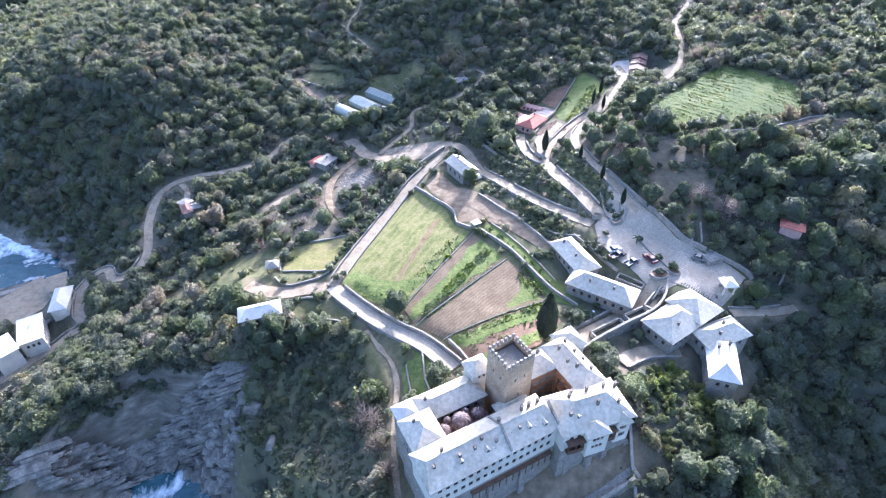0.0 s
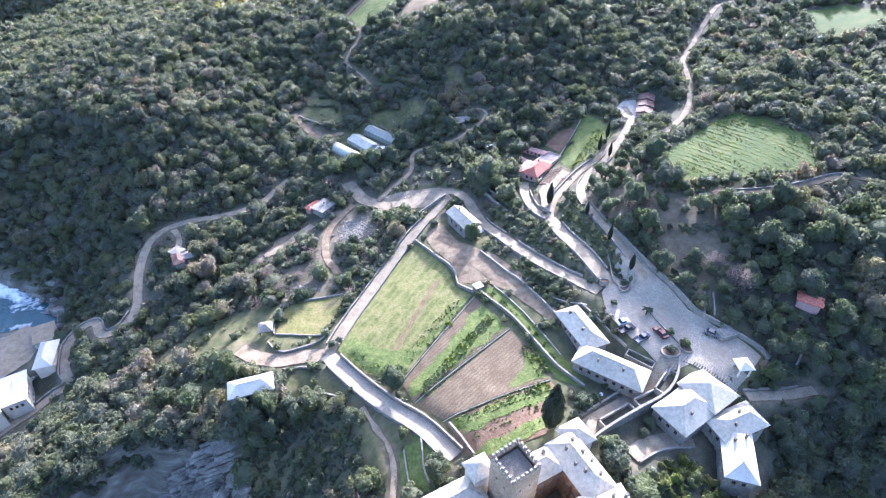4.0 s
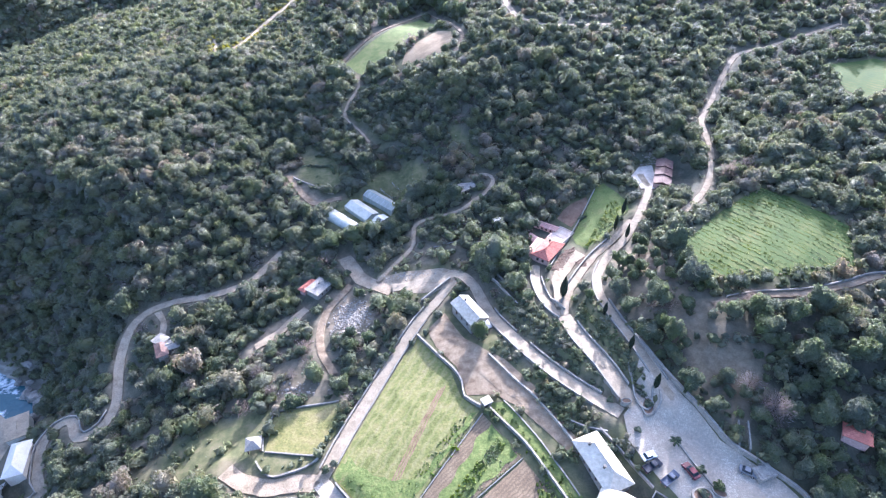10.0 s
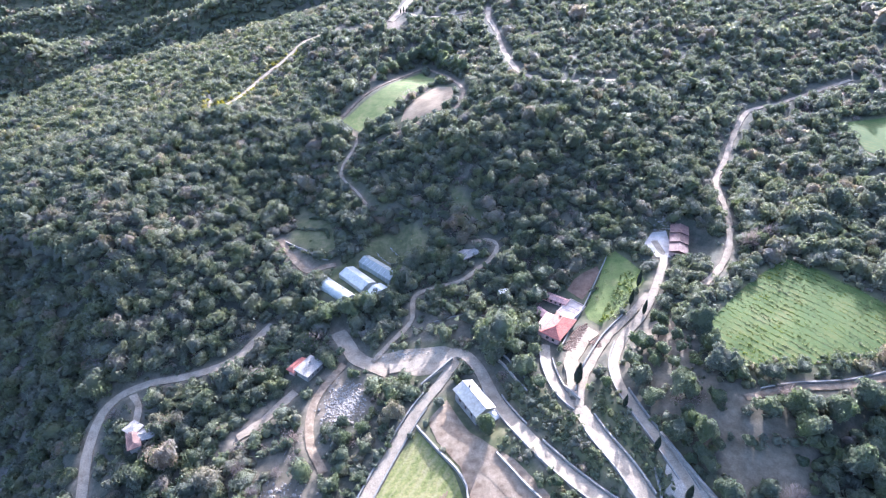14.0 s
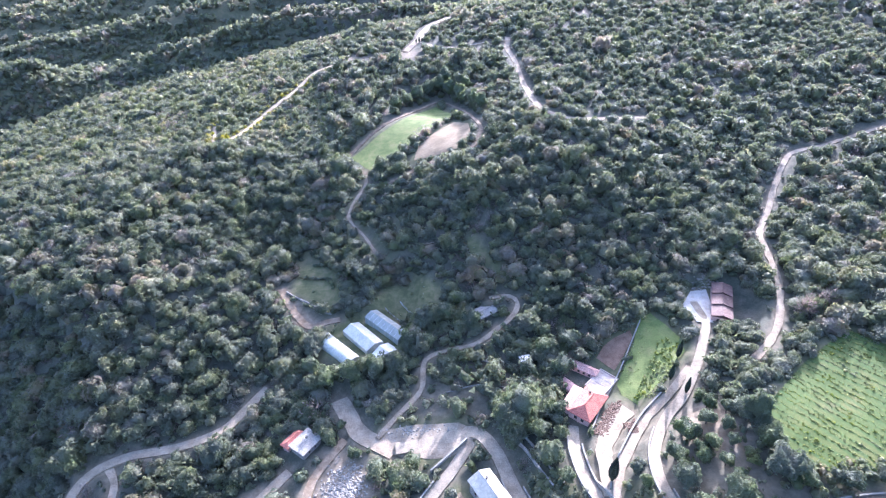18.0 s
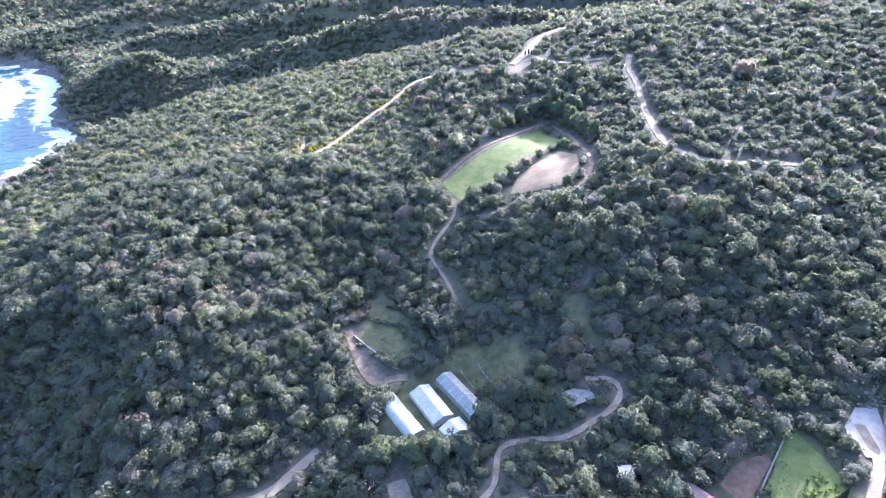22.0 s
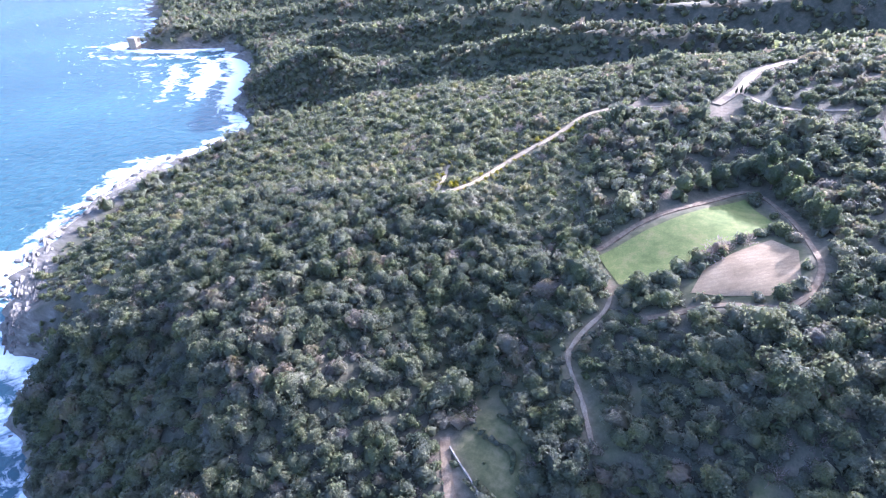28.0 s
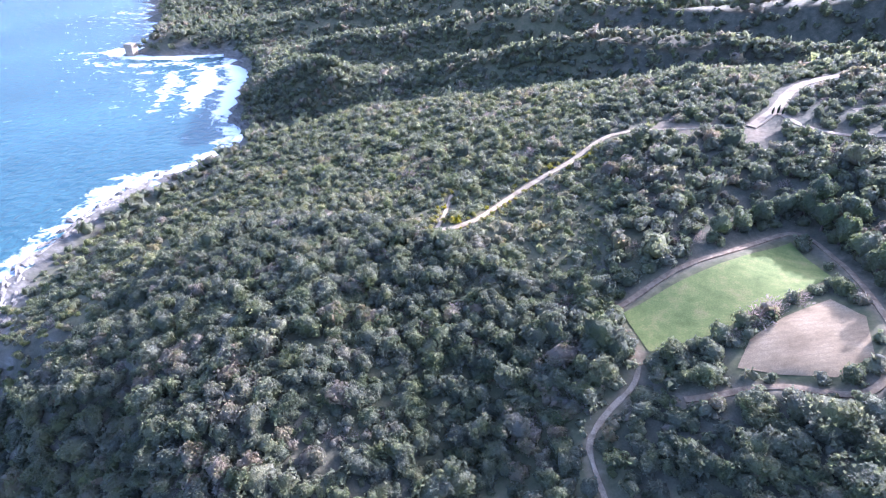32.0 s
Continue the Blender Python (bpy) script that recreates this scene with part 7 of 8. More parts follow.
for tx, ty, r in ((44.6, 120, 1.0), (58.8, 106.6, 1.5), (56.4, 110.4, 1.2), (53.4, 117.6, 0.9), (48.8, 126.4, 1.2), (55.0, 105, 1.3), (73, 97, 1.6), (75.5, 98.2, 1.4), (77.5, 96.6, 1.5), (39.2, 117.8, 1.1), (41.3, 114.4, 1.2), (42.8, 111.2, 1.1),
                   (34.6, 140.2, 0.9), (36.6, 134, 1.0), (40, 128.6, 1.1), (24, 137, 1.6), (28, 131, 1.8), (30.4, 126.6, 1.7), (26, 133.6, 1.5), (-31, 116.8, 1.3), (-29.3, 118.5, 1.1), (9.6, 128.4, 1.4), (11.5, 126, 1.2), (38, 97.2, 1.0), (34, 93.4, 1.4), (31.6, 91, 1.5), (45.5, 87.4, 1.8), (43.6, 84.6, 1.4), (50.6, 87.6, 1.3),
                   (-41, 109.3, 1.2), (-46.4, 117.6, 1.4), (-24, 101.8, 0.9), (24, 166, 2.2), (22, 172, 2.4), (21, 160, 1.8), (-29.5, 178.5, 1.7), (-35.6, 187.8, 1.6), (-31, 161.5, 2.2)):
    plant(protos[int(tx * 7 + ty) % 6], tx, ty, r, 0.9)
# big crowns crowding the greenhouses and the lane
for tx, ty, r in ((-17.5, 217, 3.9), (-14, 222, 3.4), (-21.5, 206.5, 3.6), (-28, 205, 3.9), (-35.5, 203.5, 4.0), (-43, 203, 3.8), (-49, 208, 3.4), (-7, 224, 3.6), (-3, 229, 3.2), (2, 219.5, 3.4), (-12, 214.5, 2.8), (24, 208, 3.6), (28, 201, 3.8), (31, 210, 3.6)):
    plant(protos[int(tx * 7 + ty) % 6], tx, ty, r, 1.0, "large rounded tree beside the greenhouses and lane")
for tx, ty, r in ((-47, 95, 2.8), (-44, 97.5, 3.0), (-41, 96, 2.6), (-39.5, 99, 2.4), (-43, 93, 2.8), (-50, 96.5, 2.4), (-37, 96.5, 2.6), (-46, 90.5, 2.4)):
    plant(protos[int(tx * 7 + ty) % 6], tx, ty, r, 1.4, "dark upright tree on the slope below the white house")
for tx, ty, r in ((59.6, 66.5, 4.2), (65.2, 68.4, 3.8), (67.2, 63.6, 4.0), (58.6, 58.8, 4.4), (61.5, 53.6, 3.8), (53.5, 54.6, 3.6), (47, 55.5, 3.2), (71.4, 70.6, 3.4)):
    plant(protos[int(tx * 7 + ty) % 6], tx, ty, r, 1.25, "large dark tree below the lower house")
# tall trees behind the upper field, and low shrubs along the old terraces
for tx, ty, r in ((-20, 380, 4.0), (-14, 382, 4.4), (-8.5, 377, 4.2), (-3.5, 370, 4.4), (0.5, 361, 4.0), (-26, 373, 3.8), (4, 352, 4.0), (-31, 365, 3.6), (7, 343, 3.8), (-11, 388, 4.4), (-2, 380, 4.4), (-36, 358, 3.4)):
    plant(protos[int(tx * 7 + ty) % 6], tx, ty, r, 1.3, "tall dark green tree above the upper pasture")
for k in range(26):
    a = k / 12 if k < 13 else (k - 13) / 12
    bx, by = (-61 + 13 * a + 3 * math.sin(3 * a), 250 - 10 * a - 2 * math.cos(4 * a)) if k < 13 else (-57 + 13 * a, 254 - 8 * a + 1.5 * math.sin(3 * a))
    plant(protos[k % 6], bx, by, rng.uniform(0.6, 1.3), 0.7, "low shrub along the old terrace")
# open stand of trees on the bare slope between the road and the vineyard
for tx, ty, r in ((54.5, 173, 2.0), (58.5, 176.5, 2.3), (62, 174, 2.0), (57, 169.5, 2.1), (61.5, 169, 1.7), (60.5, 181.5, 2.0), (64, 179, 1.9), (54, 166, 1.8), (58, 164, 1.9)):
    plant(protos[int(tx * 7 + ty) % 6], tx, ty, r, 1.2, "slender tree on the bare slope beside the road")
# hedge of round shrubs outside the garden road
for i in range(17):
    t = i / 16
    plant(protos[i % 6], -33.4 + t * 16.8 + rng.uniform(-0.3, 0.3), 124 + t * 31 + rng.uniform(-0.3, 0.3), rng.uniform(0.9, 1.3), 0.8, "small rounded shrub in the row beside the road")
for q in protos + [bare_proto]:
    for o in (q, *q.children_recursive):
        bpy.data.objects.remove(o)


# cypresses
def cypress_proto():
    top = empty("cypress", Matrix(), "tall dark slender cypress", "tree", "cypresses")
    bv, bf = ball(2)
    v = bv * np.array([1, 1, 1]) * rng.uniform(0.88, 1.08, (len(bv), 1))
    h = (v[:, 2] + 1) / 2
    w = np.clip(np.sin(np.pi * np.clip(h, 0, 1) ** 0.75) * 1.02, 0.05, 1) / np.maximum(np.hypot(bv[:, 0], bv[:, 1]), 0.25)
    v = np.column_stack([v[:, 0] * w * 0.13, v[:, 1] * w * 0.13, 0.06 + 0.94 * h])
    vs, fs, k = [v], [bf], len(v)
    for i in range(420):
        z = rng.uniform(0.07, 0.98)
        a = rng.uniform(0, 2 * np.pi)
        r = 0.13 * math.sin(math.pi * z ** 0.75) * rng.uniform(0.85, 1.12)
        c = np.array([r * math.cos(a), r * math.sin(a), z])
        s = np.array([-math.sin(a), math.cos(a), 0]) * 0.022
        u = np.array([math.cos(a) * 0.012, math.sin(a) * 0.012, 0.045])
        vs.append(np.array([c - s, c + s, c + u])), fs.append(np.array([(0, 1, 2)]) + k)
        k += 3
    v = np.concatenate(vs)
    cr = new("crown", mesh_from("crown", v, np.concatenate(fs), M_CYPRESS, False, {"tone": np.full(len(v), 0.3)}))
    cr.parent = top
    bm = bmesh.new()
    bmesh.ops.create_cone(bm, cap_ends=True, segments=7, radius1=0.03, radius2=0.015, depth=0.3, matrix=Matrix.Translation((0, 0, 0.08)))
    part("trunk", bm, M_BARK, top)
    return top


cyp = cypress_proto()
for cx, cy, h, lean in ((23.2, 86.0, 15.5, 1.15), (33.8, 164.4, 8.5, 1.0), (43.4, 154.2, 5.0, 0.9), (47.5, 141.8, 5.6, 0.9), (51.0, 130.2, 6.0, 0.95), (24.6, 88.2, 10, 0.8), (55.5, 193, 6.5, 0.8), (60, 201, 7, 0.8), (58, 188, 6, 0.8), (-31.2, 446.8, 3.4, 1.0), (-29.4, 447.8, 3.8, 1.0), (-27.6, 447.4, 3.2, 1.0)):
    copy_thing(cyp, pose(cx, cy, ground_z(cx, cy) - 0.2, 0, 0, cx * 40) @ Matrix.Diagonal((h * lean, h * lean, h, 1)))
for o in (cyp, *cyp.children_recursive):
    bpy.data.objects.remove(o)

# ---------------------------------------------------------------- walls beside roads
def road_wall(rname, side, a, b, height, label, gap=0.35, **kw):
    """A wall at one side of a road (+1: its left), over a stretch of its length."""
    xs, ys, zs, width = LINES[rname]
    i0, i1 = int(a * (len(xs) - 1)), int(b * (len(xs) - 1))
    t = np.column_stack([np.gradient(xs), np.gradient(ys)])
    t /= np.linalg.norm(t, axis=1)[:, None]
    o = side * (width / 2 + gap)
    pts = [(xs[i] - t[i, 1] * o, ys[i] + t[i, 0] * o) for i in range(i0, i1 + 1, 3)]
    if len(pts) > 2:
        stone_wall(label, pts, height, **kw)


road_wall("road_south", 1, 0.0, 1.0, 1.0, "low stone parapet beside the paved road")
road_wall("road_south", -1, 0.0, 0.97, 1.5, "stone garden wall beside the paved road")
road_wall("road_west_garden", 1, 0.06, 0.86, 0.7, "low pale wall beside the garden road")
road_wall("road_west_garden", -1, 0.08, 0.8, 0.35, "low kerb between road and garden field", thick=0.35)
road_wall("road_outer", -1, 0.42, 0.97, 1.0, "pale-capped stone wall along the road")
road_wall("road_outer", 1, 0.45, 0.62, 0.8, "short stone wall along the road")
road_wall("road_outer", 1, 0.68, 0.96, 0.9, "stone wall above the lower road")
road_wall("road_yard_hairpin", 1, 0.1, 0.95, 0.8, "pale-capped wall beside the climbing road")
road_wall("road_yard_hairpin", -1, 0.15, 0.95, 0.8, "stone wall beside the climbing road")
road_wall("road_upper", 1, 0.08, 0.5, 0.5, "low kerb wall beside the upper road")
road_wall("road_upper", -1, 0.05, 0.35, 0.7, "low stone wall beside the upper road")
road_wall("road_farm", 1, 0.1, 0.8, 0.7, "low stone wall along the farm lane")
road_wall("road_coast", -1, 0.55, 0.98, 0.8, "white-capped wall along the harbour road")
road_wall("road_red_house", 1, 0.0, 0.9, 0.8, "pale-capped wall beside the drive")
road_wall("road_red_house", -1, 0.1, 0.9, 1.0, "curved stone wall beside the drive")
road_wall("road_lower", -1, 0.0, 0.9, 0.8, "stone parapet of the lower road")
road_wall("road_east_lane", 1, 0.0, 0.9, 0.7, "stone wall beside the narrow lane")
road_wall("track_vineyard", 1, 0.1, 0.9, 0.8, "dry stone wall below the vineyard")
# garden and field walls
stone_wall("pale-capped retaining wall above the garden field", [(-9.8, 158.2), (-5, 151.2), (0.7, 144), (3.2, 139), (3.8, 134.4), (8, 130.6)], 1.1, 0.5, lift=0.25)
stone_wall("pale-capped garden wall beside the orchard strip", [(8.8, 132), (13, 126), (18.2, 119.4), (23, 111), (27, 104), (33, 97)], 1.3, 0.5)
stone_wall("stone wall along the earth path", [(11, 147), (16, 139.5), (22, 131.5), (28, 121.5), (30, 117.8)], 1.0, 0.5)
stone_wall("low stone edge of the orchard strip", [(14, 131.8), (20, 123), (25, 114), (29, 106.5)], 0.4, 0.35)
for a, b in (((8.4, 128.8), (-11.2, 103.0)), ((17.2, 115.8), (-7.4, 96.8)), ((25.4, 99.4), (-0.4, 91.1))):
    stone_wall("low pale concrete edging between garden beds", [a, b], 0.42, 0.3, M_CAP, "bed_edging", cope=False)
stone_wall("pale-capped wall beside the vegetable beds", [(1.0, 90.2), (3.8, 86.5), (6.6, 81.8)], 1.5, 0.5)
stone_wall("low stone wall of the small enclosure", [(-49.4, 124), (-50.6, 130), (-49.2, 136.4)], 0.6, 0.4)
stone_wall("low stone wall of the small enclosure", [(-49.2, 136.6), (-40, 137.4), (-31.2, 137.9)], 0.6, 0.4)
stone_wall("low stone wall of the small enclosure", [(-48.8, 123.8), (-41, 122.4), (-34, 121.4)], 0.5, 0.4)
stone_wall("pale-capped curving wall beside the spur road", [(-33.6, 120.2), (-37, 118.2), (-40.8, 117), (-44.4, 116.2), (-47.6, 117.6), (-50.4, 121)], 0.8, 0.45)
stone_wall("curved pale retaining wall over the slope", [(-38.2, 100.6), (-35.6, 102), (-32.4, 102.3), (-28.8, 101.5), (-26.4, 100.4)], 0.9, 0.5, lift=0.2)
stone_wall("pale kerb wall by the white house", [(-43, 108.4), (-40, 110.3), (-37, 110.2), (-34.2, 108.8)], 0.6, 0.4)
stone_wall("stone wall of the grassy plot", [(-5.6, 88), (-5.0, 83.4), (-4.7, 80.6), (-3.4, 77)], 0.9, 0.4)
stone_wall("stone wall across the grassy plot", [(-4.7, 80.8), (0.1, 81.4)], 0.7, 0.4)
stone_wall("stone wall beside the narrow path", [(-9.4, 85.4), (-8.8, 82), (-7.9, 78)], 0.8, 0.4)
# yard walls
stone_wall("tall stone wall along the cobbled yard", [(49.8, 146), (53.6, 137), (57.9, 128.4), (63.4, 117.6), (66, 114.6)], 1.7, 0.7)
stone_wall("stone wall along the cobbled yard", [(66, 114.6), (68.8, 112.7), (73.8, 108.6), (77, 105), (77.6, 102.6), (75.2, 100.2)], 1.4, 0.7)
stone_wall("stone wall around the plot below the yard", [(77.6, 103.6), (81.8, 101.6), (84.2, 101.4), (86.6, 104.4)], 1.0, 0.5)
stone_wall("rounded stone wall at the tip of the planted island", [(46.4, 138), (46.4, 133), (46.1, 129.4), (46.7, 126.4), (48.2, 125.2), (49.8, 126.8), (50.4, 130.4)], 1.0, 0.45)
stone_wall("low curved stone step round the planted island", [(47, 123.8), (49.8, 124.6), (51.7, 126.9), (52.1, 129.6)], 0.45, 0.6)
stone_wall("stone wall flanking the steps uphill", [(66.2, 115), (67.6, 120.5)], 0.9, 0.4)
stone_wall("stone wall flanking the steps uphill", [(68.4, 114.2), (69.6, 120.2)], 0.9, 0.4)
stone_wall("low kerb dividing the yard", [(53, 118.2), (55.2, 113), (57, 109.4), (58.2, 106.6)], 0.5, 0.5)
stone_wall("low wall before the long house", [(36.2, 121.6), (39.4, 117), (42.6, 111), (45, 107)], 0.9, 0.45)
stone_wall("stone wall beside the drive to the long house", [(29.6, 124.2), (33.2, 122.2), (37.8, 120.6)], 0.8, 0.45)
stone_wall("long pale garden wall by the red-roofed house", [(53.5, 216.5), (50.2, 210.6), (45.4, 202), (41.6, 195.6), (37.6, 189.6), (34, 182.6), (31.8, 178.6)], 0.9, 0.34)
stone_wall("dry stone terrace wall among trees", [(-64.4, 240.4), (-57, 236), (-50.8, 232), (-46.8, 231), (-44, 233)], 0.9, 0.4)
stone_wall("small terrace wall", [(-8, 206), (2, 206.5), (10, 205)], 0.4, 0.4, cope=False)
stone_wall("small terrace wall by the lane", [(-6, 196), (4, 197.5), (12, 196)], 0.4, 0.4, cope=False)
stone_wall("stone wall of the roadside garden bed", [(12.6, 178.6), (15.2, 175), (18, 169.6), (20.6, 164.4)], 1.0, 0.45)
stone_wall("stone wall of the roadside garden bed", [(14.8, 180), (18, 174.6), (20.6, 169.8), (23.2, 165)], 0.8, 0.45)
stone_wall("retaining wall of the turning place", [(-9, 171.6), (-4.6, 175.4), (0.2, 180.2)], 1.4, 0.5)


# planters in the yard
def planter(cx, cy, rx, ry, ang, label):
    top = empty("planter", pose(cx, cy, ground_z(cx, cy), 0, 0, ang), label, "planter", "planters in the yard")
    bm = bmesh.new()
    n = 20
    rings = [[bm.verts.new((k * rx * math.cos(a), k * ry * math.sin(a), z)) for a in [2 * math.pi * i / n for i in range(n)]] for k, z in ((1.0, -0.8), (1.0, 0.75), (0.82, 0.75), (0.82, 0.45))]
    for ra, rb in zip(rings, rings[1:]):
        for i in range(n):
            bm.faces.new((ra[i], ra[(i + 1) % n], rb[(i + 1) % n], rb[i]))
    part("rim", bm, M_CAP, top)
    bm = bmesh.new()
    bm.faces.new([bm.verts.new((0.83 * rx * math.cos(2 * math.pi * i / n), 0.83 * ry * math.sin(2 * math.pi * i / n), 0.5)) for i in range(n)])
    part("soil", bm, M_BROWNSOIL, top)


planter(55.0, 104.8, 2.5, 1.9, 10, "oval stone planter with dry shrubs in the yard")
planter(48.6, 126.2, 2.8, 1.5, 70, "rounded stone planter at the road fork")
planter(58.8, 105.4, 1.7, 1.1, -35, "pointed stone planter beside the steps")
planter(43.6, 127.6, 1.3, 0.8, 0, "small stone planter at the bend")

# broad steps down to the gate lane
steps = empty("yard_steps", pose(63.2, 98.6, 0, 0, 0, -42), "broad shallow stone steps at the yard's foot", "steps")
for i in range(22):
    x0 = -7.4 + i * 0.62
    zq = ground_z(63.2 + math.cos(radians(-42)) * (x0 + 0.3), 98.6 + math.sin(radians(-42)) * (x0 + 0.3))
    part("step", box(x0, x0 + 0.34, -1.5, 1.5, zq - 0.5, zq + 0.2, 0.03), M_STONE, steps)
# sunken light well behind the long house, with a pale rim
well = empty("light_well", pose(47.4, 103.4, ground_z(47.4, 103.4), 0, 0, -38), "narrow walled light well beside the guest house", "light well")
part("well_floor", box(-3.2, 3.2, -0.9, 0.9, -0.4, 0.05), M_PITSOIL, well)
for a, b, c, d in ((-3.5, 3.5, -1.2, -0.9), (-3.5, 3.5, 0.9, 1.2), (-3.5, -3.2, -0.9, 0.9), (3.2, 3.5, -0.9, 0.9)):
    part("rim", box(a, b, c, d, -0.5, 0.75, 0.03), M_CAP, well)


def palm(px, py, h, n, label):
    """A palm: ringed stem and drooping fronds."""
    top = empty("palm", pose(px, py, ground_z(px, py)), label, "palm tree")
    bm = bmesh.new()
    loops = [[bm.verts.new(((0.16 - 0.004 * k + 0.02 * (k % 2)) * math.cos(a), (0.16 - 0.004 * k + 0.02 * (k % 2)) * math.sin(a), h * k / 8 - 0.1)) for a in [q * math.pi / 4 for q in range(8)]] for k in range(9)]
    for la, lb in zip(loops, loops[1:]):
        for k in range(8):
            bm.faces.new((la[k], la[(k + 1) % 8], lb[(k + 1) % 8], lb[k]))
    part("stem", bm, M_BARK, top)
    for k in range(n):
        a, lift = 2.4 * k, 0.9 - 1.1 * k / n
        bm = bmesh.new()
        way, side = Vector((math.cos(a), math.sin(a), 0)), Vector((-math.sin(a), math.cos(a), 0))
        last = None
        for i in range(6):
            t = i / 5
            p = way * (1.5 * t) + Vector((0, 0, h + lift * t - 0.9 * t * t))
            w = 0.26 * math.sin(math.pi * min(1, 0.12 + 0.85 * t))
            row = [bm.verts.new(p - side * w - Vector((0, 0, 0.6 * w))), bm.verts.new(p), bm.verts.new(p + side * w - Vector((0, 0, 0.6 * w)))]
            if last:
                bm.faces.new((last[0], last[1], row[1], row[0])), bm.faces.new((last[1], last[2], row[2], row[1]))
            last = row
        part("frond", bm, M_LEAF_NEAR, top)


palm(52.2, 116.6, 2.2, 11, "small palm at the head of the yard's kerb")
palm(35.2, 93.2, 1.8, 11, "small palm beside the ramp")
palm(32.6, 91.4, 1.5, 9, "small palm beside the ramp")


# ---------------------------------------------------------------- vehicles
def car(cx, cy, ang, paint, label, pickup=False, L=4.3, W=1.75):
    z = ground_z(cx, cy) + 0.06
    top = empty("pickup_truck" if pickup else "car", pose(cx, cy, z, 0, 0, ang), label, "car", "vehicles in the yard")
    h = L / 2
    prof = [(-h, 0.45), (-h, 0.85), (-h + 0.1, 0.95), (h - 1.2, 0.98), (h - 0.1, 0.85), (h, 0.7), (h, 0.4)] if not pickup else [(-h, 0.5), (-h, 0.8), (h - 1.2, 0.8), (h - 0.1, 0.9), (h, 0.75), (h, 0.45)]

    def hull(name, prof, half, mat, inset=0.0, label=""):
        bm = bmesh.new()
        a = [bm.verts.new((x, -half + inset * (zz > 1.05), zz)) for x, zz in prof]
        b = [bm.verts.new((x, half - inset * (zz > 1.05), zz)) for x, zz in prof]
        bm.faces.new(a), bm.faces.new(b[::-1])
        for i in range(len(prof)):
            j = (i + 1) % len(prof)
            bm.faces.new((a[i], a[j], b[j], b[i]))
        bmesh.ops.bevel(bm, geom=bm.edges[:], offset=0.05, segments=2, affect="EDGES")
        return part(name, bm, mat, top, label)
    hull("body", prof, W / 2, paint)
    cab = [(-h + 0.5, 0.95), (-h + 0.95, 1.45), (0.35, 1.47), (h - 1.1, 0.96)] if not pickup else [(-0.2, 0.8), (-0.1, 1.5), (0.9, 1.52), (h - 0.95, 0.9)]
    hull("windows", cab, W / 2 - 0.06, M_GLASS, 0.18, "dark car windows")
    roof = [(-h + 1.0, 1.44), (-h + 1.05, 1.5), (0.25, 1.52), (0.35, 1.46)] if not pickup else [(-0.1, 1.48), (-0.05, 1.56), (0.85, 1.57), (0.9, 1.5)]
    hull("roof_panel", roof, W / 2 - 0.24, paint)
    if pickup:
        for y in (-W / 2 + 0.04, W / 2 - 0.04):
            part("bed_side", box(-h, -0.25, y - 0.04, y + 0.04, 0.8, 1.2), paint, top)
        part("tailgate", box(-h, -h + 0.07, -W / 2, W / 2, 0.8, 1.2), paint, top)
    for x in (-h + 0.8, h - 0.85):
        for y in (-W / 2 + 0.05, W / 2 - 0.05):
            bm = bmesh.new()
            bmesh.ops.create_cone(bm, cap_ends=True, segments=16, radius1=0.33, radius2=0.33, depth=0.22, matrix=Matrix.Translation((x, y, 0.33)) @ Matrix.Rotation(math.pi / 2, 4, "X"))
            w = part("wheel", bm, M_TYRE, top)
            bm = bmesh.new()
            bmesh.ops.create_cone(bm, cap_ends=True, segments=12, radius1=0.19, radius2=0.16, depth=0.26, matrix=Matrix.Translation((x, y, 0.33)) @ Matrix.Rotation(math.pi / 2, 4, "X"))
            part("rim", bm, M_METAL, w)
    for y in (-0.6, 0.6):
        part("headlight", box(h - 0.06, h + 0.02, y - 0.16, y + 0.16, 0.62, 0.78, 0.02), M_FRAME, top)
        part("tail_light", box(-h - 0.02, -h + 0.05, y - 0.12, y + 0.12, 0.66, 0.8), M_TILE, top)


P_BLUE, P_DARK, P_RED, P_WHITE, P_GREY = (plain(n, c, 0.3) for n, c in (("blue_car_paint", (0.07, 0.08, 0.11)), ("dark_car_paint", (0.03, 0.03, 0.04)), ("red_car_paint", (0.13, 0.035, 0.04)), ("white_car_paint", (0.75, 0.75, 0.75)), ("grey_car_paint", (0.16, 0.17, 0.18))))
car(45.6, 111.2, 28, P_DARK, "dark pickup truck parked by the long house", True, 4.9)
car(45.4, 113.6, 20, P_WHITE, "small white car by the long house", False, 3.6)
car(48.6, 108.2, 35, P_BLUE, "blue pickup truck with a pale roof", True, 4.9)
car(54.0, 110.2, 116, P_RED, "dark red car in the cobbled yard", False, 4.2)
car(66.8, 110.0, -30, P_GREY, "grey car parked along the stone wall", False, 3.8)


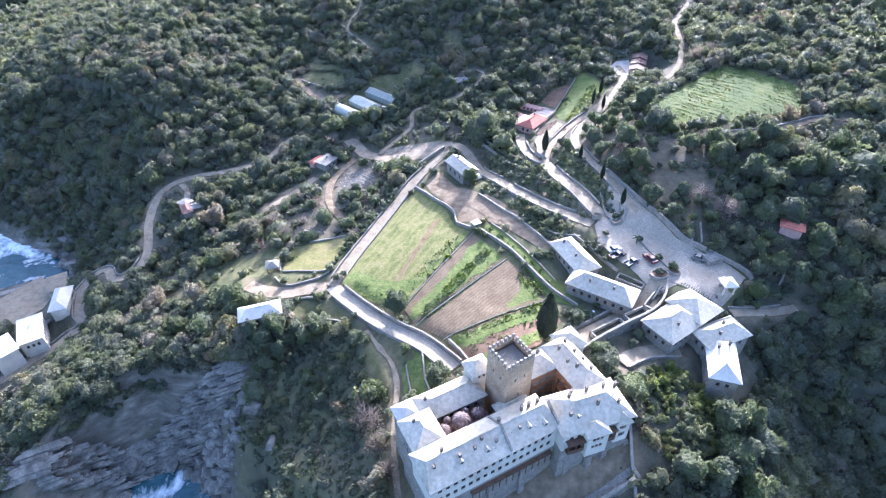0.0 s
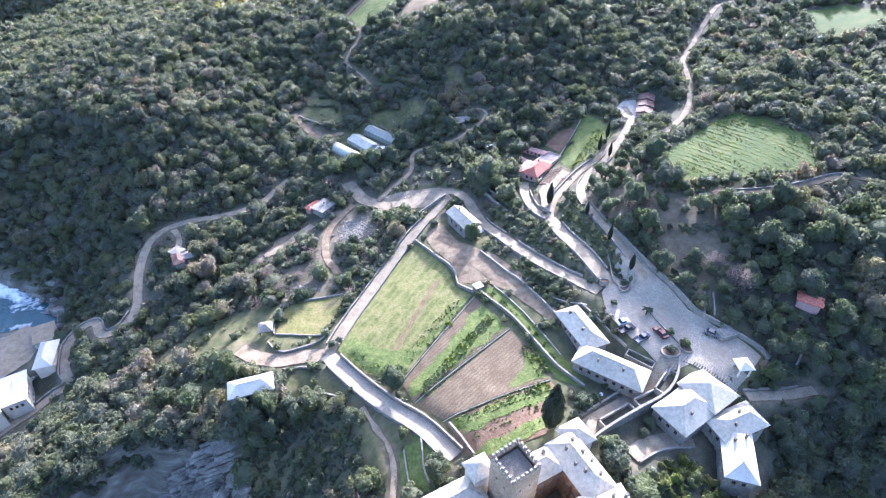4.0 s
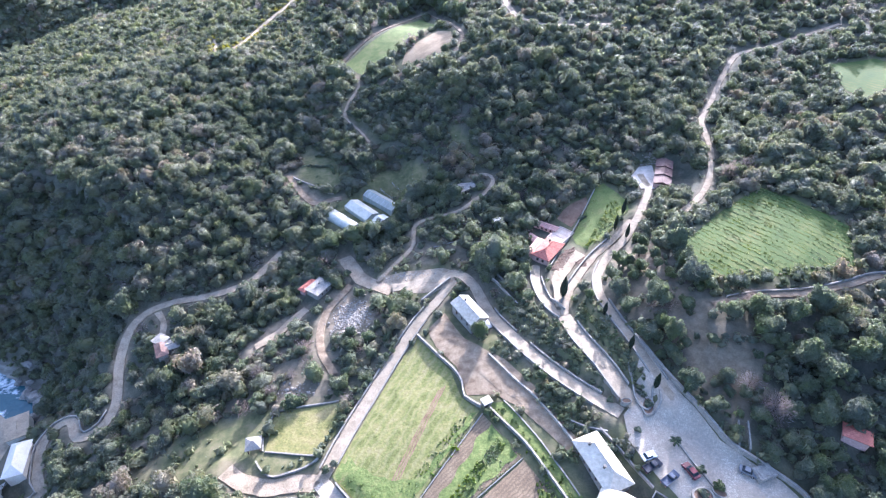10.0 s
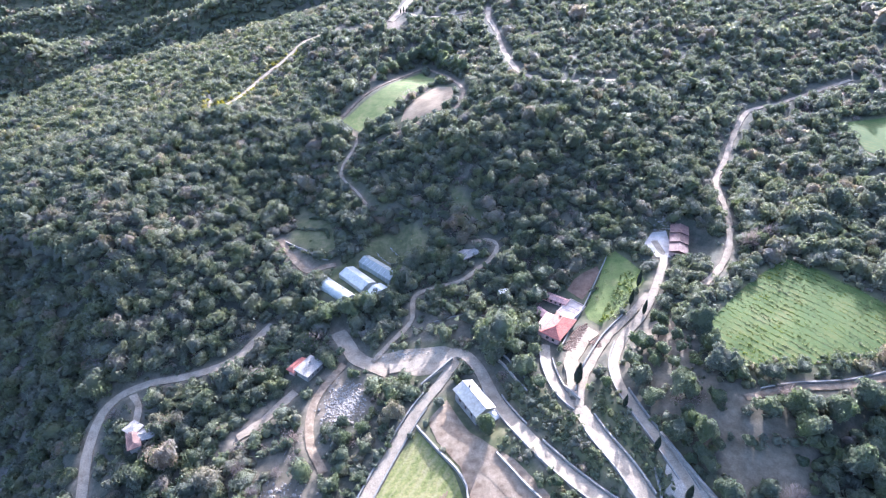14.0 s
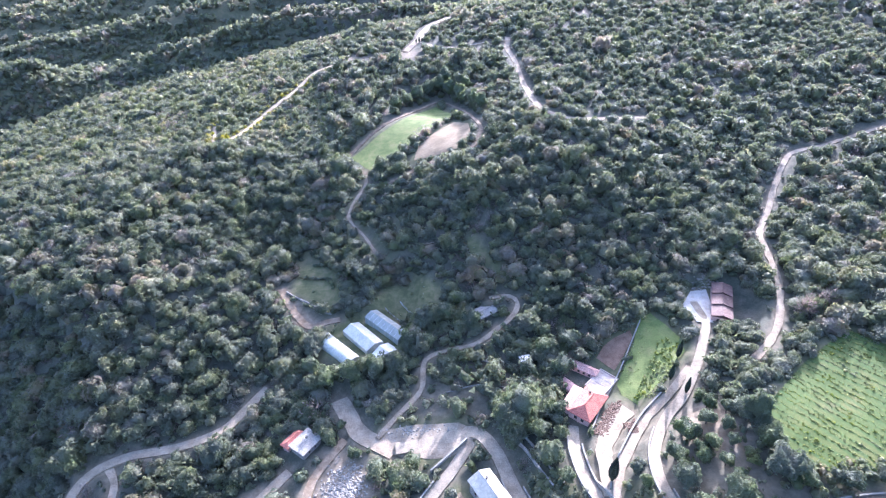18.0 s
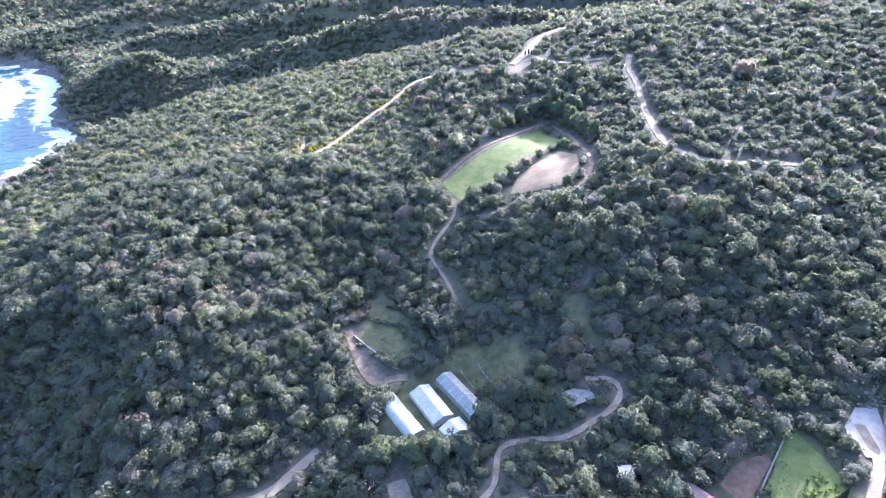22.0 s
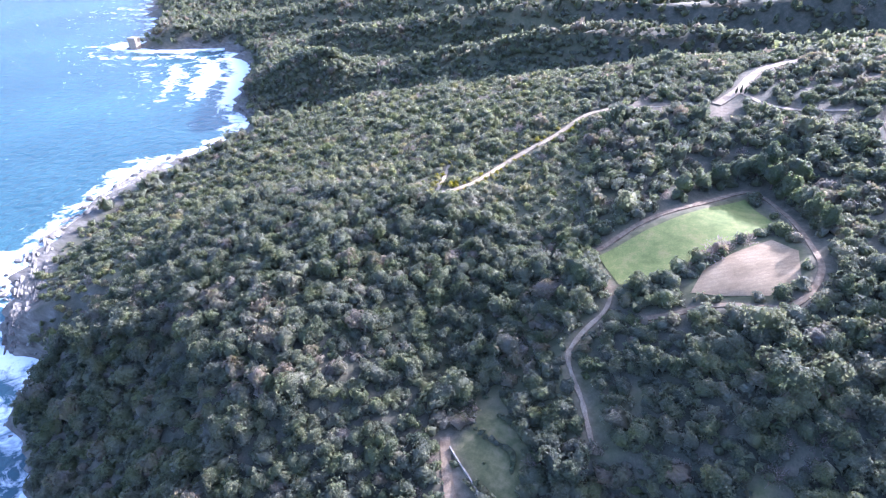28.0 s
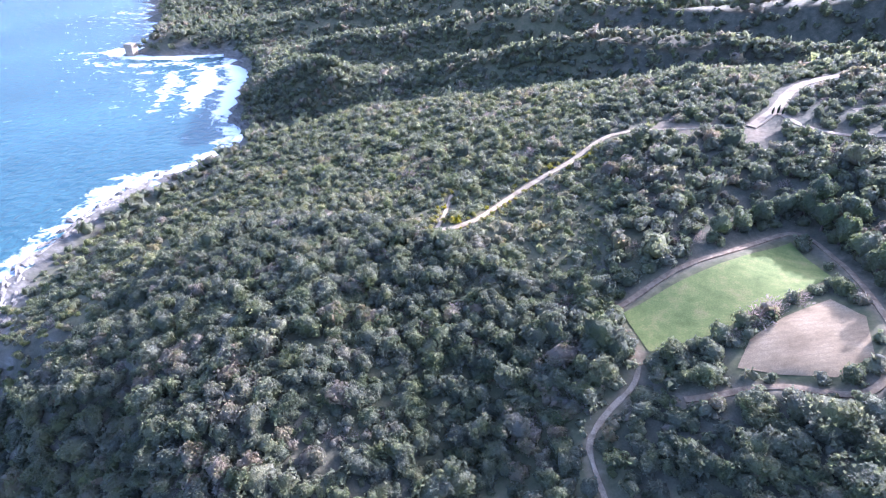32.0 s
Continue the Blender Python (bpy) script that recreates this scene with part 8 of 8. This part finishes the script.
# ---------------------------------------------------------------- small things
def lumps(name, label, pts, rmin, rmax, mat, category="rocks", squash=0.6, seed=3):
    """A heap of uneven stones or logs as one object."""
    g = np.random.default_rng(seed)
    iv, fi = icosa()
    V, F, k = [], [], 0
    z = surface([q[0] for q in pts], [q[1] for q in pts])
    for (x, y), zz in zip(pts, z):
        r = rmin + (rmax - rmin) * g.uniform() ** 2
        q = iv * g.uniform(0.7, 1.25, (12, 1)) * r * [g.uniform(0.7, 1.4), g.uniform(0.7, 1.4), squash]
        V.append(q + [x, y, zz + r * 0.15]), F.append(fi + k)
        k += 12
    tagged(new(name, mesh_from(name, np.concatenate(V), np.concatenate(F), mat)), label, category, kind="stuff")


g = np.random.default_rng(11)
lumps("rubble_heap", "heap of pale broken stone", [(-32 + g.normal(0, 2.7), 169 + g.normal(0, 3.6)) for _ in range(1100)], 0.14, 0.5, M_RUBBLE)
lumps("rubble_bank", "strewn pale stones along the bank", [(-46 + g.normal(0, 5), 143 + g.normal(0, 2.0)) for _ in range(90)], 0.15, 0.5, M_RUBBLE)
lumps("stream_stones", "tumbled grey stones in the dry stream bed behind the sheds", [(76 + 10 * t + g.normal(0, 1.6), 231 + 9 * t + g.normal(0, 1.6)) for t in g.uniform(0, 1, 260)], 0.15, 0.6, M_RUBBLE)
lumps("gravel_piles", "grey gravel piles beside the turning place", [(-14 + g.normal(0, 4.5), 184.6 + g.normal(0, 0.9)) for _ in range(150)], 0.12, 0.4, M_RUBBLE)
lumps("firewood_stacks", "stacked brown firewood by the drive", [(37.6 + 1.5 * g.uniform(-1, 1) + t * 5, 183.6 + t * 8 + 1.2 * g.uniform(-1, 1)) for t in g.uniform(-0.7, 0.6, 420)] + [(42.2 + g.uniform(-1.2, 1.2), 179.6 + g.uniform(-2.5, 2.5)) for _ in range(260)], 0.2, 0.42, M_WOOD, "firewood")
shore_pts = []
for a, b in zip(SHORE[3:42], SHORE[4:43]):
    n = int(math.dist(a, b) / 2.2)
    for i in range(n):
        t = g.uniform()
        shore_pts.append((a[0] + (b[0] - a[0]) * t + g.normal(0, 3.2), a[1] + (b[1] - a[1]) * t + g.normal(0, 3.2)))
lumps("shore_rocks", "dark and pale boulders along the surf line", shore_pts, 0.6, 3.0, material("shore_rock", [(0.3, (0.07, 0.064, 0.056)), (0.5, (0.16, 0.148, 0.126)), (0.75, (0.32, 0.295, 0.25))], 0.35, 0.85, 0.5, 3), "rocks", 0.7)
lumps("bay_rocks", "tumbled boulders under the monastery cliff", [(-59 + g.normal(0, 6), 78 + g.normal(0, 5)) for _ in range(190)], 0.5, 2.4, bpy.data.materials["shore_rock"], "rocks", 0.7)

def ledges(name, label, a, b, spread, count, seed, even=0.0):
    """Tilted rock plates along the strike of a cliff."""
    h = np.random.default_rng(seed)
    a, b = np.array(a, float), np.array(b, float)
    way = (b - a) / np.linalg.norm(b - a)
    side = np.array([way[1], -way[0]])
    V, F = [], []
    f = np.array([(0, 1, 2, 3), (7, 6, 5, 4), (0, 4, 5, 1), (1, 5, 6, 2), (2, 6, 7, 3), (3, 7, 4, 0)])
    for i in range(count):
        p = a + (b - a) * h.uniform() + side * h.uniform(*spread)
        z = ground_z(p[0], p[1])
        k = 1 - even
        L, W, T = (1 + even) * h.uniform(1.2, 5.0 - 2.2 * even), (1 - 0.55 * even) * h.uniform(0.35, 1.1), (1 - 0.4 * even) * h.uniform(0.1, 0.4)
        tilt = 0.62 + k * h.uniform(-0.17, 0.18)
        q = []
        for top in (1, 0):
            for u, v in ((-L, -W), (L, -W), (L, W), (-L, W)):
                u, v = u * h.uniform(0.75, 1.1), v * h.uniform(0.7, 1.15)
                xy = p + way * u + side * v
                q.append((xy[0], xy[1], z + 0.12 * u * (0.5 + k * h.uniform(-0.9, 0.9)) - v * tilt - 0.1 + (T if top else -T * 2) * h.uniform(0.6, 1.1)))
        V.append(np.array(q)), F.append(f + 8 * i)
    tagged(new(name, mesh_from(name, np.concatenate(V), np.concatenate(F), bpy.data.materials["shore_rock"])), label, "rocks", kind="stuff")


ledges("cliff_ledges", "tilted grey rock beds of the sea cliff", (-102, 70), (-52, 92), (-2.5, 5.5), 520, 5, 0.85)
ledges("shelf_ledges", "pale rock shelf along the surf", (-262, 218), (-345, 272), (-6, 7), 130, 6)
ledges("shelf_ledges", "pale rock shelf along the surf", (-345, 272), (-380, 372), (-6, 7), 110, 8)
ledges("cape_ledges", "pale rock slabs at the foot of the cape", (-392, 468), (-444, 500), (-4, 12), 70, 9)
# garden shed at the corner of the beds, water tank, boats and posts
zs = ground_z(9.4, 131.4)
house("garden_shed", "tiny garden shed with a flat grey roof", "shed", 9.4, 131.2, 30, 2.2, 1.8, zs - 0.6, zs + 1.9, 0.2, M_STONE, M_SLATE, over=0.25)
tank = empty("water_tank", pose(36.4, 94.6, ground_z(36.4, 94.6)), "round white water tank on the grass", "tank")
bm = bmesh.new()
bmesh.ops.create_uvsphere(bm, u_segments=16, v_segments=10, radius=0.6, matrix=Matrix.Translation((0, 0, 0.75)) @ Matrix.Diagonal((0.8, 0.8, 1.1, 1)))
part("vessel", bm, M_FRAME, tank)
part("stand", box(-0.35, 0.35, -0.35, 0.35, -0.3, 0.2), M_STONE, tank)
boat = empty("dinghy", pose(-132.6, 126.6, ground_z(-132.6, 126.6) + 0.1, 0, 0, 62), "small white dinghy hauled up on the quay", "boat")
bm = bmesh.new()
n = 9
out = [[], [], []]
for i in range(n):
    t = i / (n - 1)
    w = 0.85 * (1 - (max(0, t - 0.35) / 0.65) ** 2.2)
    x = -2.0 + 4.0 * t
    for k, (s, zz) in enumerate(((-w, 0.75 + 0.2 * t), (0, 0.05 + 0.25 * t * t), (w, 0.75 + 0.2 * t))):
        out[k].append(bm.verts.new((x, s, zz)))
for k in (0, 1):
    for i in range(n - 1):
        bm.faces.new((out[k][i], out[k][i + 1], out[k + 1][i + 1], out[k + 1][i]))
bm.faces.new((out[0][0], out[1][0], out[2][0]))
bmesh.ops.solidify(bm, geom=bm.faces[:], thickness=0.06)
part("hull", bm, M_FRAME, boat)
for x in (-1.0, 0.3):
    part("thwart", box(x - 0.12, x + 0.12, -0.7, 0.7, 0.55, 0.6), M_WOOD, boat)

# quay of the little harbour
quay = empty("quay", Matrix(), "grey concrete quay of the small harbour", "quay")
tagged(quay, kind="structure")
bm = bmesh.new()
add_box(bm, -13, 13, -9, 9, -3, 2.5)
part("slab", bm, M_CONCRETE, quay, m=pose(-152, 138.5, 0, 0, 0, 58))
part("breakwater", box(-9, 9, -1.2, 1.2, -3, 2.4, 0.1), M_STONE, quay, m=pose(-160, 146, 0, 0, 0, 25))

# the square stone tower on the far cape
far_tower = empty("cape_tower", pose(-706, 577, 0, 0, 0, 20), "small square stone tower on the far cape", "tower")
part("wall", box(-5, 5, -5, 5, -2, 12.5, 0.2), M_OLDSTONE, far_tower)
part("parapet", box(-5.4, 5.4, -5.4, 5.4, 12.5, 13.4, 0.1), M_STONE, far_tower)
lumps("cape_reef", "reef of rocks off the far cape", [(-706 - 4.6 * t + g.normal(0, 4), 574 - 2.2 * t + g.normal(0, 4)) for t in g.uniform(-6, 14, 60)], 2, 5, bpy.data.materials["shore_rock"], "rocks", 0.5)


# ---------------------------------------------------------------- crops
def crop_rows(name, label, a, b, width, rows, gap, r0, r1, mat=None, fill=0.85):
    """Rows of low leafy clumps between two ends of a bed."""
    a, b = Vector(a), Vector(b)
    way = b - a
    L = way.length
    way /= L
    side = Vector((-way.y, way.x))
    xs, ys = [], []
    for k in range(rows):
        o = (k / max(1, rows - 1) - 0.5) * width
        for i in range(int(L / gap)):
            if g.uniform() < fill:
                p = a + way * (i * gap + g.uniform(-0.3, 0.3) * gap) + side * (o + g.normal(0, 0.12))
                xs.append(p.x), ys.append(p.y)
    ob = forest(name, label, np.array(xs), np.array(ys), BUSH, r0, r1, mat or M_CROP, 0.05)
    ob["category"] = "crops"


crop_rows("bean_rows", "leafy green crop rows in the vegetable beds", (24.6, 97.6), (0.6, 89.8), 2.6, 4, 0.4, 0.25, 0.5)
crop_rows("cabbage_rows", "green crop rows beside the monastery", (25.8, 93.6), (5.2, 86.2), 2.0, 3, 0.6, 0.22, 0.42)
crop_rows("low_beds", "sparse low greens", (23, 88.4), (8.4, 83), 2.0, 3, 0.8, 0.2, 0.36, fill=0.6)
crop_rows("weed_strip", "lush weeds along the tilled strip", (12.6, 120.4), (-6.2, 98.4), 2.4, 6, 0.42, 0.22, 0.55, fill=0.8)
crop_rows("strip_grass", "short grass between the crop and the bed edging", (16, 117.6), (-4.6, 98.2), 2.4, 7, 0.5, 0.12, 0.28, M_VINES, 0.7)
crop_rows("field_weeds", "thick green weeds along the field edge", (5, 127.5), (-13, 105.5), 4.6, 8, 0.75, 0.2, 0.5, fill=0.55)
crop_rows("field_foot", "tall green grass at the foot of the field", (-11.5, 104.4), (-28, 114.4), 3.0, 5, 0.75, 0.2, 0.5, fill=0.6)
crop_rows("corner_weeds", "green weeds in the field corner", (20.6, 110), (24.6, 101), 3.0, 5, 0.7, 0.25, 0.6, fill=0.7)
crop_rows("orchard_strip", "grass clumps in the orchard strip", (12, 129.4), (27.6, 105), 2.6, 4, 0.9, 0.2, 0.5, fill=0.5)
crop_rows("red_garden", "tall yellow-green weeds in the house garden", (60, 207.5), (48, 188), 5.5, 9, 0.6, 0.3, 0.7, M_WEED, 0.62)
crop_rows("red_garden_low", "sparse low weeds along the garden wall", (53.5, 213), (44.5, 194.5), 4, 6, 1.0, 0.15, 0.4, M_VINES, 0.45)
crop_rows("vineyard_edge", "row of shrubs along the vineyard's foot", (74, 160.5), (112, 161.5), 1.2, 2, 1.6, 0.7, 1.5, M_LEAF_NEAR, 0.85)
poly = FIELD_POLYS["vineyard"]
c, q = math.cos(radians(-57.5)), math.sin(radians(-57.5))
gu, gv = np.meshgrid(np.arange(-125, -60, 0.3), np.arange(140, 205, 1.9))
gu, gv = gu.ravel() + g.uniform(-0.35, 0.35, gu.size), gv.ravel() + g.normal(0, 0.2, gu.size) + 0.4 * np.sin(gu.ravel() * 0.21 + gv.ravel())
vx, vy = gu * c - gv * q, gu * q + gv * c
ok = inside(poly, vx, vy) & (g.uniform(size=vx.size) < 0.88)
vines = forest("vine_rows", "low green rows of vines and grass", vx[ok], vy[ok], BUSH, 0.22, 0.38, M_VINES, 0.05, tones=(0.3, 0.9))
vines["category"] = "vines"

# wire fence beside the greenhouses
for (xa, ya), (xb, yb) in (((-28, 233.6), (-17.6, 222.7)), ((-23.1, 236.5), (-12.5, 223.7))):
    fence = empty("wire_fence", Matrix(), "low fence of thin posts and wire beside the greenhouses", "fence", "fences by the greenhouses")
    for i in range(9):
        t = i / 8
        x0, y0 = xa + (xb - xa) * t, ya + (yb - ya) * t
        zf = ground_z(x0, y0)
        part("post", box(x0 - 0.06, x0 + 0.06, y0 - 0.06, y0 + 0.06, zf - 0.3, zf + 1.2), M_WOOD, fence)
        if i:
            for h in (0.5, 1.1):
                bm = bmesh.new()
                a, b = Vector((xp, yp, zp0 + h)), Vector((x0, y0, zf + h))
                w, u = Vector((0.03, 0.03, 0)), Vector((0, 0, 0.05))
                v = [bm.verts.new(q) for q in (a - w, a + w, a + u, b - w, b + w, b + u)]
                for k in ((0, 1, 4, 3), (1, 2, 5, 4), (2, 0, 3, 5)):
                    bm.faces.new([v[q] for q in k])
                part("wire", bm, M_METAL, fence)
        xp, yp, zp0 = x0, y0, zf
